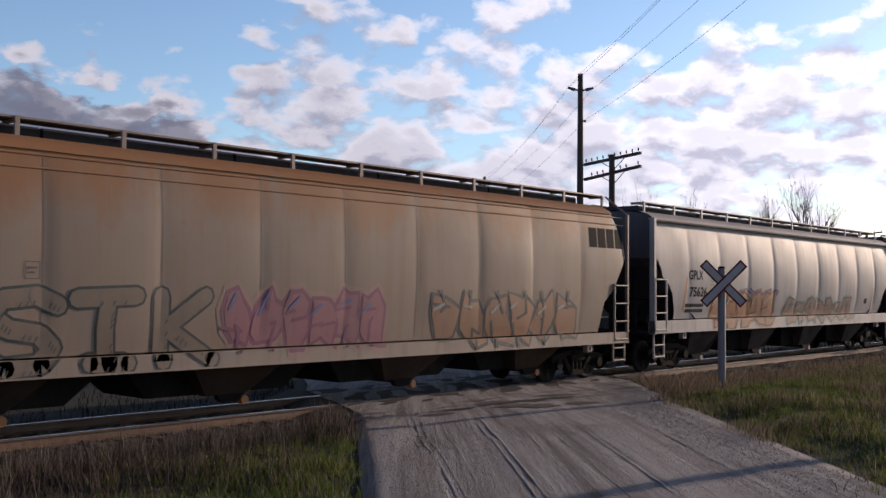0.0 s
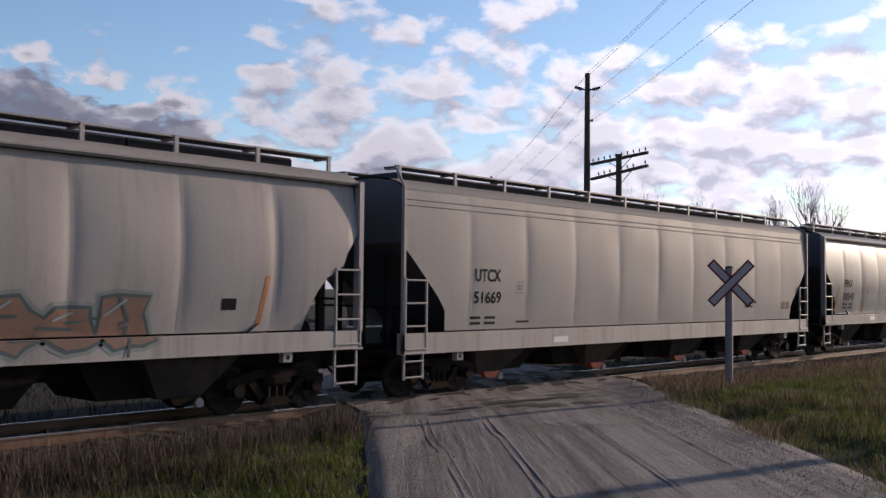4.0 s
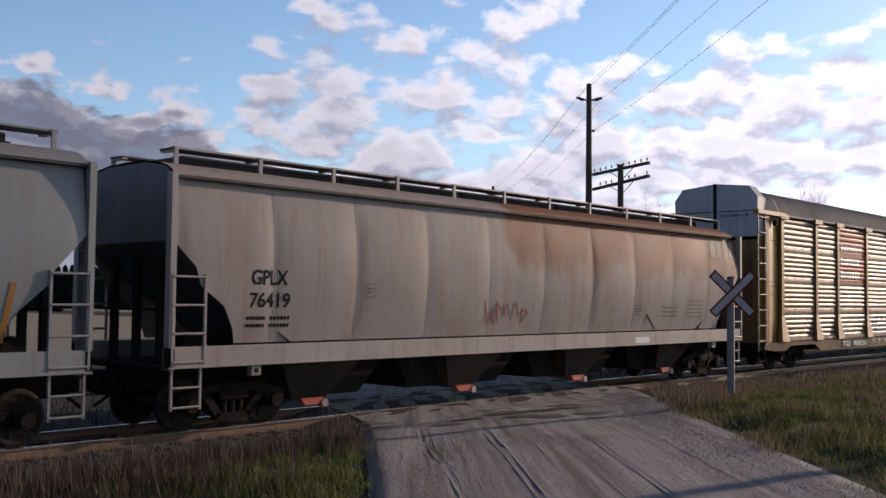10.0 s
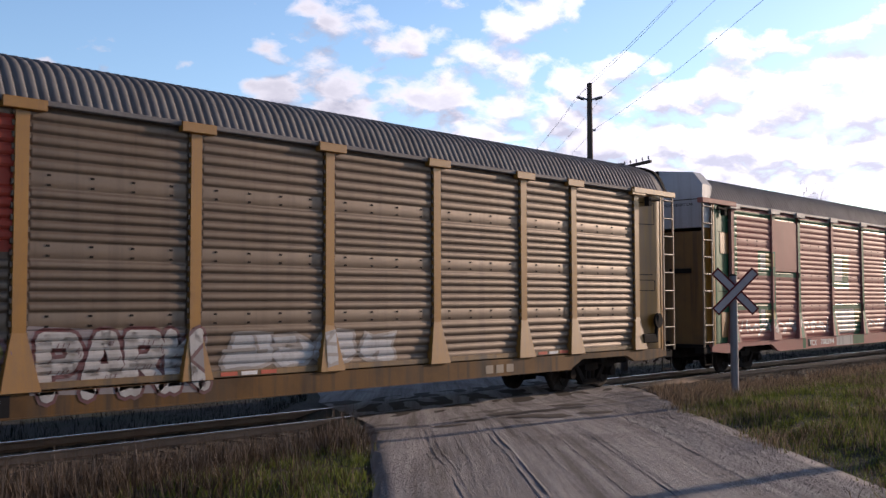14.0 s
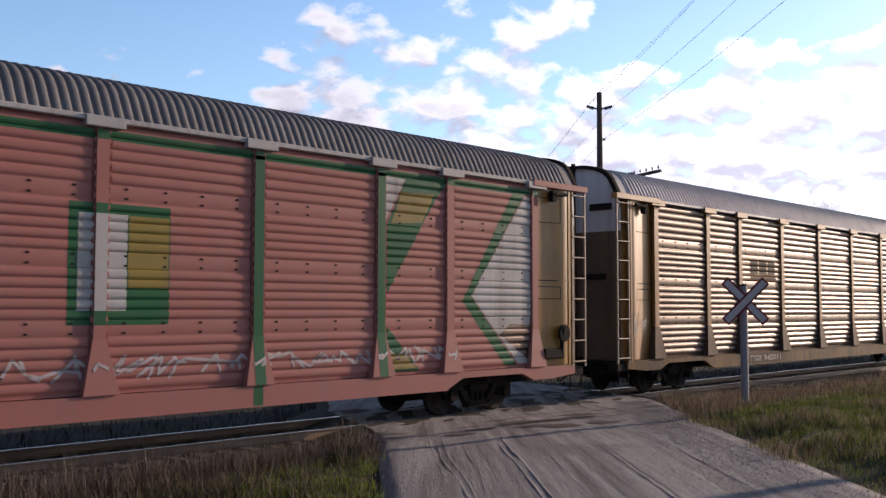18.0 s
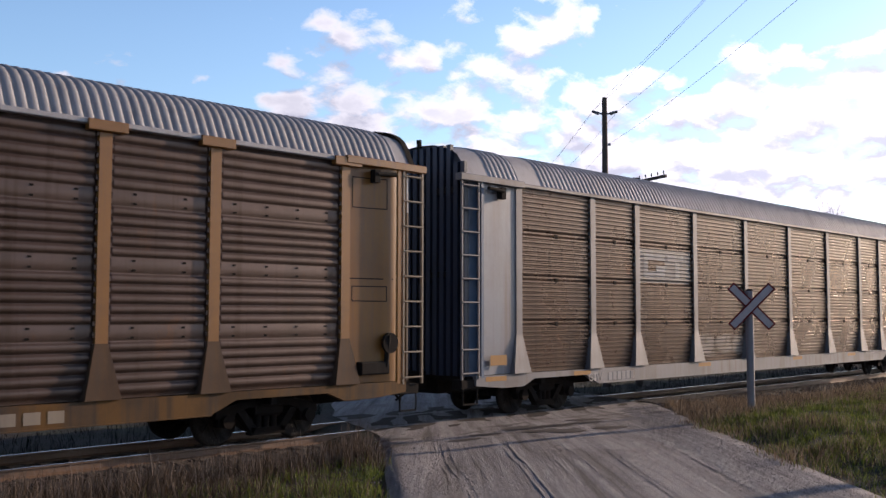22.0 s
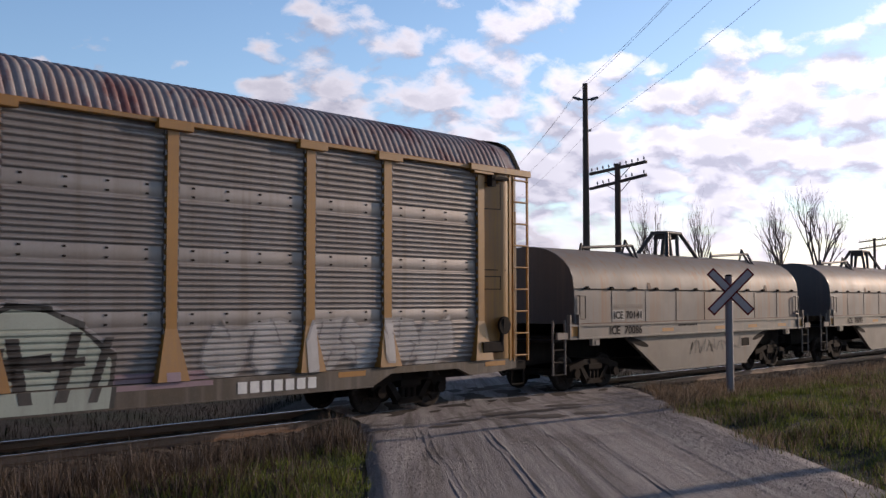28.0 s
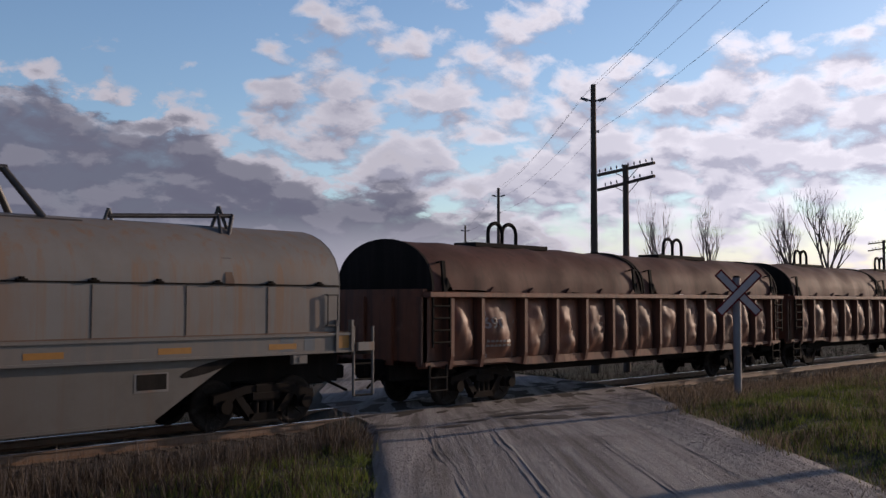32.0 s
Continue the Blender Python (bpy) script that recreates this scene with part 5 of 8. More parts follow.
    for i in range(5):
        x0 = 0.9 + i * (L - 1.8) / 5
        g = Geo()
        g.box(x0, x0 + (L - 1.8) / 5 - 0.06, -0.56, 0.56, eave + 0.2, eave + 0.49, 0.05)
        for k in range(4):
            xx = x0 + 0.4 + k * 0.85
            g.tube((xx, -0.45, eave + 0.40), (xx, 0.45, eave + 0.45), 0.022, 6)
        part("roof_hatch", g, MAT["grate"], c)
    # ends: bulkhead, slope sheet, platform, corner posts, ladders
    for s, xe in ((1, 0.0), (-1, L)):
        X = lambda d: xe + s * d
        g = Geo()
        k = tuck[0] if s > 0 else tuck[1]
        top = [(-1.46, 3.25, 0), (1.46, 3.25, 0), (1.46, 3.8, k * 0.35), (1.46, eave, k), (1.25, eave + 0.17, k), (0.6, eave + 0.28, k), (-0.6, eave + 0.28, k), (-1.25, eave + 0.17, k), (-1.46, eave, k), (-1.46, 3.8, k * 0.35)]
        n = len(top)
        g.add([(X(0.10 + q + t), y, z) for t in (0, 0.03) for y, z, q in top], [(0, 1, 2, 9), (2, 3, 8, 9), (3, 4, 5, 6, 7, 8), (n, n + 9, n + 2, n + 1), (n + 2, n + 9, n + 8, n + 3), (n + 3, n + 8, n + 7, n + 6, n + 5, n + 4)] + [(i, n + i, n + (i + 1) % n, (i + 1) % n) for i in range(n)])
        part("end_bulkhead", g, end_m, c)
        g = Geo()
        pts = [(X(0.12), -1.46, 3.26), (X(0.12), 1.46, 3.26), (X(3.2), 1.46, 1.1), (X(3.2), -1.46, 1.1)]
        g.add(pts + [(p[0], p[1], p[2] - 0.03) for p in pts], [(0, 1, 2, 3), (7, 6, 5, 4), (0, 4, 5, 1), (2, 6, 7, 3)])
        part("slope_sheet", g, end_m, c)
        g = Geo()
        g.box(min(X(0.0), X(1.5)), max(X(0.0), X(1.5)), -1.4, 1.4, s0 - 0.05, s0 + 0.03)
        g.box(min(X(0.0), X(2.6)), max(X(0.0), X(2.6)), -0.35, 0.35, 0.72, s0)
        part("end_platform", g, MAT["black"], c)
        g = Geo()
        for y in (-0.75, 0.0, 0.75):
            g.box(min(X(0.3), X(0.42)), max(X(0.3), X(0.42)), y - 0.06, y + 0.06, s0, 3.0)
        g.tube((X(0.35), -1.3, s0 + 0.95), (X(0.35), 1.3, s0 + 0.95), 0.025, 6)
        g.tube((X(0.9), -0.9, s0 + 0.35), (X(0.9), -0.2, s0 + 0.35), 0.19, 14)
        part("end_bracing", g, MAT["black"], c)
        for y in (-1, 1):
            g = Geo()
            g.box(min(X(0.0), X(post)), max(X(0.0), X(post)), min(y * (1.60 - post * 1.4), y * 1.60), max(y * (1.60 - post * 1.4), y * 1.60), s0 - 0.02, eave + 0.04, 0.01)
            if post < 0.1:
                g.tube((X(post / 2), y * 1.56, eave + 0.02), (X(post / 2 + 0.25), y * 1.04, eave + 0.52), 0.03, 6)
            part("corner_post", g, post_m, c)
            xa, xb = sorted((X(0.06), X(0.68)))
            lad = ladder(c, "side_ladder", post_m, xa, xb, y * 1.60, s0 + 0.05, rungs(s0 + 0.10, s0 + 1.5, 4), s0 + 1.55)
            ladder(c, "stirrup_step", post_m, xa + 0.05, xb - 0.02, y * 1.52, 0.45, (0.5, 0.82), s0)
        g = Geo()
        for z in rungs(1.6, eave - 0.2, 6):
            g.tube((X(-0.03), 0.9, z), (X(-0.03), 1.35, z), 0.02, 6)
        for y in (0.9, 1.35):
            g.tube((X(-0.03), y, 1.4), (X(-0.03), y, eave), 0.022, 6)
        part("end_ladder", g, MAT["galv"], c)
    # centre sill and the discharge hoppers
    g = Geo()
    g.box(0.2, L - 0.2, -0.26, 0.26, 0.74, 1.1)
    part("centre_sill", g, MAT["black"], c)
    knob_m = gate
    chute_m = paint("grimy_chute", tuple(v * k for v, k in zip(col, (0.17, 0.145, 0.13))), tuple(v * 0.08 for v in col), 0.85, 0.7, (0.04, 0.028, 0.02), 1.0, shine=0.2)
    for i in range(4):
        xc = 3.5 + i * (L - 7.1) / 3
        g = Geo()
        hw = (L - 7.1) / 6 - 0.10
        h0, h1 = (0.75 if i == 0 else hw), (0.75 if i == 3 else hw)
        # inner slopes, reaching the next bay; their black stands for shade between chutes
        top = [(xc - h0, -0.95, s0 + 0.1), (xc + h1, -0.95, s0 + 0.1), (xc + h1, 0.95, s0 + 0.1), (xc - h0, 0.95, s0 + 0.1)]
        b0, b1 = (0.9, hw * 0.7) if i == 0 else ((hw * 0.7, 0.9) if i == 3 else (hw * 0.7, hw * 0.7))
        bot = [(xc - b0, -0.7, 0.42), (xc + b1, -0.7, 0.42), (xc + b1, 0.7, 0.42), (xc - b0, 0.7, 0.42)]
        g.add(top + bot, [(0, 4, 5, 1), (1, 5, 6, 2), (2, 6, 7, 3), (3, 7, 4, 0), (4, 7, 6, 5)])
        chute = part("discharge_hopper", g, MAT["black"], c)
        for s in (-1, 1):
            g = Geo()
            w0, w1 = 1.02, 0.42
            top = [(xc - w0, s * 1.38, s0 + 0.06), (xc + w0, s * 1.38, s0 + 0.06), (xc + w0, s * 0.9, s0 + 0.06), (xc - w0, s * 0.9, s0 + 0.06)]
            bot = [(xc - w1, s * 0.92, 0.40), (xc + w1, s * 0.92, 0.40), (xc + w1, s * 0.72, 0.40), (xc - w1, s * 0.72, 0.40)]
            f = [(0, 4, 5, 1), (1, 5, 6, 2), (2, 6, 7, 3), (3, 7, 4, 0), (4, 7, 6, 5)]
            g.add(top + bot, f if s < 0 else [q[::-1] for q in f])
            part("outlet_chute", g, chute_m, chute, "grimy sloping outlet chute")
        b = Geo()
        for ya in (-0.98, 0.84):
            b.prism_y([(xc - 0.24, 0.42), (xc + 0.34, 0.42), (xc + 0.22, 0.28), (xc - 0.12, 0.28)], ya, ya + 0.14)
        b.tube((xc + 0.25, -0.95, 0.34), (xc + 0.25, 0.95, 0.34), 0.04, 8)
        part("outlet_gate", b, knob_m if knob_m is MAT["red_paint"] else MAT["truck"], chute)
        k = Geo()
        k.tube((xc + 0.36, -1.0, 0.30), (xc + 0.36, -0.86, 0.30), 0.08, 14)
        part("outlet_cap", k, MAT["dull_white"] if knob_m is not MAT["orange_paint"] else knob_m, chute, "round outlet cap")
    for x in (1.78, L - 1.78):
        g = Geo()
        g.box(x - 0.10, x + 0.10, -1.56, -1.42, s0 - 0.19, s0 - 0.005, 0.015)
        pad = part("jacking_pad", g, sill_m, c)
        g = Geo()
        g.tube((x, -1.566, s0 - 0.10), (x, -1.54, s0 - 0.10), 0.042, 12)
        part("pad_hole", g, MAT["black"], pad)
    trucks(c, (1.65, L - 1.65))
    couplers(c, L)
    levels = [s1 + (eave - s1) * j / 14 for j in range(15)]
    skin = [(0.15 + pw * i / 4, 0.15 + pw * (i + 1) / 4, levels, fy) for i in range(panels * 4)]
    flat_sill = [(0.0, L, [s0, s1 - 0.03], lambda x, z: -1.60)]
    return c, skin, fy, flat_sill


# ---- autorack cars ----
POSTS = [2.05, 4.92, 6.92, 9.86, 12.82, 15.76, 18.72, 21.66, 23.66, 26.55]


def flutes(style):
    """The side panel's outline from its foot to its top: height and depth."""
    z0, z1 = 1.00, 5.20
    out = [(z0, 0.0)]
    if style in ("fluted", "close"):
        bands = [(1.88, 2.14), (2.93, 3.19), (3.98, 4.24)]
        groups = [(1.06, 1.88), (2.14, 2.93), (3.19, 3.98), (4.24, 5.16)]
        for i, (a, b) in enumerate(groups):
            n = 8 if style == "close" else 5
            p = (b - a) / n
            for k in range(n):
                z = a + k * p
                out += [(z + 0.004, 0.0), (z + 0.020, 0.020), (z + p * 0.33, 0.034), (z + p * 0.66, 0.034), (z + p - 0.020, 0.020), (z + p - 0.004, 0.0)]
            if i < 3:
                out += [(bands[i][0] + 0.02, 0.012), (bands[i][1] - 0.02, 0.012)]
    else:
        n = 40
        p = (5.16 - 1.06) / n
        for k in range(n):
            z = 1.06 + k * p
            d = -0.035 if k in (10, 20, 30) else 0.0
            out += [(z + 0.01, d), (z + 0.035, 0.026 + d), (z + p - 0.03, 0.026 + d), (z + p - 0.008, d)]
    out.append((z1, 0.0))
    return out


def autorack(name, label, u0, style, m, L=28.1, gusset_top=1.85, notch=True):
    c = car(name, label, "freight car", u0)
    prof = flutes(style)
    edges = m.get("posts", POSTS)
    # deck and side sill
    for s in (-1, 1):
        g = Geo()
        ya, yb = (-1.55, -1.43) if s < 0 else (1.43, 1.55)
        out = [(0.5, 0.78), (1.4, 0.70), (2.1, 0.70), (2.5, 0.86), (4.5, 0.86), (5.0, 0.64), (L - 5.0, 0.64), (L - 4.5, 0.86), (L - 2.5, 0.86), (L - 2.1, 0.70), (L - 1.4, 0.70), (L - 0.5, 0.78)]
        for (xa, za), (xb, zb) in zip(out, out[1:]):
            g.prism_y([(xa, za), (xb, zb), (xb, 0.99), (xa, 0.99)], ya, yb)
        part("side_sill", g, m["sill"], c)
    g = Geo()
    g.box(0.3, L - 0.3, -1.45, 1.45, 0.88, 0.98)
    g.box(0.6, L - 0.6, -0.32, 0.32, 0.55, 0.9)
    for k in range(9):
        x = 3 + k * 2.75
        g.box(x - 0.06, x + 0.06, -1.4, 1.4, 0.72, 0.9)
    part("deck", g, MAT["black"], c)
    # panels, posts
    for s in (-1, 1):
        for i, (a, b) in enumerate(zip(edges, edges[1:])):
            x0, x1 = a + 0.09, b - 0.09
            g = Geo()
            # the flutes stop short of the posts with closed ends
            st = [(x0, 0.0), (x0 + 0.045, 0.0), (x0 + 0.065, 1.0), (x0 + 0.09, 1.0), (x1 - 0.09, 1.0), (x1 - 0.065, 1.0), (x1 - 0.045, 0.0), (x1, 0.0)]
            g.grid([(x, s * (1.42 + d * k), z) for x, k in (st if s < 0 else st[::-1]) for z, d in prof], 8, len(prof), style != "fine")
            panel = part("side_panel", g, m["panel"], c)
            if s < 0:
                if style != "fine":
                    bolt = Geo()
                    for zc in (2.01, 3.06, 4.11):
                        n = max(2, int((x1 - x0) / 0.62))
                        for k in range(n):
                            xx = x0 + (k + 0.5) * (x1 - x0) / n
                            for dz in (-0.075, 0.075):
                                bolt.box(xx - 0.028, xx + 0.028, -1.441, -1.425, zc + dz - 0.016, zc + dz + 0.016)
                    tagged(part("panel_bolts", bolt, MAT["black"], panel), kind="stuff")
                else:
                    bolt = Geo()
                    for zc in (2.09, 3.11, 4.14):
                        xx = (x0 + x1) / 2
                        bolt.box(xx - 0.05, xx + 0.05, -1.455, -1.43, zc - 0.05, zc + 0.05)
                        for x2 in (x0 + 0.04, x1 - 0.04):
                            bolt.box(x2 - 0.03, x2 + 0.03, -1.455, -1.43, zc - 0.05, zc + 0.05)
                    tagged(part("panel_latches", bolt, MAT["black"], panel), kind="stuff")
                clip_g = Geo()
                for k in range(24):
                    zc = 1.12 + k * 0.172
                    for x2 in (x0 + 0.022, x1 - 0.022):
                        clip_g.box(x2 - 0.028, x2 + 0.028, -1.475, -1.43, zc - 0.045, zc + 0.045, 0.012)
                tagged(part("edge_trim", clip_g, m.get("clip", m["panel"]), panel), kind="stuff")
        if m.get("kick") and s < 0:
            for i, (a, b) in enumerate(zip(edges, edges[1:])):
                g = Geo()
                g.box(a + 0.16, b - 0.16, -1.51, -1.44, 1.015, 1.12, 0.008)
                kick = part("kick_strip", g, m["kick"], c)
                if i in (1, 4, 7):
                    for k in range(3):
                        g = Geo()
                        x0 = a + 0.5 + k * 0.42
                        g.box(x0, x0 + 0.34, -1.516, -1.511, 1.035, 1.10)
                        part("reflector", g, MAT["red_paint"] if k != 1 else MAT["white_paint"], kick)
        if m.get("lip", True):
            g = Geo()
            g.box(5.0, L - 5.0, min(s * 1.50, s * 1.575), max(s * 1.50, s * 1.575), 0.625, 0.645)
            part("sill_lip", g, m["sill"], c)
        pm = None
        for x in edges:
            if pm is None:
                g = Geo()
                y0, y1 = s * 1.40, s * 1.495
                lo, hi = min(y0, y1), max(y0, y1)
                g.box(-0.105, 0.105, lo, hi, gusset_top - 0.05, 5.22, 0.012)
                yo = s * 1.60
                foot = [(-0.30, y0, 1.0), (0.30, y0, 1.0), (0.30, yo, 1.0), (-0.30, yo, 1.0), (-0.11, y0, gusset_top), (0.11, y0, gusset_top), (0.11, y1, gusset_top), (-0.11, y1, gusset_top)]
                gus = Geo()
                gus.add(foot, [(0, 3, 2, 1), (4, 5, 6, 7), (0, 1, 5, 4), (1, 2, 6, 5), (2, 3, 7, 6), (3, 0, 4, 7)])
                pm = g.mesh("post", m["post"])
                gus_me = gus.mesh("gusset", m.get("gusset", m["post"]))
                g = Geo()
                g.box(-0.33, 0.33, min(s * 1.46, s * 1.585), max(s * 1.46, s * 1.585), 5.10, 5.27, 0.012)
                cap_me = g.mesh("post_cap", m.get("cap", m["post"]))
            post = part("post", pm, None, c)
            post.location = (x, 0, 0)
            part("gusset", gus_me, None, post)
            if m.get("caps", True):
                part("post_cap", cap_me, None, post)
        g = Geo()
        g.box(0.05, L - 0.05, min(s * 1.38, s * 1.54), max(s * 1.38, s * 1.54), 5.19, 5.28, 0.015)
        part("top_rail", g, m.get("rail", m["post"]), c)
    # corrugated roof
    g = Geo()
    side = [(1.50, 5.26), (1.43, 5.40), (1.36, 5.54), (1.285, 5.68), (1.19, 5.81), (1.05, 5.92), (0.80, 6.02), (0.45, 6.09)]
    arch = [(-y, z) for y, z in side] + [(0, 6.12)] + side[::-1]
    n = 984
    flat_ends = m.get("roof_plates", ((0.0, 0.45),))
    pts = []
    for i in range(n + 1):
        x = 0.28 + (L - 0.56) * i / n
        d = min(x, L - x) - 0.28
        k = 1.0 if d > 1.1 else 0.93 + 0.07 * math.sin(d / 1.1 * math.pi / 2)
        r = 0.024 * (-1.5, 0.55, 1.0, 1.1, 1.0, 0.55)[i % 6] * (0 if any(a <= d <= b for a, b in flat_ends) else 1)
        for y, z in arch:
            q = Vector((y, z - 5.1)).normalized() * r
            pts.append((x, y * (0.97 + 0.03 * k) + q.x, 5.26 + (z - 5.26) * k + q.y))
    g.grid(pts, n + 1, len(arch))
    part("roof", g, m["roof"], c)
    for x in m.get("roof_joints", ()):
        g = Geo()
        g.grid([(x + dx, y * 1.012, 5.26 + (z - 5.26) * 1.012 + 0.025) for y, z in arch for dx in (-0.05, 0.05)], len(arch), 2)
        part("roof_joint_cap", g, m["roof"], c)
    # ends
    for s, xe in ((1, 0.0), (-1, L)):
        X = lambda d: xe + s * d
        g = Geo()
        up = [(-1.44, 4.35), (1.44, 4.35)] + [(y * 0.95, z - 0.03) for y, z in reversed(arch)]
        hood = m.get("hood", False) and s > 0
        if hood:
            # boxy hood with cut corners over the end doors
            half = [(1.47, 4.45), (1.49, 5.72), (1.20, 6.10)]
            up = half + [(0, 6.22)] + [(-y, z) for y, z in half[::-1]]
            g.prism_x(up, min(X(0.16), X(0.62)), max(X(0.16), X(0.62)))
        else:
            g.prism_x(up, min(X(0.34), X(0.38)), max(X(0.34), X(0.38)))
        gable_part = part("end_gable", g, m["gable"], c)
        if hood:
            g = Geo()
            g.prism_x([(y * 0.985, z - 0.04) for y, z in up if z > 5.3] + [(-1.42, 5.34), (1.42, 5.34)], X(0.62), X(0.80))
            part("hood_collar", g, m["gable"], gable_part)
            g = Geo()
            g.box(min(X(0.12), X(0.16)), max(X(0.12), X(0.16)), -0.05, 0.05, 4.45, 6.22)
            g.box(min(X(0.13), X(0.16)), max(X(0.13), X(0.16)), -1.42, -0.12, 5.28, 5.30)
            g.box(min(X(0.13), X(0.16)), max(X(0.13), X(0.16)), 0.12, 1.42, 5.28, 5.30)
            part("gable_seam", g, MAT["black"], gable_part)
            notice = lettering(c, "EXCESS HEIGHT CAR", 0.0, 5.10, 0.085, MAT["black_paint"], lambda x, z: 0.0, 1.02)
            notice.matrix_basis = Matrix.Translation((0.16, -0.16, 0)) @ Matrix.Rotation(radians(-90), 4, "Z")
            notice.parent = gable_part
        elif not m.get("ribbed_end"):
            g = Geo()
            rim = [(y * 1.0, z + 0.035) for y, z in arch]
            inner = [(y * 0.93, z - 0.06) for y, z in arch]
            g.grid([(X(dx), y, z) for pair in zip(rim, inner) for dx, (y, z) in ((0.22, pair[0]), (0.22, pair[1]))], len(arch), 2, False)
            g.grid([(X(dx), y, z) for y, z in rim for dx in (0.22, 0.36)], len(arch), 2, False)
            part("gable_rim", g, MAT["black"], gable_part)
        g = Geo()
        g.box(min(X(0.34), X(0.39)), max(X(0.34), X(0.39)), -1.44, 1.44, 0.99, 4.35)
        door = part("end_door", g, m["end"], c)
        for k in range(14 if m.get("ribbed_end") else 0):
            y = -1.44 + k * 0.206
            g = Geo()
            g.box(min(X(0.24), X(0.335)), max(X(0.24), X(0.335)), y, y + 0.12, 0.99, 5.6 if abs(y + 0.06) > 1.1 else 6.0)
            part("door_rib", g, m["end"], door)
        g = Geo()
        g.box(min(X(0.28), X(0.34)), max(X(0.28), X(0.34)), -0.05, 0.05, 1.0, 6.22)
        g.box(min(X(0.26), X(0.34)), max(X(0.26), X(0.34)), -1.2, -0.55, 4.92, 5.08)
        g.box(min(X(0.26), X(0.34)), max(X(0.26), X(0.34)), -1.0, -0.3, 3.1, 3.24)
        part("door_latch", g, MAT["black"], c)
        for y in (-1, 1):
            # recessed curved door leaf between the ladder and the first post
            g = Geo()
            leaf = [(0.72, 1.46), (1.3, 1.46), (1.95, 1.46)] if m.get("flat_door") else [(0.72, 1.52), (0.78, 1.545), (0.95, 1.53), (1.15, 1.47), (1.45, 1.40), (1.95, 1.37)]
            g.grid([(X(d), y * w, z) for d, w in (leaf if s * y < 0 else leaf[::-1]) for z in (1.0, 5.2)], len(leaf), 2)
            door = part("corner_door", g, m["door"] if s > 0 else m.get("rear_door", m["door"]), c)
            if y < 0 and not m.get("flat_door"):
                fr = Geo()

                def wide(d):
                    return lerp_table(leaf, d) + 0.004

                for d0, d1, z0, z1 in ((1.0, 1.8, 4.35, 4.95), (1.0, 1.8, 2.55, 2.85), (0.85, 1.95, 2.98, 3.0)):
                    for a0, a1, b0, b1 in ((d0, d1, z0, z0 + 0.018), (d0, d1, z1 - 0.018, z1), (d0, d0 + 0.018, z0, z1), (d1 - 0.018, d1, z0, z1)):
                        ds = [a0 + (a1 - a0) * q / 4 for q in range(5)]
                        fr.grid([(X(d), -wide(d), z) for d in (ds if s > 0 else ds[::-1]) for z in (b0, b1)], 5, 2)
                tagged(part("label_frame", fr, MAT["black_paint"], door), kind="stuff")
            g = Geo()
            g.box(min(X(0.66), X(0.74)), max(X(0.66), X(0.74)), min(y * 1.40, y * 1.555), max(y * 1.40, y * 1.555), 0.95, 5.2)
            g.box(min(X(0.36), X(0.68)), max(X(0.36), X(0.68)), min(y * 1.38, y * 1.42), max(y * 1.38, y * 1.42), 0.99, 5.2)
            part("door_post", g, m.get("door_post", m["post"]), c)
            xa, xb = sorted((X(0.05), X(0.58)))
            ladder(c, "side_ladder", m["ladder"], xa, xb, y * 1.55, 0.93, rungs(1.06, 5.06, 9), 5.2)
            g = Geo()
            g.box(min(X(-0.02), X(2.1)), max(X(-0.02), X(2.1)), min(y * 1.42, y * 1.60), max(y * 1.42, y * 1.60), 5.16, 5.31, 0.012)
            part("door_header", g, m["post"], c)
            g = Geo()
            g.tube((X(0.85), y * 1.60, 5.05), (X(1.35), y * 1.60, 5.02), 0.045, 8)
            g.box(min(X(1.28), X(1.42)), max(X(1.28), X(1.42)), min(y * 1.48, y * 1.62), max(y * 1.48, y * 1.62), 4.85, 5.1)
            part("door_roller", g, MAT["black"], c)
            g = Geo()
            g.box(min(X(0.1), X(0.75)), max(X(0.1), X(0.75)), min(y * 1.2, y * 1.5), max(y * 1.2, y * 1.5), 0.72, 0.92, 0.02)
            g.tube((X(0.15), y * 1.48, 0.4), (X(0.6), y * 1.48, 0.4), 0.02, 6)
            for d in (0.15, 0.6):
                g.tube((X(d), y * 1.48, 0.4), (X(d), y * 1.48, 0.75), 0.02, 6)
            part("corner_step", g, MAT["black"], c)
        # handbrake and wheel gear on the rear corner
        if s < 0:
            g = Geo()
            g.box(min(X(1.0), X(1.7)), max(X(1.0), X(1.7)), -1.60, -1.42, 1.15, 1.4, 0.03)
            g.tube((X(1.05), -1.56, 1.3), (X(1.05), -1.62, 1.9), 0.05, 8)
            g.tube((X(1.0), -1.58, 1.75), (X(1.0), -1.64, 1.75), 0.2, 16)
            part("handbrake", g, MAT["black"], c)
    trucks(c, (3.5, L - 3.5))
    couplers(c, L, 0.86, 0.62)
    zs = [z for z, _ in prof]

    def fp(x, z):
        for (a, da), (b, db) in zip(prof, prof[1:]):
            if a <= z <= b and b > a:
                return -(1.42 + da + (db - da) * (z - a) / (b - a))
        return -1.42

    skin = []
    clean = [zs[0]]
    for z in zs[1:]:
        if z > clean[-1] + 1e-3:
            clean.append(z)
    for a, b in zip(edges, edges[1:]):
        skin.append((a + 0.105, b - 0.105, clean, fp))
    for a in edges:
        skin.append((a - 0.10, a + 0.10, [gusset_top, 5.1], lambda x, z: -1.495))
        skin.append((a - 0.13, a + 0.13, [1.0, gusset_top], lambda x, z: -1.60 + (z - 1.0) / (gusset_top - 1.0) * 0.105))
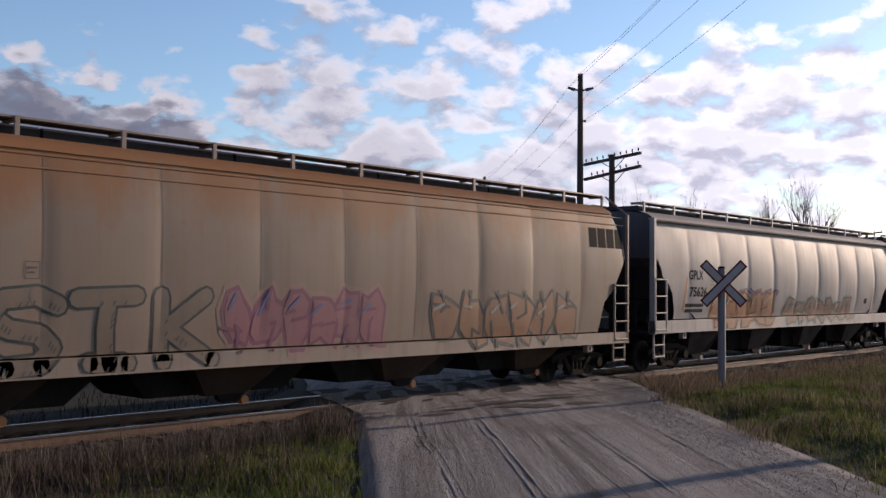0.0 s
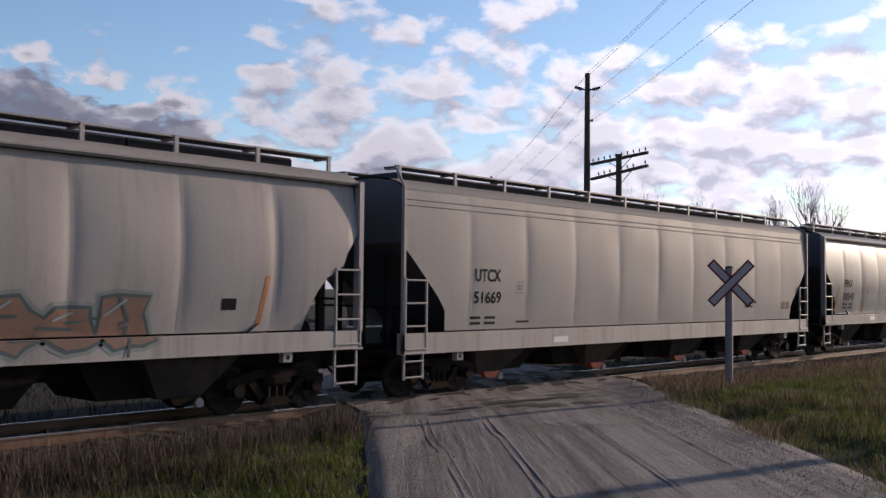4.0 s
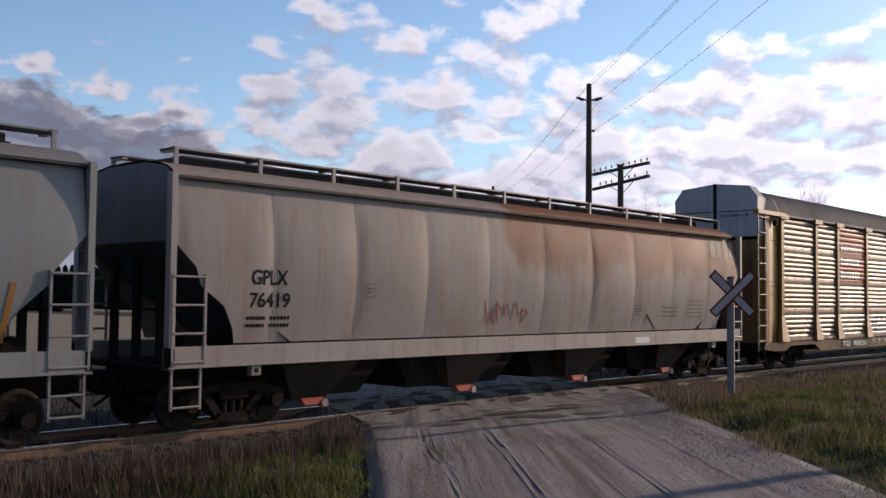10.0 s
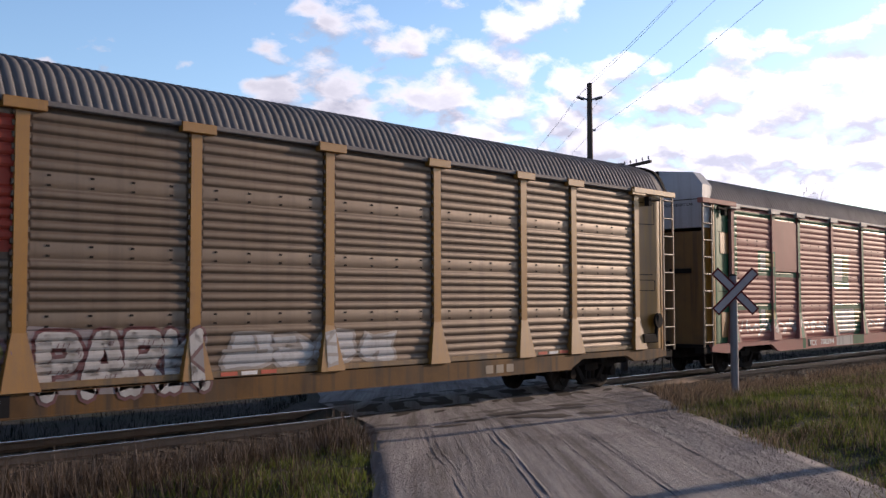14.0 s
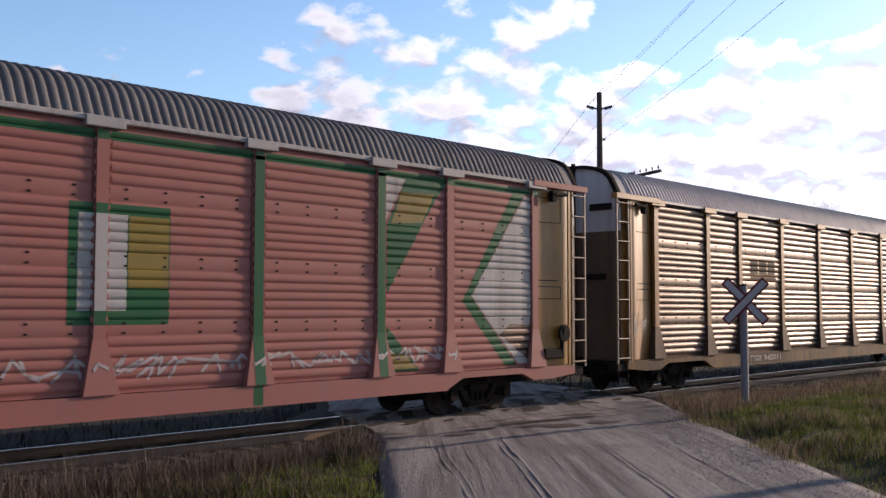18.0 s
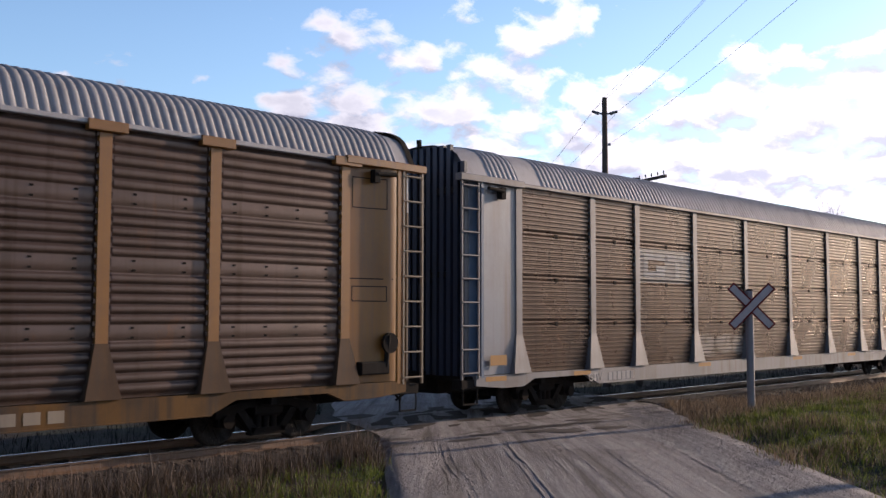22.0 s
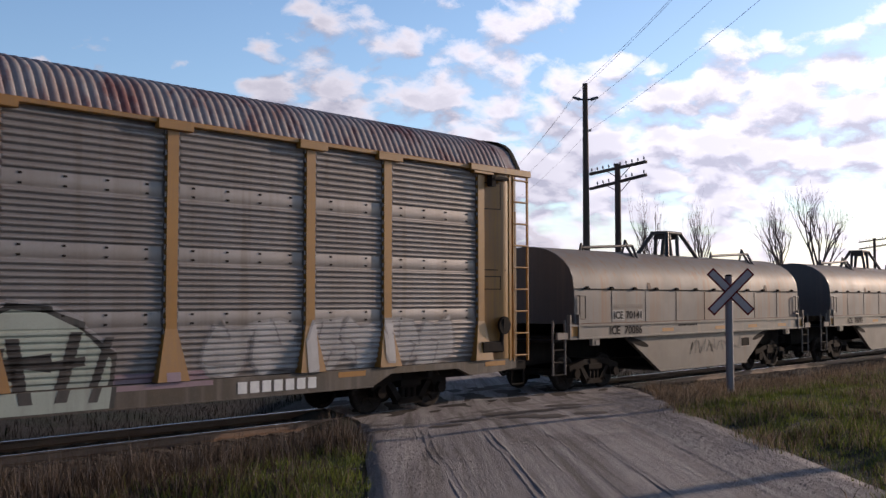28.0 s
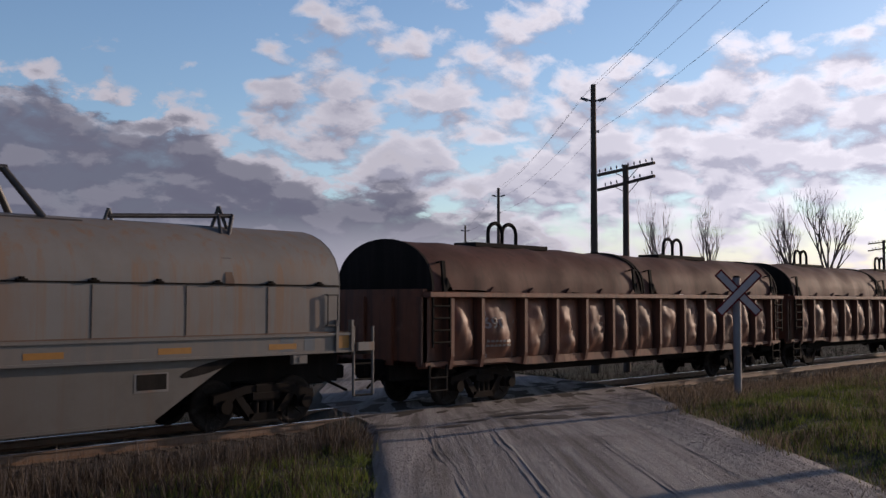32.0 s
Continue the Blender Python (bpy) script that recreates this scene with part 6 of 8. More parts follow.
    sillskin = [(5.0, L - 5.0, [0.64, 0.985], lambda x, z: -1.55), (0.5, 5.0, [0.86, 0.985], lambda x, z: -1.55), (L - 5.0, L - 0.5, [0.86, 0.985], lambda x, z: -1.55)]
    return c, skin, sillskin


# ---- coil cars ----
def coil_white(label, u0, L, number, m):
    c = car("coil_car", label, "freight car", u0)
    # underframe: side sill and the deep belly
    for s in (-1, 1):
        g = Geo()
        ya, yb = (-1.50, -1.38) if s < 0 else (1.38, 1.50)
        g.box(0.0, L, ya, yb, 1.36, 1.70, 0.015)
        g.box(0.0, L, min(s * 1.36, s * 1.54), max(s * 1.36, s * 1.54), 1.66, 1.71)
        g.box(0.0, L, min(s * 1.36, s * 1.54), max(s * 1.36, s * 1.54), 1.34, 1.38)
        part("side_sill", g, m["body"], c)
        g = Geo()
        out = [(2.75, 1.36), (4.45, 0.38), (L - 4.2, 0.38), (L - 2.6, 1.36)]
        g.prism_y(out, min(s * 1.30, s * 1.42), max(s * 1.30, s * 1.42))
        g.box(4.45, L - 4.2, min(s * 1.26, s * 1.45), max(s * 1.26, s * 1.45), 0.34, 0.39)
        part("belly_side", g, m["belly"], c)
    g = Geo()
    g.box(0.1, L - 0.1, -1.38, 1.38, 1.3, 1.4)
    g.box(-0.6, L + 0.6, -0.35, 0.35, 0.7, 1.3)
    g.box(4.45, L - 4.2, -1.3, 1.3, 0.36, 0.44)
    part("floor", g, MAT["black"], c)
    # cover: upright wall, seam with hooks, round top
    n = 14
    top = [(-1.47 * math.cos(math.pi * i / n), 2.60 + 1.09 * math.sin(math.pi * i / n) ** 0.9) for i in range(n + 1)]
    g = Geo()
    a, b = 0.35, L - 0.35
    xs = [a + (b - a) * i / 40 for i in range(41)]
    outl = [(-1.47, 1.72), (-1.47, 2.15)] + top + [(1.47, 2.15), (1.47, 1.72)]
    g.grid([(x, y + 0.006 * noise.noise((x, z * 2, u0)), z) for x in xs for y, z in outl], len(xs), len(outl))
    cover = part("cover", g, m["cover"], c, "rounded steel coil cover")
    for x0, x1 in ((a - 0.03, a), (b, b + 0.03)):
        g = Geo()
        g.prism_x(outl, x0, x1)
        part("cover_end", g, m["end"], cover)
    g = Geo()
    for s in (-1, 1):
        g.box(a - 0.02, b + 0.02, min(s * 1.46, s * 1.488), max(s * 1.46, s * 1.488), 2.575, 2.60)
    part("cover_seam", g, MAT["truck"], cover)
    hm = None
    for s in (-1, 1):
        for k in range(12):
            x = a + 0.5 + k * (b - a - 1.0) / 11
            if hm is None:
                g = Geo()
                g.box(-0.085, 0.085, -0.03, 0.03, 2.60, 2.625)
                g.box(-0.03, 0.03, -0.04, 0.04, 2.625, 2.655)
                hm = g.mesh("cover_hook", MAT["truck"])
            part("cover_hook", hm, None, cover).location = (x, s * 1.50, 0)
    g = Geo()
    for k in range(1, 8):
        x = a + k * (b - a) / 8
        g.box(x - 0.005, x + 0.005, -1.479, -1.47, 1.74, 2.55)
    tagged(part("cover_seams", g, MAT["truck"], cover), kind="stuff")
    g = Geo()
    g.box(0.02, L - 0.02, -1.512, -1.50, 1.712, 1.735)
    part("rust_seam", g, m["rust"], cover, "rusty foot of the cover")
    for x in (b - 0.32, a + 0.12):
        g = Geo()
        for dx in (0, 0.24):
            g.tube((x + dx, -1.54, 1.85), (x + dx, -1.54, 2.42), 0.016, 6)
        for z in (1.85, 2.42):
            g.tube((x, -1.54, z), (x + 0.24, -1.54, z), 0.016, 6)
            g.tube((x, -1.54, z), (x, -1.47, z), 0.014, 6)
        part("grab_iron", g, m["frame"], cover)
    for s, xo in ((1, 3.35), (-1, L - 3.2)):
        g = Geo()
        n2 = 16
        g.add([(xo + 0.55 * math.cos(2 * math.pi * k / n2), -1.423, 1.18 + 0.085 * math.sin(2 * math.pi * k / n2) - s * 0.12 * math.cos(2 * math.pi * k / n2)) for k in range(n2)], [tuple(range(n2))])
        part("sill_opening", g, MAT["black"], c, "dark oval opening in the sill")
    for x in (1.2, L - 1.3):
        g = Geo()
        g.box(x - 0.16, x + 0.16, -1.52, -1.42, 1.16, 1.345, 0.02)
        g.tube((x, -1.535, 1.25), (x, -1.50, 1.25), 0.05, 10)
        part("jacking_pad", g, m["body"], c)
    # lifting frame on the crown
    xm = L / 2 + 0.4
    g = Geo()
    for q in (-1, 1):
        for y in (-0.55, 0.55):
            g.tube((xm + q * 0.92, y, 3.60), (xm + q * 0.40, y * 0.45, 4.36), 0.062, 8)
            g.tube((xm + q * 0.20, y * 0.5, 3.64), (xm + q * 0.24, y * 0.4, 4.34), 0.06, 8)
        g.prism_x([(-0.30, 4.18), (-0.24, 4.34), (0.24, 4.34), (0.30, 4.18)], xm + q * 0.26 - 0.03, xm + q * 0.26 + 0.03)
    g.box(xm - 0.45, xm + 0.45, -0.30, 0.30, 4.33, 4.42, 0.03)
    for y in (-0.62, 0.62):
        g.box(xm - 1.5, xm + 1.5, y - 0.06, y + 0.06, 3.50, 3.60, 0.02)
    part("lifting_frame", g, m["frame"], cover)
    for x0 in (2.2, 9.5):
        g = Geo()
        x1 = x0 + 2.2
        g.tube((x0, -0.40, 3.72), (x1 + 0.2, -0.50, 3.86), 0.042, 6)
        for dx in (-0.09, 0.09):
            g.tube((x0 + dx, -0.40, 3.58), (x0, -0.40, 3.84), 0.032, 6)
            g.tube((x1 - 0.06 + dx * 1.6, -0.48 - dx, 3.52), (x1 - 0.04, -0.42, 4.02), 0.036, 6)
        g.tube((x1 - 0.52, -1.30, 3.02), (x1 + 0.20, -0.50, 3.86), 0.042, 6)
        g.tube((x1 - 0.52, -1.30, 3.02), (x1 - 0.10, -0.50, 3.84), 0.036, 6)
        g.box(x1 - 0.62, x1 - 0.42, -1.36, -1.24, 2.98, 3.05, 0.01)
        part("guide_arm", g, m["frame"], cover)
        d = Geo()
        d.grid([(x1 - 0.52 + q * (0.05 + 0.05 * f) + 0.01 * math.sin(9 * f), -1.36 - 0.118 * min(1, f * 1.6), 2.98 - 0.42 * f) for f in (0, 0.25, 0.5, 0.75, 1.0) for q in (-1, 1)], 5, 2)
        part("rust_run", d, m["rust"], cover, "rust run below the arm")
    # ends
    for s, xe in ((1, 0.0), (-1, L)):
        X = lambda d: xe + s * d
        g = Geo()
        g.box(min(X(-0.6), X(0.2)), max(X(-0.6), X(0.2)), -1.4, 1.4, 1.28, 1.34)
        for y in (-1.45, 1.45):
            for z in (0.5, 0.8, 1.1):
                g.tube((X(-0.55), y, z), (X(-0.05), y, z), 0.022, 6)
        part("end_platform", g, MAT["black"], c)
        for y in (-1.45, 1.45):
            for d in (-0.55, -0.05):
                g = Geo()
                g.tube((X(d), y, 0.5), (X(d), y, 1.82), 0.028, 8)
                part("step_stanchion", g, m["body"], c)
            for d in (0.06, 0.44):
                g = Geo()
                g.box(min(X(d - 0.03), X(d + 0.03)), max(X(d - 0.03), X(d + 0.03)), min(y, y * 1.07), max(y, y * 1.07), 1.34, 1.95, 0.01)
                part("corner_stake", g, m["body"], c)
        g = Geo()
        g.box(min(X(-0.5), X(-0.08)), max(X(-0.5), X(-0.08)), -1.56, -1.50, 1.36, 1.52)
        part("step_plate", g, m["cover"], c)
        g = Geo()
        xa, xb = sorted((X(0.12), X(0.45)))
        g.box(xa, xb, -1.508, -1.502, 1.42, 1.66)
        part("yellow_tape", g, MAT["yellow_paint"], c)
    side = [(0, L, [1.39, 1.655], lambda x, z: -1.50), (a, b, [1.74, 2.15, 2.56], lambda x, z: -1.47)]
    belly = [(4.6, L - 4.4, [0.4, 1.33], lambda x, z: -1.42)]
    each(c, "yellow_dash", [rect(x, x + 0.62, 1.44, 1.54) for x in (4.5, 7.6, 9.8, 12.0)], MAT["yellow_paint"], side, 0.004)
    lettering(c, "ICE", 1.87, 1.42, 0.22, MAT["black_paint"], lambda x, z: -1.505, 0.48)
    lettering(c, number, 2.57, 1.42, 0.22, MAT["black_paint"], lambda x, z: -1.505, 0.86)
    bars(c, side, 5.4, 1.58, 0.05, 12, MAT["black_paint"], 0.09)
    plate = [(0, L, [0.4, 1.33], lambda x, z: -1.42)]
    each(c, "data_panel", [rect(9.43, 10.05, 0.84, 1.15)], m["cover"], plate, 0.004)
    each(c, "data_print", [rect(9.47, 10.01, 0.88, 1.13)], MAT["black"], plate, 0.007)
    each(c, "repair_patch", [rect(L - 1.75, L - 1.45, 1.40, 1.65), rect(L - 1.2, L - 0.95, 1.40, 1.65)], m["patch"], side, 0.003)
    trucks(c, (1.75, L - 1.75))
    couplers(c, L, 0.86, 0.95)
    return c, side, belly


RIBS = [0.72, 1.71, 3.22, 4.44, 5.66, 6.84, 7.94, 9.14, 10.46, 11.62, 12.76, 13.86, 14.87, 15.98]


def coil_brown(label, u0, L, m):
    c = car("coil_car", label, "freight car", u0)

    def sheet(x, z):
        """Half-width of the crumpled side sheet, bulging out between the ribs."""
        for a, b in zip(RIBS, RIBS[1:]):
            if a <= x <= b:
                f, v = (x - a) / (b - a), min(1.0, max(0.0, (z - 0.93) / 1.44))
                w = math.sin(math.pi * f ** 0.85) ** 0.8 * math.sin(math.pi * (0.06 + 0.90 * v)) ** 0.7
                cr = noise.noise((x * 1.9 + u0, z * 1.6, 0)) * 0.07 + abs(noise.noise((x * 4.2 + u0, z * 3.4, 4))) * 0.07 + noise.noise((x * 9, z * 8, 7)) * 0.012
                return 1.305 + w * (0.20 + cr * 1.5)
        return 1.31
    for s in (-1, 1):
        g = Geo()
        g.box(0.0, L, min(s * 1.24, s * 1.30), max(s * 1.24, s * 1.30), 0.90, 2.40)
        side = part("side_wall", g, m["body"], c)
        # dented sheet between the ribs
        n = len(RIBS) - 1
        for k in range(n):
            x0, x1 = RIBS[k], RIBS[k + 1]
            pts = []
            for i in range(15):
                for j in range(17):
                    x, z = x0 + (x1 - x0) * i / 14, 0.93 + (2.37 - 0.93) * j / 16
                    pts.append((x, s * sheet(x, z), z))
            d = Geo()
            d.grid(pts, 15, 17)
            part("dented_sheet", d, m["body"], side)
        rm = None
        for k in range(n + 1):
            x = RIBS[k]
            if rm is None:
                g = Geo()
                g.prism_x([(s * 1.29, 2.40), (s * 1.58, 2.40), (s * 1.58, 1.15), (s * 1.52, 0.88), (s * 1.29, 0.88)], -0.05, 0.05)
                rm = g.mesh("side_rib", m["body"])
            part("side_rib", rm, None, c).location = (x, 0, 0)
        g = Geo()
        g.box(0.0, L, min(s * 1.36, s * 1.62), max(s * 1.36, s * 1.62), 2.38, 2.50, 0.02)
        part("top_chord", g, m["body"], c)
        g = Geo()
        g.prism_y([(0, 0.95), (2.6, 0.95), (3.4, 0.86), (L - 3.4, 0.86), (L - 2.6, 0.95), (L, 0.95), (L, 1.04), (0, 1.04)], min(s * 1.38, s * 1.48), max(s * 1.38, s * 1.48))
        part("side_sill", g, m["body"], c)
    g = Geo()
    g.box(0, L, -1.36, 1.36, 0.95, 1.05)
    g.box(0, L, -0.4, 0.4, 0.6, 0.95)
    part("floor", g, MAT["black"], c)
    for x0, x1 in ((0.0, 0.12), (L - 0.12, L)):
        g = Geo()
        g.box(x0, x1, -1.4, 1.4, 0.95, 2.56)
        for k in range(4):
            g.box(x0 - 0.06, x1 + 0.06, -1.4 + k * 0.87, -1.25 + k * 0.87, 0.95, 2.4)
        part("end_wall", g, m["body"], c)
    nc = 2
    w = (L - 0.3) / nc
    for k in range(nc):
        x0, x1 = 0.15 + k * w + 0.06, 0.15 + (k + 1) * w - 0.06
        n = 20
        outl = [(-1.46 * math.cos(math.pi * i / n), 2.52 + 1.12 * math.sin(math.pi * i / n) ** 0.85) for i in range(n + 1)]
        g = Geo()
        xs = [x0 + (x1 - x0) * i / 40 for i in range(41)]
        g.grid([(x, y * (1 + 0.03 * noise.noise((x * 1.4, y * 2, u0))), z + 0.07 * noise.noise((x * 0.9, y * 1.5, 3 + u0)) - 0.05 * abs(noise.noise((x * 1.9 + z, y * 2.2, 5 + u0)))) for x in xs for y, z in outl], len(xs), len(outl))
        cover = part("cover", g, m["cover"], c, "dented rust-brown coil cover")
        # both ends in plain black, unlike the brown cover
        for xa, xb in ((x0 - 0.03, x0 + 0.03), (x1 - 0.03, x1 + 0.03)):
            g = Geo()
            g.prism_x([(y * 1.02, z + 0.02) for y, z in outl], xa, xb)
            part("cover_end", g, MAT["black"], cover, "black end of the cover")
        g = Geo()
        for j in range(6):
            xx = x0 + 0.5 + j * (x1 - x0 - 1.0) / 5
            g.prism_y([(xx - 0.12, 2.51), (xx + 0.12, 2.51), (xx, 2.62)], -1.52, -1.44)
        tagged(part("cover_lugs", g, m["cover"], cover), kind="stuff")
        g = Geo()
        xm = (x0 + x1) / 2
        g.box(xm - 1.4, xm + 1.4, -0.35, 0.35, 3.58, 3.70, 0.02)
        for dx in (-0.27, 0.27):
            arc = [(xm + dx + 0.27 * math.cos(a), 0, 3.98 + 0.24 * math.sin(a)) for a in [math.pi * k / 8 for k in range(9)]]
            arc = [(arc[0][0], 0, 3.66)] + arc + [(arc[-1][0], 0, 3.66)]
            for pa, pb in zip(arc, arc[1:]):
                g.tube(pa, pb, 0.05, 6)
        part("lifting_hoop", g, MAT["black"], cover)
        for xx in (x0 + 0.35, x1 - 0.35):
            g = Geo()
            g.prism_x([(-1.53, 2.46), (-1.47, 2.46), (-1.40, 3.16), (-1.45, 3.16)], xx - 0.05, xx + 0.05)
            g.prism_x([(-1.45, 3.16), (-1.40, 3.16), (-1.18, 3.12), (-1.20, 3.08)], xx - 0.03, xx + 0.03)
            g.prism_y([(xx + 0.05, 2.5), (xx + 0.25, 2.5), (xx + 0.05, 2.8)], -1.52, -1.47)
            part("guide_strap", g, MAT["black"], cover)
    for s, xe in ((1, 0.0), (-1, L)):
        X = lambda d: xe + s * d
        xa, xb = sorted((X(0.1), X(0.62)))
        ladder(c, "side_ladder", MAT["truck"], xa, xb, -1.60, 1.35, rungs(1.45, 2.2, 4), 2.38)
        ladder(c, "stirrup_step", MAT["black"], xa, xb, -1.5, 0.42, (0.45, 0.72), 0.98)
    trucks(c, (2.3, L - 2.3))
    couplers(c, L, 0.86, 0.5)
    side = [(RIBS[k] + 0.07, RIBS[k + 1] - 0.07, [0.95 + 0.0888 * q for q in range(17)], lambda x, z: -sheet(x, z)) for k in range(len(RIBS) - 1)]
    return c, side


# ---- the train, car by car ----
def body_set(col, worn, end=(0.16, 0.17, 0.20), rough=0.62, **k):
    k.setdefault("shine", 0.32)
    b = paint("hopper_paint", col, worn, rough, **k)
    # car ends: shade is put into the colour, far darker than the sides
    return b, paint("sill_paint", tuple(min(1, v * 1.04) for v in col), worn, rough, 0.4, blotch=0.6), paint("shaded_end_paint", end, tuple(v * 0.7 for v in end), 0.55, 0.4), paint("post_paint", tuple(min(1, v * 1.02) for v in col), worn, 0.5, 0.3)


def stencil_frame(c, skin, x0, x1, z0, z1, mat=None):
    d = 0.013
    drape(c, "stencil_frame", [rect(x0, x1, z0, z0 + d), rect(x0, x1, z1 - d, z1), rect(x0, x0 + d, z0 + d, z1 - d), rect(x1 - d, x1, z0 + d, z1 - d), rect(x0 + 0.05, x1 - 0.05, (z0 + z1) / 2 + 0.02, (z0 + z1) / 2 + 0.05), rect(x0 + 0.05, x1 - 0.08, (z0 + z1) / 2 - 0.05, (z0 + z1) / 2 - 0.02)], mat or MAT["faint_print"], skin, 0.005, "small square stencil", "stuff")


BK, WH, OR = MAT["black_paint"], MAT["white_paint"], MAT["orange_paint"]

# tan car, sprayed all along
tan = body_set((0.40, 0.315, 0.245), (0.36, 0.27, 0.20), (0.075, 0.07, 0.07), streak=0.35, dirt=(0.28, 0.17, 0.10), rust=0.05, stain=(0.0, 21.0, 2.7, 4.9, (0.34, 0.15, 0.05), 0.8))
c, skin, fy, ss = hopper("covered_hopper_car", "tan rust-streaked covered hopper car with faded graffiti", 2.95, 20.3, (0.46, 0.33, 0.24), mats=tan, sill=(0.95, 1.26), curve=0.11, rail=False, tuck=(0.0, 0.6), post=0.06, cut=((0.10, 3.2), (0.7, 2.35), (1.18, 1.95), (1.25, 1.26)), beads=(4.04, 4.24), seam=0.6, gate=MAT["orange_paint"])
stencil_frame(c, skin, 3.87, 4.11, 2.41, 2.67)
throw_up(c, skin + ss, "STK", 3.2, 7.25, 0.98, 2.30, 0.27, (0.33, 0.25, 0.18), (0.07, 0.085, 0.08))
graffiti(c, skin + ss, 8, 7.35, 11.2, 1.22, 2.25, 6, (0.45, 0.20, 0.22), (0.34, 0.13, 0.20), (0.20, 0.22, 0.42), 0.2, (0.48, 0.30, 0.24))
graffiti(c, skin + ss, 12, 12.6, 17.9, 1.05, 2.26, 6, (0.46, 0.24, 0.13), (0.10, 0.11, 0.11), (0.52, 0.50, 0.44), 0.24)
bars(c, skin, 18.5, 3.42, 0.50, 4, BK, 0.40, 0.16, name="faded_logo")

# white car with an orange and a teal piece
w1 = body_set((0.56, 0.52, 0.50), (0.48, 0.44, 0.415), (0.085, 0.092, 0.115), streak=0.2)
c, skin, fy, ss = hopper("covered_hopper_car", "white covered hopper car with orange and teal graffiti", 24.58, 19.6, (0.6, 0.555, 0.53), mats=w1, gate=WH, bulge=0.05,
                         cut=((0.10, 3.35), (0.42, 2.95), (0.46, 2.75), (0.95, 2.45), (1.2, 2.1), (1.33, 1.75), (1.38, 1.52)))
stencil_frame(c, skin, 3.36, 3.60, 2.52, 2.78)
lettering(c, "GPLX", 2.05, 2.66, 0.28, BK, fy, 0.80)
lettering(c, "75626", 2.13, 2.16, 0.29, BK, fy, 1.02)
bars(c, skin, 1.95, 1.86, 0.10, 9, BK, 0.12)
bars(c, skin, 1.95, 1.70, 0.10, 9, BK, 0.12)
each(c, "orange_stripe", [stroke([(1.83, 1.74), (1.94, 2.74)], 0.09)[0], stroke([(17.2, 1.62), (17.35, 2.5)], 0.09)[0]], OR, skin)
graffiti(c, skin + ss, 21, 3.5, 7.9, 1.20, 2.30, 5, (0.52, 0.24, 0.11), (0.17, 0.055, 0.04), (0.66, 0.62, 0.50), 0.16, (0.55, 0.30, 0.14), 0.05)
scrawl(c, skin, 22, 3.6, 8.2, 2.15, 2.45, 5, (0.16, 0.10, 0.24), 0.07)
graffiti(c, skin + ss, 33, 8.8, 15.0, 1.22, 2.10, 7, (0.40, 0.24, 0.17), (0.10, 0.17, 0.18), (0.42, 0.56, 0.56), 0.14, (0.38, 0.44, 0.42), 0.045)
each(c, "data_panel", [rect(16.4, 16.7, 1.9, 2.1)], BK, skin)

# plain white car
w2 = body_set((0.50, 0.475, 0.45), (0.45, 0.42, 0.395), (0.10, 0.11, 0.14), streak=0.07, blotch=0.25)
c, skin, fy, ss = hopper("covered_hopper_car", "clean cream-white covered hopper car with black lettering", 45.3, 20.08, (0.6, 0.55, 0.51), mats=w2, gate=MAT["red_paint"], curve=0.08, beads=(4.13, 4.01), bulge=0.035, seam=0.97, sill=(0.97, 1.42), eave=4.33, rail=False, post=0.06,
                         cut=((0.10, 3.1), (1.20, 2.0), (1.30, 1.85), (1.34, 1.42)))
stencil_frame(c, skin, 3.72, 3.96, 2.22, 2.48)
lettering(c, "UTCX", 2.25, 2.47, 0.28, BK, fy, 0.87)
lettering(c, "51669", 2.23, 1.99, 0.27, BK, fy, 0.92)
for z in (1.53, 1.65):
    bars(c, skin, 2.14, z, 0.06, 5, BK, 0.07)
    bars(c, skin, 2.62, z, 0.06, 5, BK, 0.075)
bars(c, skin, 3.75, 1.55, 0.045, 8, BK, 0.06)
each(c, "data_panel", [rect(18.0, 18.3, 1.75, 2.0), rect(18.35, 18.65, 1.75, 2.0)], paint("stencil_brown", (0.16, 0.11, 0.08), None), skin)
bars(c, skin, 15.3, 1.95, 0.07, 7, BK, 0.12)
bars(c, skin, 15.3, 1.82, 0.07, 5, BK, 0.12)
each(c, "white_patch", [rect(5.1, 5.7, 1.06, 1.2)], WH, ss)

# grey car with patches
w3 = body_set((0.365, 0.37, 0.36), (0.32, 0.322, 0.315), (0.08, 0.095, 0.125), 0.42, shine=0.5, streak=0.22, blotch=0.3)
c, skin, fy, ss = hopper("covered_hopper_car", "grey covered hopper car with lighter repaint patches", 66.9, 20.2, (0.46, 0.46, 0.44), mats=w3, gate=WH, bulge=0.05, panels=11,
                         cut=((0.10, 3.25), (0.62, 2.68), (0.66, 2.5), (1.1, 2.1), (1.33, 1.75), (1.38, 1.52)))
stencil_frame(c, skin, 4.25, 4.47, 2.3, 2.57)
lettering(c, "FINX", 2.0, 2.53, 0.28, BK, fy, 0.74)
lettering(c, "10543", 1.96, 2.05, 0.28, BK, fy, 0.99)
for z in (1.86, 1.73):
    bars(c, skin, 1.95, z, 0.06, 6, BK, 0.07)
    bars(c, skin, 2.5, z, 0.06, 5, BK, 0.08)
each(c, "yellow_stripe", [stroke([(x, 1.62), (x + 0.06, 2.1)], 0.09)[0] for x in (3.98, 6.8, 9.7, 13.1, 16.35)] + [stroke([(1.24, 1.62), (1.40, 2.58)], 0.09)[0], stroke([(18.85, 1.62), (18.98, 2.5)], 0.09)[0]], MAT["yellow_paint"], skin, 0.008)
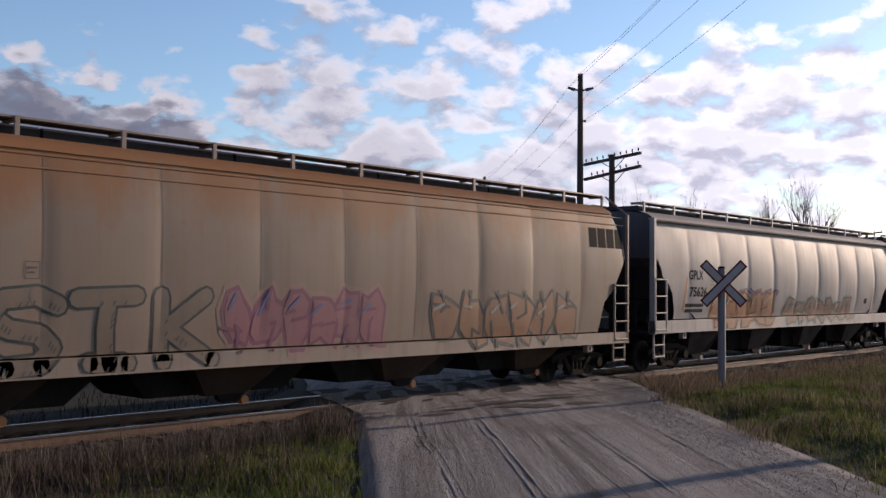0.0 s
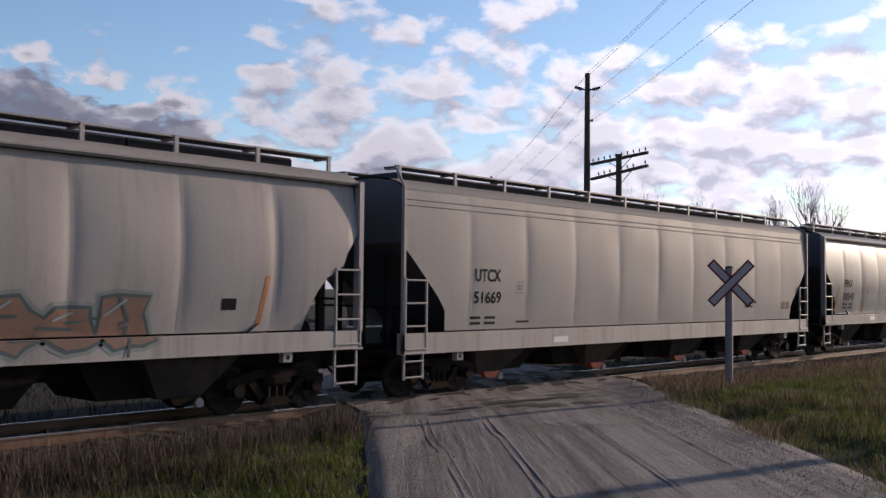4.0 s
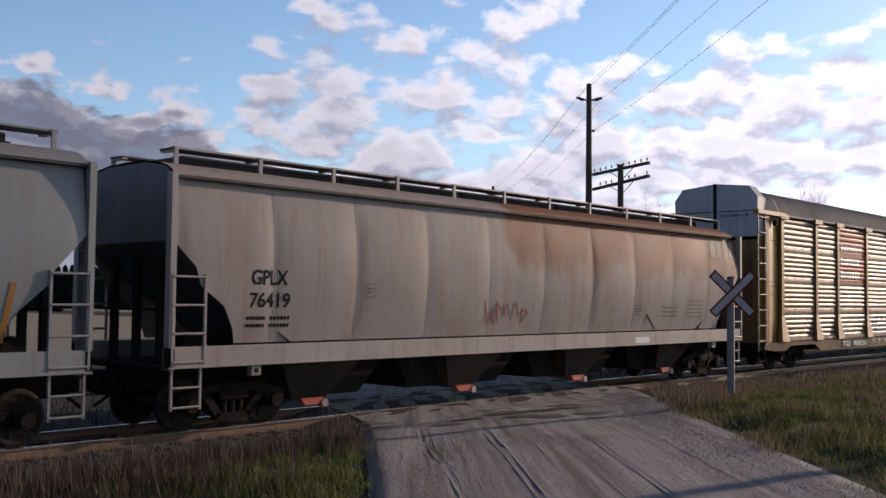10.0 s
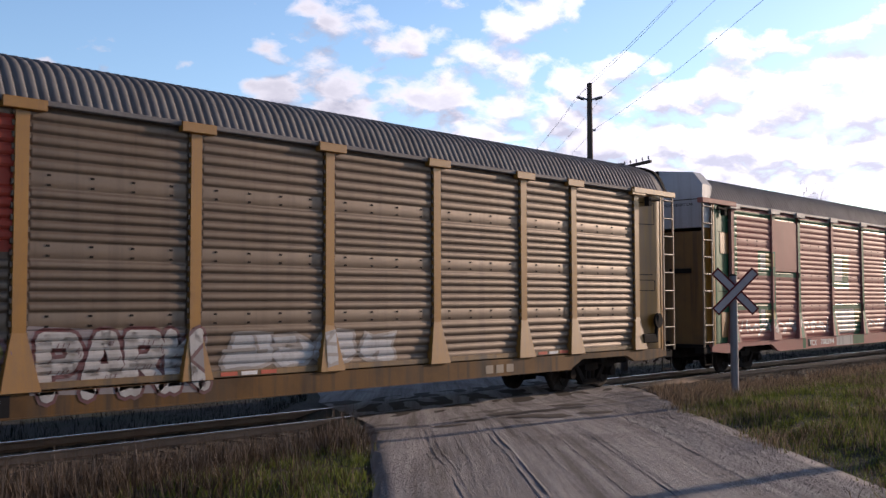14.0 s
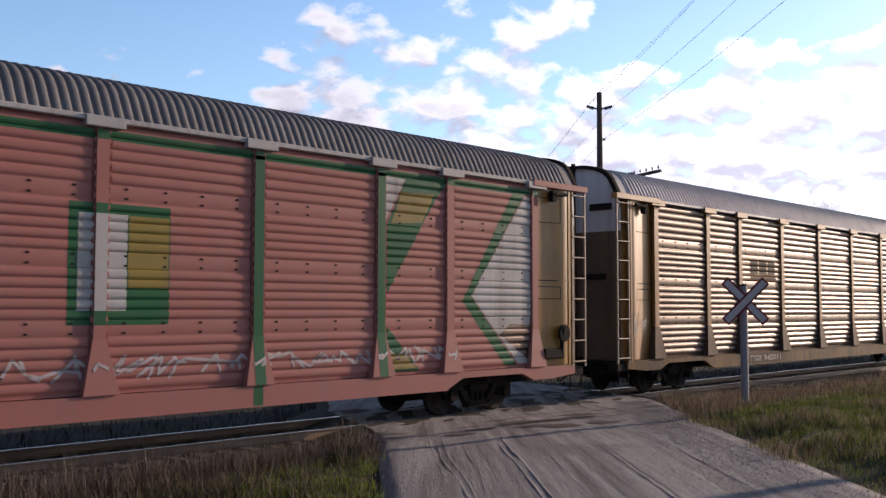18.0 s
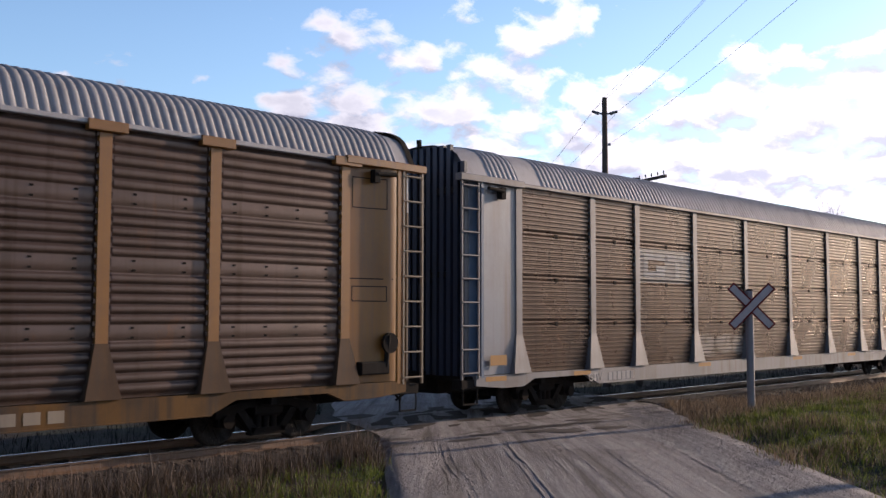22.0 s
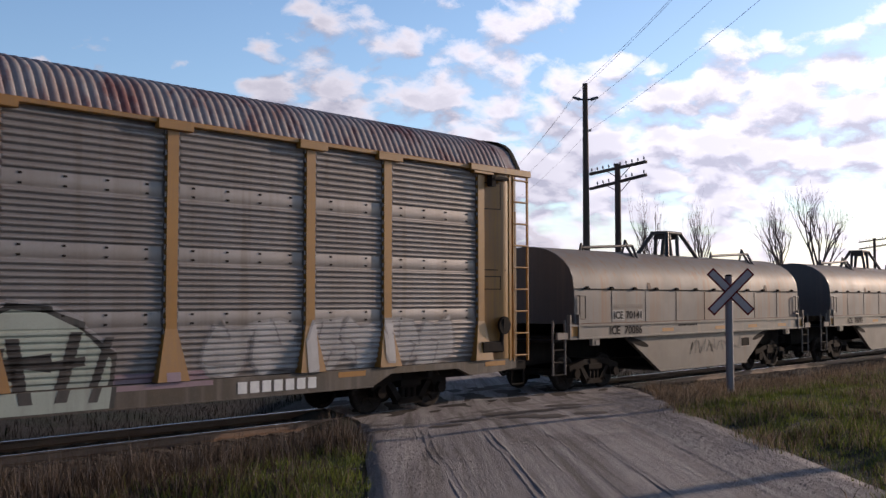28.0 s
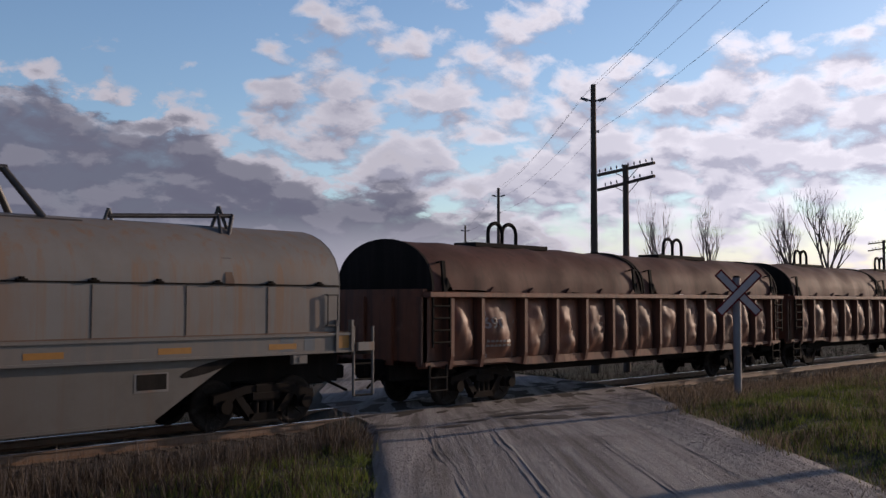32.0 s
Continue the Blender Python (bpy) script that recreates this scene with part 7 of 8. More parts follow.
each(c, "repaint_patch", [rect(3.0, 7.3, 1.55, 2.28), rect(8.05, 10.2, 1.55, 2.36), rect(11.25, 12.9, 1.55, 2.34), rect(14.2, 16.1, 1.55, 2.40), rect(16.8, 18.6, 1.55, 2.22)], paint("repaint_grey", (0.44, 0.445, 0.435), (0.40, 0.403, 0.395), 0.5, 0.2), skin, 0.004)
each(c, "repaint_patch", [rect(5.35, 6.4, 1.15, 1.48), rect(8.6, 9.9, 1.15, 1.48), rect(12.0, 13.4, 1.15, 1.48), rect(15.5, 16.2, 1.15, 1.48)], paint("repaint_dark", (0.30, 0.305, 0.30), (0.27, 0.27, 0.265), 0.6, 0.2), ss, 0.003, "darker grey repainted band")
each(c, "data_panel", [rect(15.0, 15.55, 1.85, 2.2)], WH, skin, 0.008)
each(c, "data_panel_print", [rect(15.05, 15.26, 1.9, 2.15), rect(15.29, 15.5, 1.9, 2.15)], BK, skin, 0.011)
each(c, "white_patch", [rect(4.5, 5.0, 1.26, 1.42), rect(14.7, 15.1, 1.26, 1.42)], WH, ss)

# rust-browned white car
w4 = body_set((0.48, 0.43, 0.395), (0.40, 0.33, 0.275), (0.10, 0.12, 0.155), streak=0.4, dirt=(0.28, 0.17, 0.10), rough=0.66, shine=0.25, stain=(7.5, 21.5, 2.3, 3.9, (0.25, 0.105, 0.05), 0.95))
c, skin, fy, ss = hopper("covered_hopper_car", "dirty white covered hopper car with brown rust clouds", 88.42, 20.3, (0.48, 0.43, 0.395), mats=w4, seam=0.6, tuck=(0.0, 0.6), gate=MAT["red_paint"],
                         cut=((0.10, 3.2), (0.55, 2.75), (0.6, 2.5), (1.1, 2.15), (1.33, 1.75), (1.38, 1.52)))
stencil_frame(c, skin, 4.36, 4.60, 2.33, 2.60)
faint = paint("faint_stencil", (0.22, 0.18, 0.16), None, 0.7)
for z in (2.12, 2.0, 1.88):
    bars(c, skin, 15.6, z, 0.04, 9, faint, 0.1)
for z in (2.30, 2.19, 2.08, 1.97, 1.86):
    bars(c, skin, 17.0, z, 0.04, 9, faint, 0.1)
each(c, "white_patch", [rect(14.1, 14.8, 1.2, 1.36)], WH, ss)
lettering(c, "GPLX", 1.64, 2.53, 0.27, BK, fy, 0.80)
lettering(c, "76419", 1.62, 2.13, 0.27, BK, fy, 0.89)
for z in (1.92, 1.79):
    bars(c, skin, 1.58, z, 0.06, 6, BK, 0.07)
    bars(c, skin, 2.1, z, 0.06, 6, BK, 0.075)
scrawl(c, skin, 41, 8.0, 9.6, 1.75, 2.3, 5, (0.42, 0.10, 0.08), 0.03)
stencil_frame(c, skin, 14.2, 14.55, 1.95, 2.2)
bars(c, skin, 18.43, 3.62, 0.52, 4, faint, 0.40, 0.16, name="faded_logo")
drape(c, "black_scrawl", stroke([(14.75, 1.72), (14.82, 1.96), (15.05, 1.78), (15.35, 1.56)], 0.035), BK, skin, 0.006, "", "stuff")

# autoracks
yel = paint("freight_yellow", (0.49, 0.235, 0.026), (0.36, 0.172, 0.030), 0.42, 0.4, (0.13, 0.09, 0.06), 0.6)
yel_dark = paint("grimed_yellow", (0.30, 0.17, 0.05), (0.18, 0.11, 0.05), 0.55, 0.6, (0.05, 0.04, 0.035), 0.8)
zinc = paint("galvanised_panel", (0.225, 0.168, 0.122), (0.165, 0.120, 0.086), 0.52, 0.4, (0.10, 0.074, 0.06), 0.5, metal=0.4, shine=0.45)
rooft = paint("galvanised_roof", (0.25, 0.24, 0.245), (0.185, 0.175, 0.18), 0.72, 0.4, (0.10, 0.09, 0.09), 0.6, metal=0.1, shine=0.3)
roof_red = paint("rusted_roof", (0.50, 0.48, 0.49), (0.38, 0.27, 0.25), 0.5, 0.5, (0.20, 0.06, 0.055), 0.8, rust=0.75, rust_col=(0.19, 0.055, 0.05))
gable = paint("pale_gable", (0.62, 0.64, 0.68), (0.50, 0.52, 0.56), 0.5, 0.3)
endy = paint("grimy_end_door", (0.16, 0.10, 0.05), (0.09, 0.065, 0.05), 0.6, 0.6, (0.04, 0.035, 0.03), 0.8)
sign_red = paint("faded_red_sign", (0.47, 0.060, 0.032), (0.38, 0.055, 0.035), 0.6, 0.3, (0.20, 0.08, 0.06), 0.5, shine=0.25)


def railway_sign(c, skin, mat, z0, z1):
    drape(c, "name_board", [rect(7.03, 9.76, z0, z1)], mat, skin, 0.003, "red name board")
    for i, (n, z) in enumerate(((8, z1 - 0.78), (7, z1 - 1.28), (7, z1 - 1.76))):
        bars(c, skin, 7.25, z, 0.22, n, WH, 0.27, 0.22, 1.25, 0.008, "name_line")


sill_y = paint("grimed_yellow_sill", (0.20, 0.10, 0.026), (0.10, 0.055, 0.022), 0.75, 0.8, (0.05, 0.034, 0.024), 0.95, shine=0.25)
base = dict(panel=zinc, post=yel, rail=rooft, roof=rooft, sill=sill_y, door=yel, gable=gable, end=endy, ladder=paint("ladder_steel", (0.30, 0.24, 0.17), (0.2, 0.15, 0.1), 0.5, 0.3))
c, skin, ss = autorack("autorack_car", "yellow autorack car with grey fluted panels and a red name board", 109.93, "fluted", dict(base, hood=True, end=yel_dark, kick=yel_dark, roof_joints=(1.75,)), 28.4)
railway_sign(c, skin, sign_red, 3.02, 5.02)
lettering(c, "TTGX", 7.07, 0.70, 0.21, WH, lambda x, z: -1.552, 0.85)
lettering(c, "988261", 8.12, 0.70, 0.21, WH, lambda x, z: -1.552, 1.45)
drape(c, "stencil_board", [rect(6.9, 9.72, 0.66, 0.97)], BK, ss, 0.003)
drape(c, "graffiti_haze", [[(10.0, 0.95), (13.0, 0.8), (13.1, 1.75), (10.0, 1.95)]], spray((0.30, 0.26, 0.27)), skin + ss, 0.003, "pale sprayed haze", "stuff")
throw_up(c, skin + ss, "PARK", 10.15, 13.0, 0.82, 1.86, 0.24, (0.62, 0.59, 0.57), (0.16, 0.045, 0.05), 0.06, 0.1)
graffiti(c, skin, 52, 13.4, 17.5, 1.05, 1.7, 4, (0.60, 0.60, 0.62), (0.40, 0.36, 0.33), None, 0.2)
graffiti(c, skin, 53, 7.1, 9.6, 1.1, 1.8, 4, (0.42, 0.34, 0.08), (0.30, 0.16, 0.16), None, 0.3)
scrawl(c, skin, 54, 2.6, 4.3, 1.1, 1.7, 3, (0.10, 0.09, 0.09), 0.03)
dim = paint("faded_sill_print", (0.40, 0.32, 0.23), (0.30, 0.22, 0.14), 0.7)
bars(c, ss, 20.2, 0.70, 0.18, 3, dim, 0.36, 0.3)

brn = paint("rust_dusted_panel", (0.160, 0.105, 0.082), (0.105, 0.068, 0.052), 0.47, 0.9, (0.085, 0.052, 0.036), 0.9, rust=0.3, rust_col=(0.16, 0.082, 0.045), metal=0.5)
gus_b = paint("browned_gusset", (0.15, 0.082, 0.038), (0.09, 0.052, 0.03), 0.75, 0.8, (0.06, 0.04, 0.03), 0.9, shine=0.25)
yel2 = paint("faded_yellow", (0.38, 0.165, 0.022), (0.26, 0.115, 0.024), 0.45, 0.45, (0.13, 0.08, 0.05), 0.6)
pink = paint("pink_spray", (0.47, 0.19, 0.16), (0.41, 0.19, 0.16), 0.62, 0.35, (0.30, 0.16, 0.14), 0.5, shine=0.15)
grn = paint("green_spray", (0.045, 0.16, 0.07), (0.05, 0.13, 0.07), 0.45, 0.3, (0.05, 0.08, 0.05), 0.5, shine=0.15)
wsp = paint("white_spray", (0.60, 0.57, 0.55), (0.50, 0.46, 0.44), 0.5, 0.4, blotch=0.5, shine=0.15)
ysp = paint("mustard_spray", (0.36, 0.27, 0.07), (0.28, 0.22, 0.07), 0.5, 0.4, blotch=0.5, shine=0.15)
c, skin, ss = autorack("autorack_car", "autorack car sprayed pink with green and white blocks", 139.97, "fluted", dict(base, hood=True, end=yel_dark, cap=wsp, panel=pink, post=pink, door=grn, rear_door=yel, sill=pink, rail=wsp, roof=rooft, door_post=yel), 28.5)
G = [rect(2.15, 27.0, 4.93, 5.08), rect(2.1, 2.40, 1.0, 4.95), rect(2.38, 4.95, 1.98, 2.19), rect(3.84, 5.13, 3.08, 3.88), rect(3.87, 4.96, 1.32, 2.0), rect(4.93, 5.12, 1.66, 3.1),
     rect(5.14, 6.92, 3.05, 3.22), rect(6.80, 7.04, 1.0, 5.05), rect(9.76, 9.97, 2.75, 4.0), rect(9.76, 9.97, 1.0, 2.1), rect(9.97, 11.48, 2.71, 3.95), rect(9.97, 12.83, 1.96, 2.16), rect(11.94, 12.83, 1.0, 1.97),
     rect(12.71, 12.94, 1.0, 5.0), rect(15.25, 16.98, 2.06, 3.94), rect(18.61, 18.83, 1.0, 5.0), rect(21.55, 21.77, 1.0, 5.0)]
G += [[(22.36, 4.93), (23.55, 4.93), (23.27, 4.63), (21.85, 2.62), (21.85, 3.98)], [(21.85, 1.98), (22.78, 1.06), (21.85, 1.06)],
      [(25.78, 4.93), (26.19, 4.93), (24.35, 2.58), (24.06, 2.46)], [(24.06, 2.50), (24.35, 2.58), (25.9, 1.06), (25.5, 1.06)]]
b = Geo()
b.box(5.06, 6.78, -1.475, -1.43, 3.24, 4.90)
part("blank_board", b, pink, c)
drape(c, "green_paint", G, grn, skin, 0.003, "green spray-paint blocks", "stuff")
W = [rect(4.00, 4.38, 3.25, 3.77), rect(4.00, 4.30, 1.52, 1.99), rect(10.1, 10.84, 3.0, 3.84), rect(15.40, 16.22, 2.28, 3.78), rect(9.98, 11.94, 1.06, 1.95),
     [(24.37, 2.59), (26.19, 4.88), (26.42, 4.88), (26.42, 2.0)], [(24.37, 2.59), (26.42, 2.0), (26.42, 1.08), (25.95, 1.08)], [(21.80, 4.95), (22.34, 4.93), (21.80, 4.05)]]
each(c, "white_paint_block", W, wsp, skin, 0.006, "white spray-paint block")
Y = [rect(4.42, 4.93, 3.38, 3.81), rect(4.35, 4.92, 1.67, 1.97), rect(10.93, 11.46, 3.2, 3.79), rect(12.04, 12.7, 1.45, 1.95), rect(16.24, 16.96, 2.64, 3.77), [(22.23, 4.66), (23.19, 4.69), (22.85, 4.08), (21.97, 4.02)], [(21.9, 1.42), (22.35, 1.42), (22.68, 1.12), (21.9, 1.12)]]
each(c, "mustard_paint", Y, ysp, skin, 0.006, "mustard spray-paint block")
each(c, "grime_patch", [[(25.3, 1.75), (25.7, 1.98), (26.42, 1.95), (26.42, 1.12)]], brn, skin, 0.008, "brown scuffed patch")
door_skin = [(1.2, 1.95, [1.0, 5.2], lambda x, z: -1.46 + (x - 1.2) * 0.11)]
each(c, "tan_patch", [rect(1.27, 1.9, 3.71, 4.35), rect(1.3, 1.9, 1.17, 1.93)], yel2, door_skin, 0.01, "tan unpainted patch")
scrawl(c, skin, 61, 2.3, 9.4, 1.15, 1.65, 12, (0.60, 0.52, 0.52), 0.07)
scrawl(c, skin, 62, 12.9, 24.0, 1.2, 1.6, 18, (0.58, 0.50, 0.50), 0.05)
drape(c, "stencil_board", [rect(7.35, 7.6, 0.69, 0.95)], BK, ss, 0.003)
lettering(c, "TCX", 7.5, 0.72, 0.19, WH, lambda x, z: -1.552, 0.62)
lettering(c, "700594", 8.45, 0.72, 0.19, WH, lambda x, z: -1.552, 1.2)
each(c, "sill_green", [rect(6.95, 7.2, 0.64, 0.98), rect(11.5, 12.6, 0.64, 0.98), rect(18.6, 18.8, 0.64, 0.98)], grn, ss, 0.003)
drape(c, "sill_white", [rect(9.9, 11.45, 0.64, 0.98)], wsp, ss, 0.003)

roofw = paint("pale_roof", (0.56, 0.55, 0.57), (0.44, 0.43, 0.45), 0.6, 0.3, (0.2, 0.18, 0.18), 0.5, metal=0.15, shine=0.4)
c, skin, ss = autorack("autorack_car", "autorack car with rust-dusted brown panels and yellow posts", 169.80, "fluted", dict(base, panel=brn, gusset=gus_b, post=yel2, sill=sill_y, door=yel2, roof=roofw, rail=roofw), 28.6)
sooty = paint("sooty_print", (0.075, 0.052, 0.04), (0.12, 0.075, 0.045), 0.8, 0.3, shine=0.2)
dim_white = paint("dulled_white_print", (0.42, 0.36, 0.32), (0.30, 0.24, 0.20), 0.7, 0.3)
drape(c, "logo_board", [rect(7.1, 9.75, 3.2, 3.95)], yel2, skin, 0.003, "yellow logo board")
bars(c, skin, 7.62, 3.42, 0.44, 3, sooty, 0.60, 0.13, 1.0, 0.008, "logo_shape")
drape(c, "logo_bar", [rect(7.6, 9.4, 3.25, 3.33)], sooty, skin, 0.008)
lettering(c, "TTGX", 7.3, 0.72, 0.18, dim_white, lambda x, z: -1.552, 0.8)
lettering(c, "942011", 8.25, 0.72, 0.18, dim_white, lambda x, z: -1.552, 1.2)
drape(c, "stencil_board", [rect(7.1, 9.65, 0.66, 0.97)], sooty, ss, 0.003)
bars(c, ss, 20.1, 0.71, 0.18, 3, dim, 0.36, 0.3)
scrawl(c, [(0.74, 1.95, [1.0, 5.2], lambda x, z: -1.56)], 71, 0.8, 1.5, 1.5, 2.3, 2, (0.55, 0.50, 0.45), 0.03)

brn2 = paint("dark_brown_panel", (0.185, 0.118, 0.082), (0.125, 0.082, 0.058), 0.33, 0.8, (0.075, 0.045, 0.03), 0.8, rust=0.15, rust_col=(0.25, 0.11, 0.05), metal=0.5)
slv = paint("silver_post", (0.27, 0.27, 0.285), (0.20, 0.195, 0.20), 0.64, 0.5, (0.14, 0.10, 0.075), 0.6, metal=0.2, shine=0.5)
blu = paint("dark_blue_end", (0.035, 0.05, 0.09), (0.03, 0.035, 0.05), 0.5, 0.5, (0.03, 0.03, 0.03), 0.7)
slate = paint("slate_door", (0.36, 0.37, 0.41), (0.28, 0.29, 0.32), 0.45, 0.5, (0.18, 0.12, 0.09), 0.6)
lad_b = paint("blue_ladder", (0.10, 0.17, 0.28), (0.07, 0.11, 0.18), 0.5, 0.4)
c, skin, ss = autorack("autorack_car", "autorack car with dark brown ribbed panels and silver posts", 199.5, "fine", dict(base, panel=brn2, post=slv, sill=slv, door=slate, door_post=lad_b, roof=roofw, rail=slv, gable=blu, end=blu, ladder=slv, caps=False, ribbed_end=True, flat_door=True, roof_plates=((0.0, 0.75), (1.75, 2.6)), posts=[2.03, 4.92, 6.93, 9.92, 13.0, 16.06, 19.1, 22.0, 23.98, 26.93]), 28.88)
drape(c, "logo_board", [rect(7.1, 9.7, 3.16, 4.06)], paint("worn_board", (0.27, 0.25, 0.24), (0.22, 0.18, 0.16), 0.5, 0.5), skin, 0.003, "worn silver logo board")
each(c, "logo_shape", [rect(7.3, 8.35, 3.30, 3.92), rect(8.5, 9.5, 3.75, 3.92), rect(8.9, 9.12, 3.30, 3.75)], wsp, skin, 0.008)
drape(c, "logo_gap", [rect(7.5, 8.35, 3.47, 3.76)], brn2, skin, 0.011)
drape(c, "logo_tongue", [rect(7.9, 8.35, 3.47, 3.62)], wsp, skin, 0.014)
lettering(c, "GTW", 4.6, 0.69, 0.2, wsp, lambda x, z: -1.552, 0.62)
bars(c, ss, 5.45, 0.69, 0.2, 6, wsp, 0.2, 0.25)
bars(c, ss, 22.2, 0.90, 0.07, 15, wsp, 0.16, 0.3)
each(c, "yellow_tape", [rect(x, x + 0.7, 0.86, 0.96) for x in (0.8, 4.0, 9.9, 16.0, 20.5, 24.5)], MAT["yellow_paint"], ss, 0.004)
plates = [(0.74, 1.95, [1.0, 5.2], lambda x, z: -1.46), (26.75, 27.98, [1.0, 5.2], lambda x, z: -1.46)]
each(c, "door_plate", [rect(26.95, 27.75, 1.15, 2.85)], slv, plates, 0.012, "bare lower door plate")
each(c, "yellow_label", [rect(27.1, 27.55, 1.45, 1.65)], MAT["yellow_paint"], plates, 0.018)
for z in (1.75, 1.83, 1.91, 1.99):
    bars(c, plates, 27.2, z, 0.05, 3, WH, 0.09, off=0.018)
stencil_frame(c, plates, 27.1, 27.6, 3.35, 3.7, WH)
drape(c, "label_plate", [rect(0.95, 1.5, 1.2, 1.42)], MAT["yellow_paint"], [(0.74, 1.95, [1.0, 5.2], lambda x, z: -1.56)], 0.0)
graffiti(c, skin, 75, 10.2, 13.0, 1.15, 1.7, 3, (0.30, 0.24, 0.20), (0.20, 0.14, 0.10), None, 0.25)
scrawl(c, skin, 76, 18.9, 26.0, 1.1, 1.6, 8, (0.23, 0.18, 0.15), 0.05)

zinc2 = paint("pale_zinc_panel", (0.33, 0.31, 0.30), (0.25, 0.225, 0.21), 0.54, 0.4, (0.16, 0.12, 0.095), 0.5, metal=0.4)
sign_mar = paint("maroon_sign", (0.30, 0.05, 0.06), (0.24, 0.06, 0.06), 0.5, 0.4, (0.2, 0.1, 0.1), 0.6)
dsill = paint("grimed_sill", (0.055, 0.045, 0.036), (0.11, 0.075, 0.04), 0.7, 0.5, blotch=0.8)
c, skin, ss = autorack("autorack_car", "yellow autorack car with rusted roof, maroon name board and green-white graffiti", 229.48, "close", dict(base, end=yel_dark, panel=zinc2, roof=roof_red, rail=yel, sill=dsill, ladder=yel), 28.2)
railway_sign(c, skin, sign_mar, 3.12, 5.08)
wild(c, skin + ss, 82, 6.95, 12.6, 0.66, 2.08, 10)
wild(c, skin + ss, 83, 12.8, 17.6, 0.66, 2.28, 9)
drape(c, "graffiti_haze", [rect(6.4, 7.4, 0.7, 1.1), rect(7.0, 7.6, 1.9, 2.3), rect(11.0, 12.4, 1.9, 2.2), rect(17.4, 19.5, 0.9, 1.15)], spray((0.40, 0.27, 0.32)), skin + ss, 0.003, "pink spray haze", "stuff")
drape(c, "graffiti_red", [rect(11.0, 12.1, 0.72, 0.95)], spray((0.42, 0.06, 0.06)), ss, 0.02, "red spray dab", "stuff")
graffiti(c, skin, 84, 19.4, 25.6, 0.98, 1.95, 6, (0.58, 0.56, 0.55), (0.38, 0.36, 0.35), None, 0.22, None, 0.04)
each(c, "yellow_tape", [rect(x, x + 0.7, 0.86, 0.96) for x in (0.9, 6.9, 22.3, 26.6)], MAT["yellow_paint"], ss, 0.004)
bars(c, ss, 20.0, 0.71, 0.2, 7, WH, 0.26, 0.25)

# coil cars
wc = dict(belly=paint("grimy_belly", (0.165, 0.146, 0.127), (0.105, 0.088, 0.073), 0.55, 0.6, (0.12, 0.085, 0.06), 0.7), body=paint("cream_underframe", (0.21, 0.194, 0.178), (0.155, 0.135, 0.115), 0.45, 0.45, (0.25, 0.18, 0.13), 0.5), cover=paint("cream_cover", (0.295, 0.278, 0.262), (0.22, 0.20, 0.18), 0.66, 0.8, (0.26, 0.16, 0.10), 0.5, shine=0.3),
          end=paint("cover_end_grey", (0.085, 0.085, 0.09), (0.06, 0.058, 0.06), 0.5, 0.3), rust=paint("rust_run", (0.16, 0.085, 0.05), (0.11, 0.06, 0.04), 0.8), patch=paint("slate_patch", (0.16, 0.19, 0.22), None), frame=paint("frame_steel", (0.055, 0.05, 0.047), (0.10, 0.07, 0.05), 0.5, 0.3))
c, side, belly = coil_white("cream coil car with rounded cover and black lettering", 259.28, 14.0, "70086", wc)
lettering(c, "ICE", 2.1, 1.82, 0.2, BK, lambda x, z: -1.476, 0.45)
lettering(c, "70141", 2.68, 1.82, 0.2, BK, lambda x, z: -1.476, 0.78)
each(c, "pale_patch", [rect(2.02, 2.62, 1.78, 2.06), rect(3.3, 3.52, 1.78, 2.06)], paint("pale_patch", (0.40, 0.385, 0.365), None), side, 0.003)
bars(c, side, 2.1, 2.10, 0.10, 16, paint("faded_stencil", (0.20, 0.16, 0.14), None), 0.09)
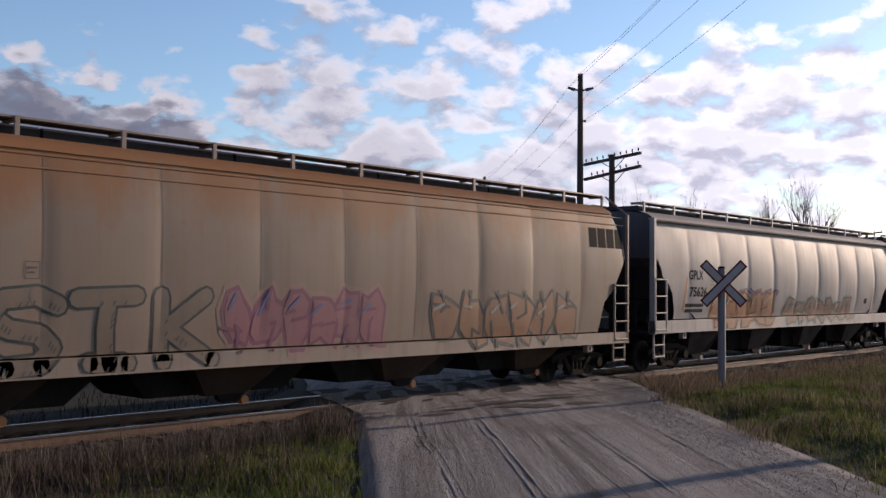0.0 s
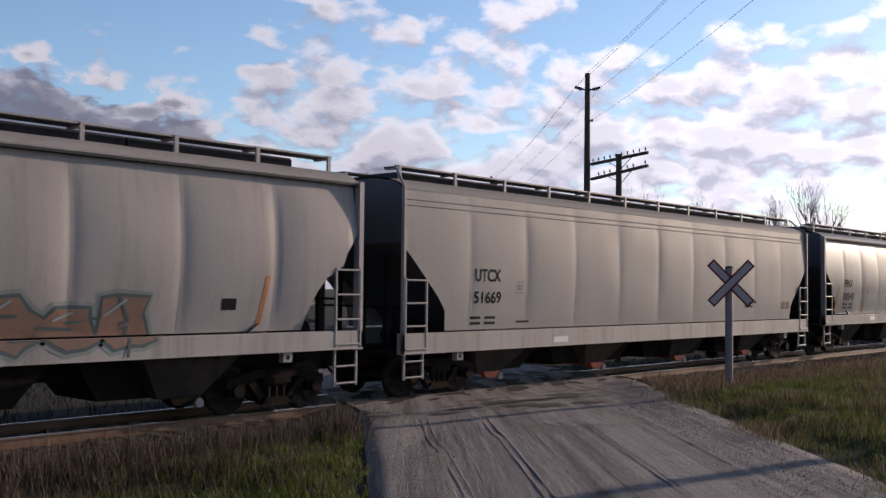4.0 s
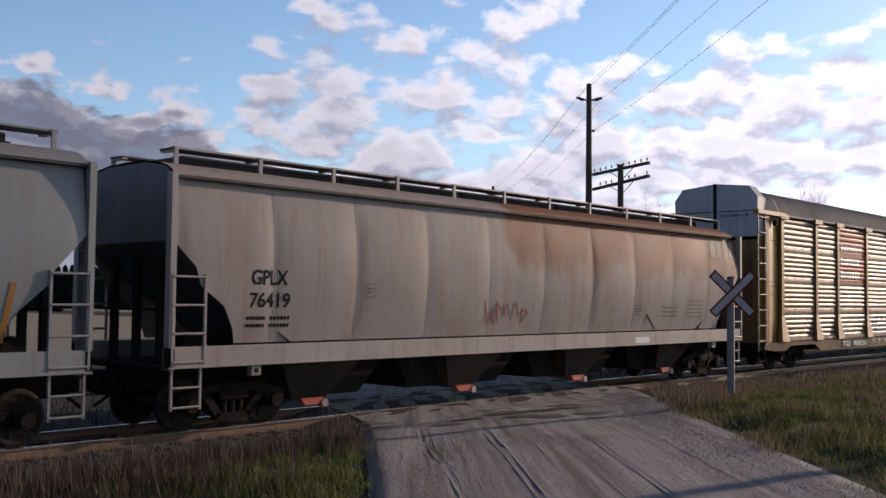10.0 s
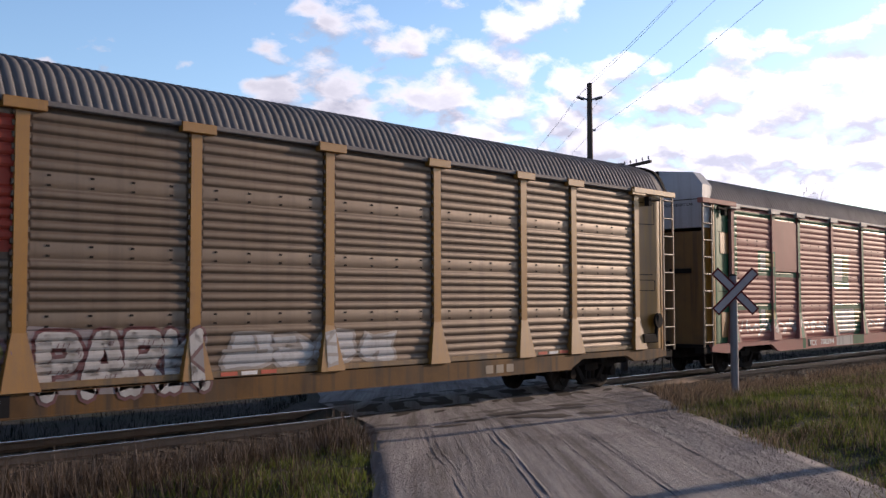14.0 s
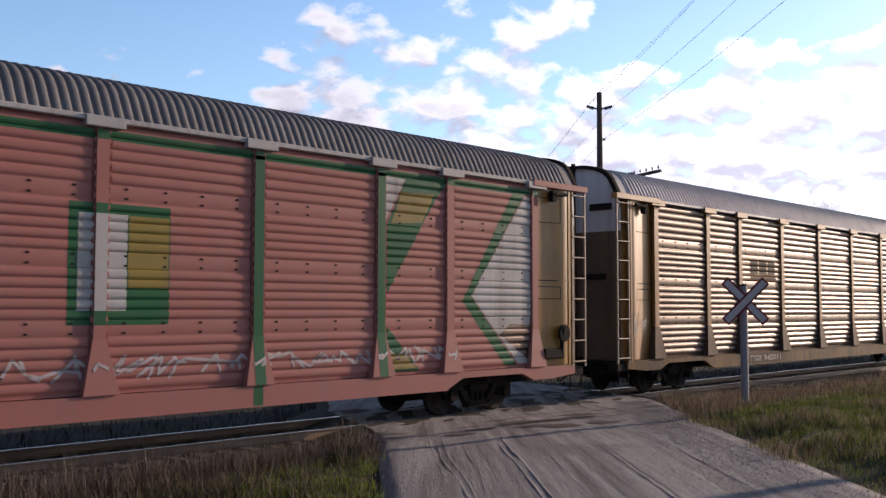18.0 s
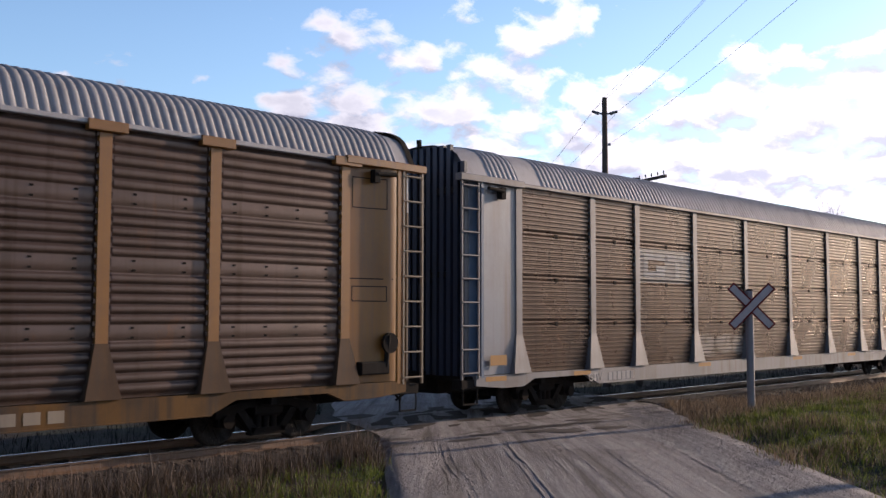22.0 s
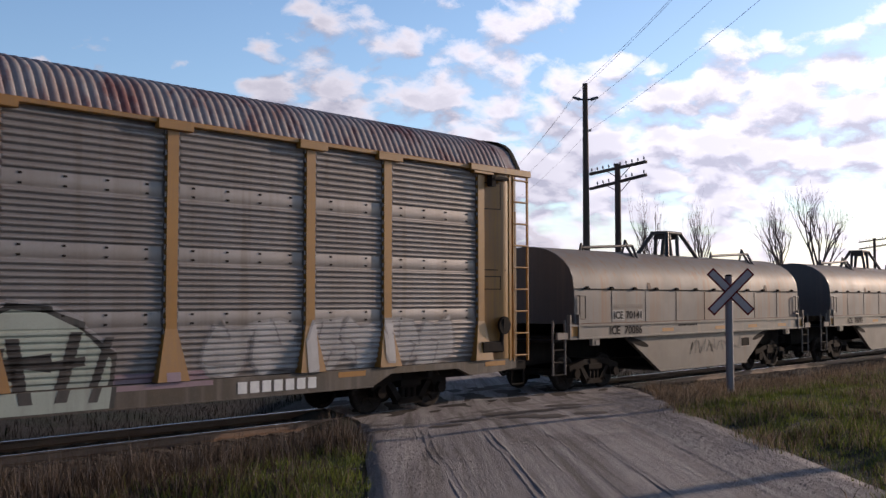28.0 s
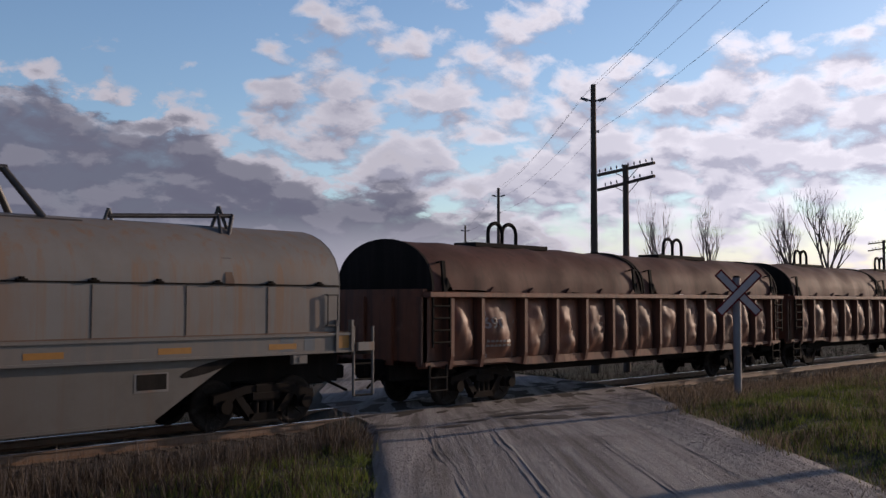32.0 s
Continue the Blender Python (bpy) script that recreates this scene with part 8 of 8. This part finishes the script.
scrawl(c, belly, 91, 6.2, 10.4, 0.75, 1.2, 8, (0.05, 0.05, 0.052), 0.035)
c, side, belly = coil_white("cream coil car with rounded cover and lifting frame", 275.55, 14.0, "70095", wc)
bc = dict(body=paint("rust_brown_car", (0.29, 0.112, 0.06), (0.16, 0.068, 0.043), 0.62, 0.7, (0.06, 0.035, 0.028), 0.9, rust=0.35, rust_col=(0.30, 0.16, 0.10), shine=0.4), cover=paint("rust_brown_cover", (0.165, 0.078, 0.06), (0.10, 0.05, 0.04), 0.75, 0.5, (0.06, 0.034, 0.026), 0.9, rust=0.2, rust_col=(0.22, 0.12, 0.09), shine=0.15))
c, side = coil_brown("rust-brown coil gondola with ribbed dented sides and hooped covers", 291.57, 16.8, bc)
lettering(c, "690", 1.86, 1.70, 0.26, paint("worn_white", (0.42, 0.38, 0.36), (0.25, 0.19, 0.17), 0.6, 0.6, blotch=0.9), lambda x, z: side[1][3](x, z) - 0.004, 0.62)
for z in (1.40, 1.30):
    bars(c, side, 1.95, z, 0.05, 7, paint("worn_white", (0.34, 0.30, 0.28), (0.22, 0.17, 0.15), 0.6), 0.12, off=0.008)
drape(c, "faded_patch", [rect(1.95, 2.95, 1.05, 2.2)], paint("chalky_patch", (0.27, 0.19, 0.165), (0.17, 0.10, 0.08), 0.6, 0.8, (0.12, 0.06, 0.045), 1.0), side, 0.003)
c, side = coil_brown("rust-brown coil gondola trailing behind its twin", 309.25, 16.8, bc)

make_grass()


def motions():
    times = [float(t) for t in range(0, 33)]
    for c, u0 in CARS:
        walk(c, [(t, pose(u0 - travel(t), 0, 0)) for t in times])
    # wheels roll with the train
    step, rows, t, turned = radians(80), [(0.0, 0.0)], 0.0, 0.0
    while t < 32.0 - 1e-6:
        t = round(t + 1 / 15, 4)
        if travel(t) / 0.457 - rows[-1][1] > step - radians(40) or t >= 32.0:
            rows.append((min(t, 32.0), travel(min(t, 32.0)) / 0.457))
    for w, dx in WHEELS:
        walk(w, [(t, Matrix.Translation((dx, 0, 0.457)) @ Matrix.Rotation(-a, 4, "Y")) for t, a in rows])


motions()
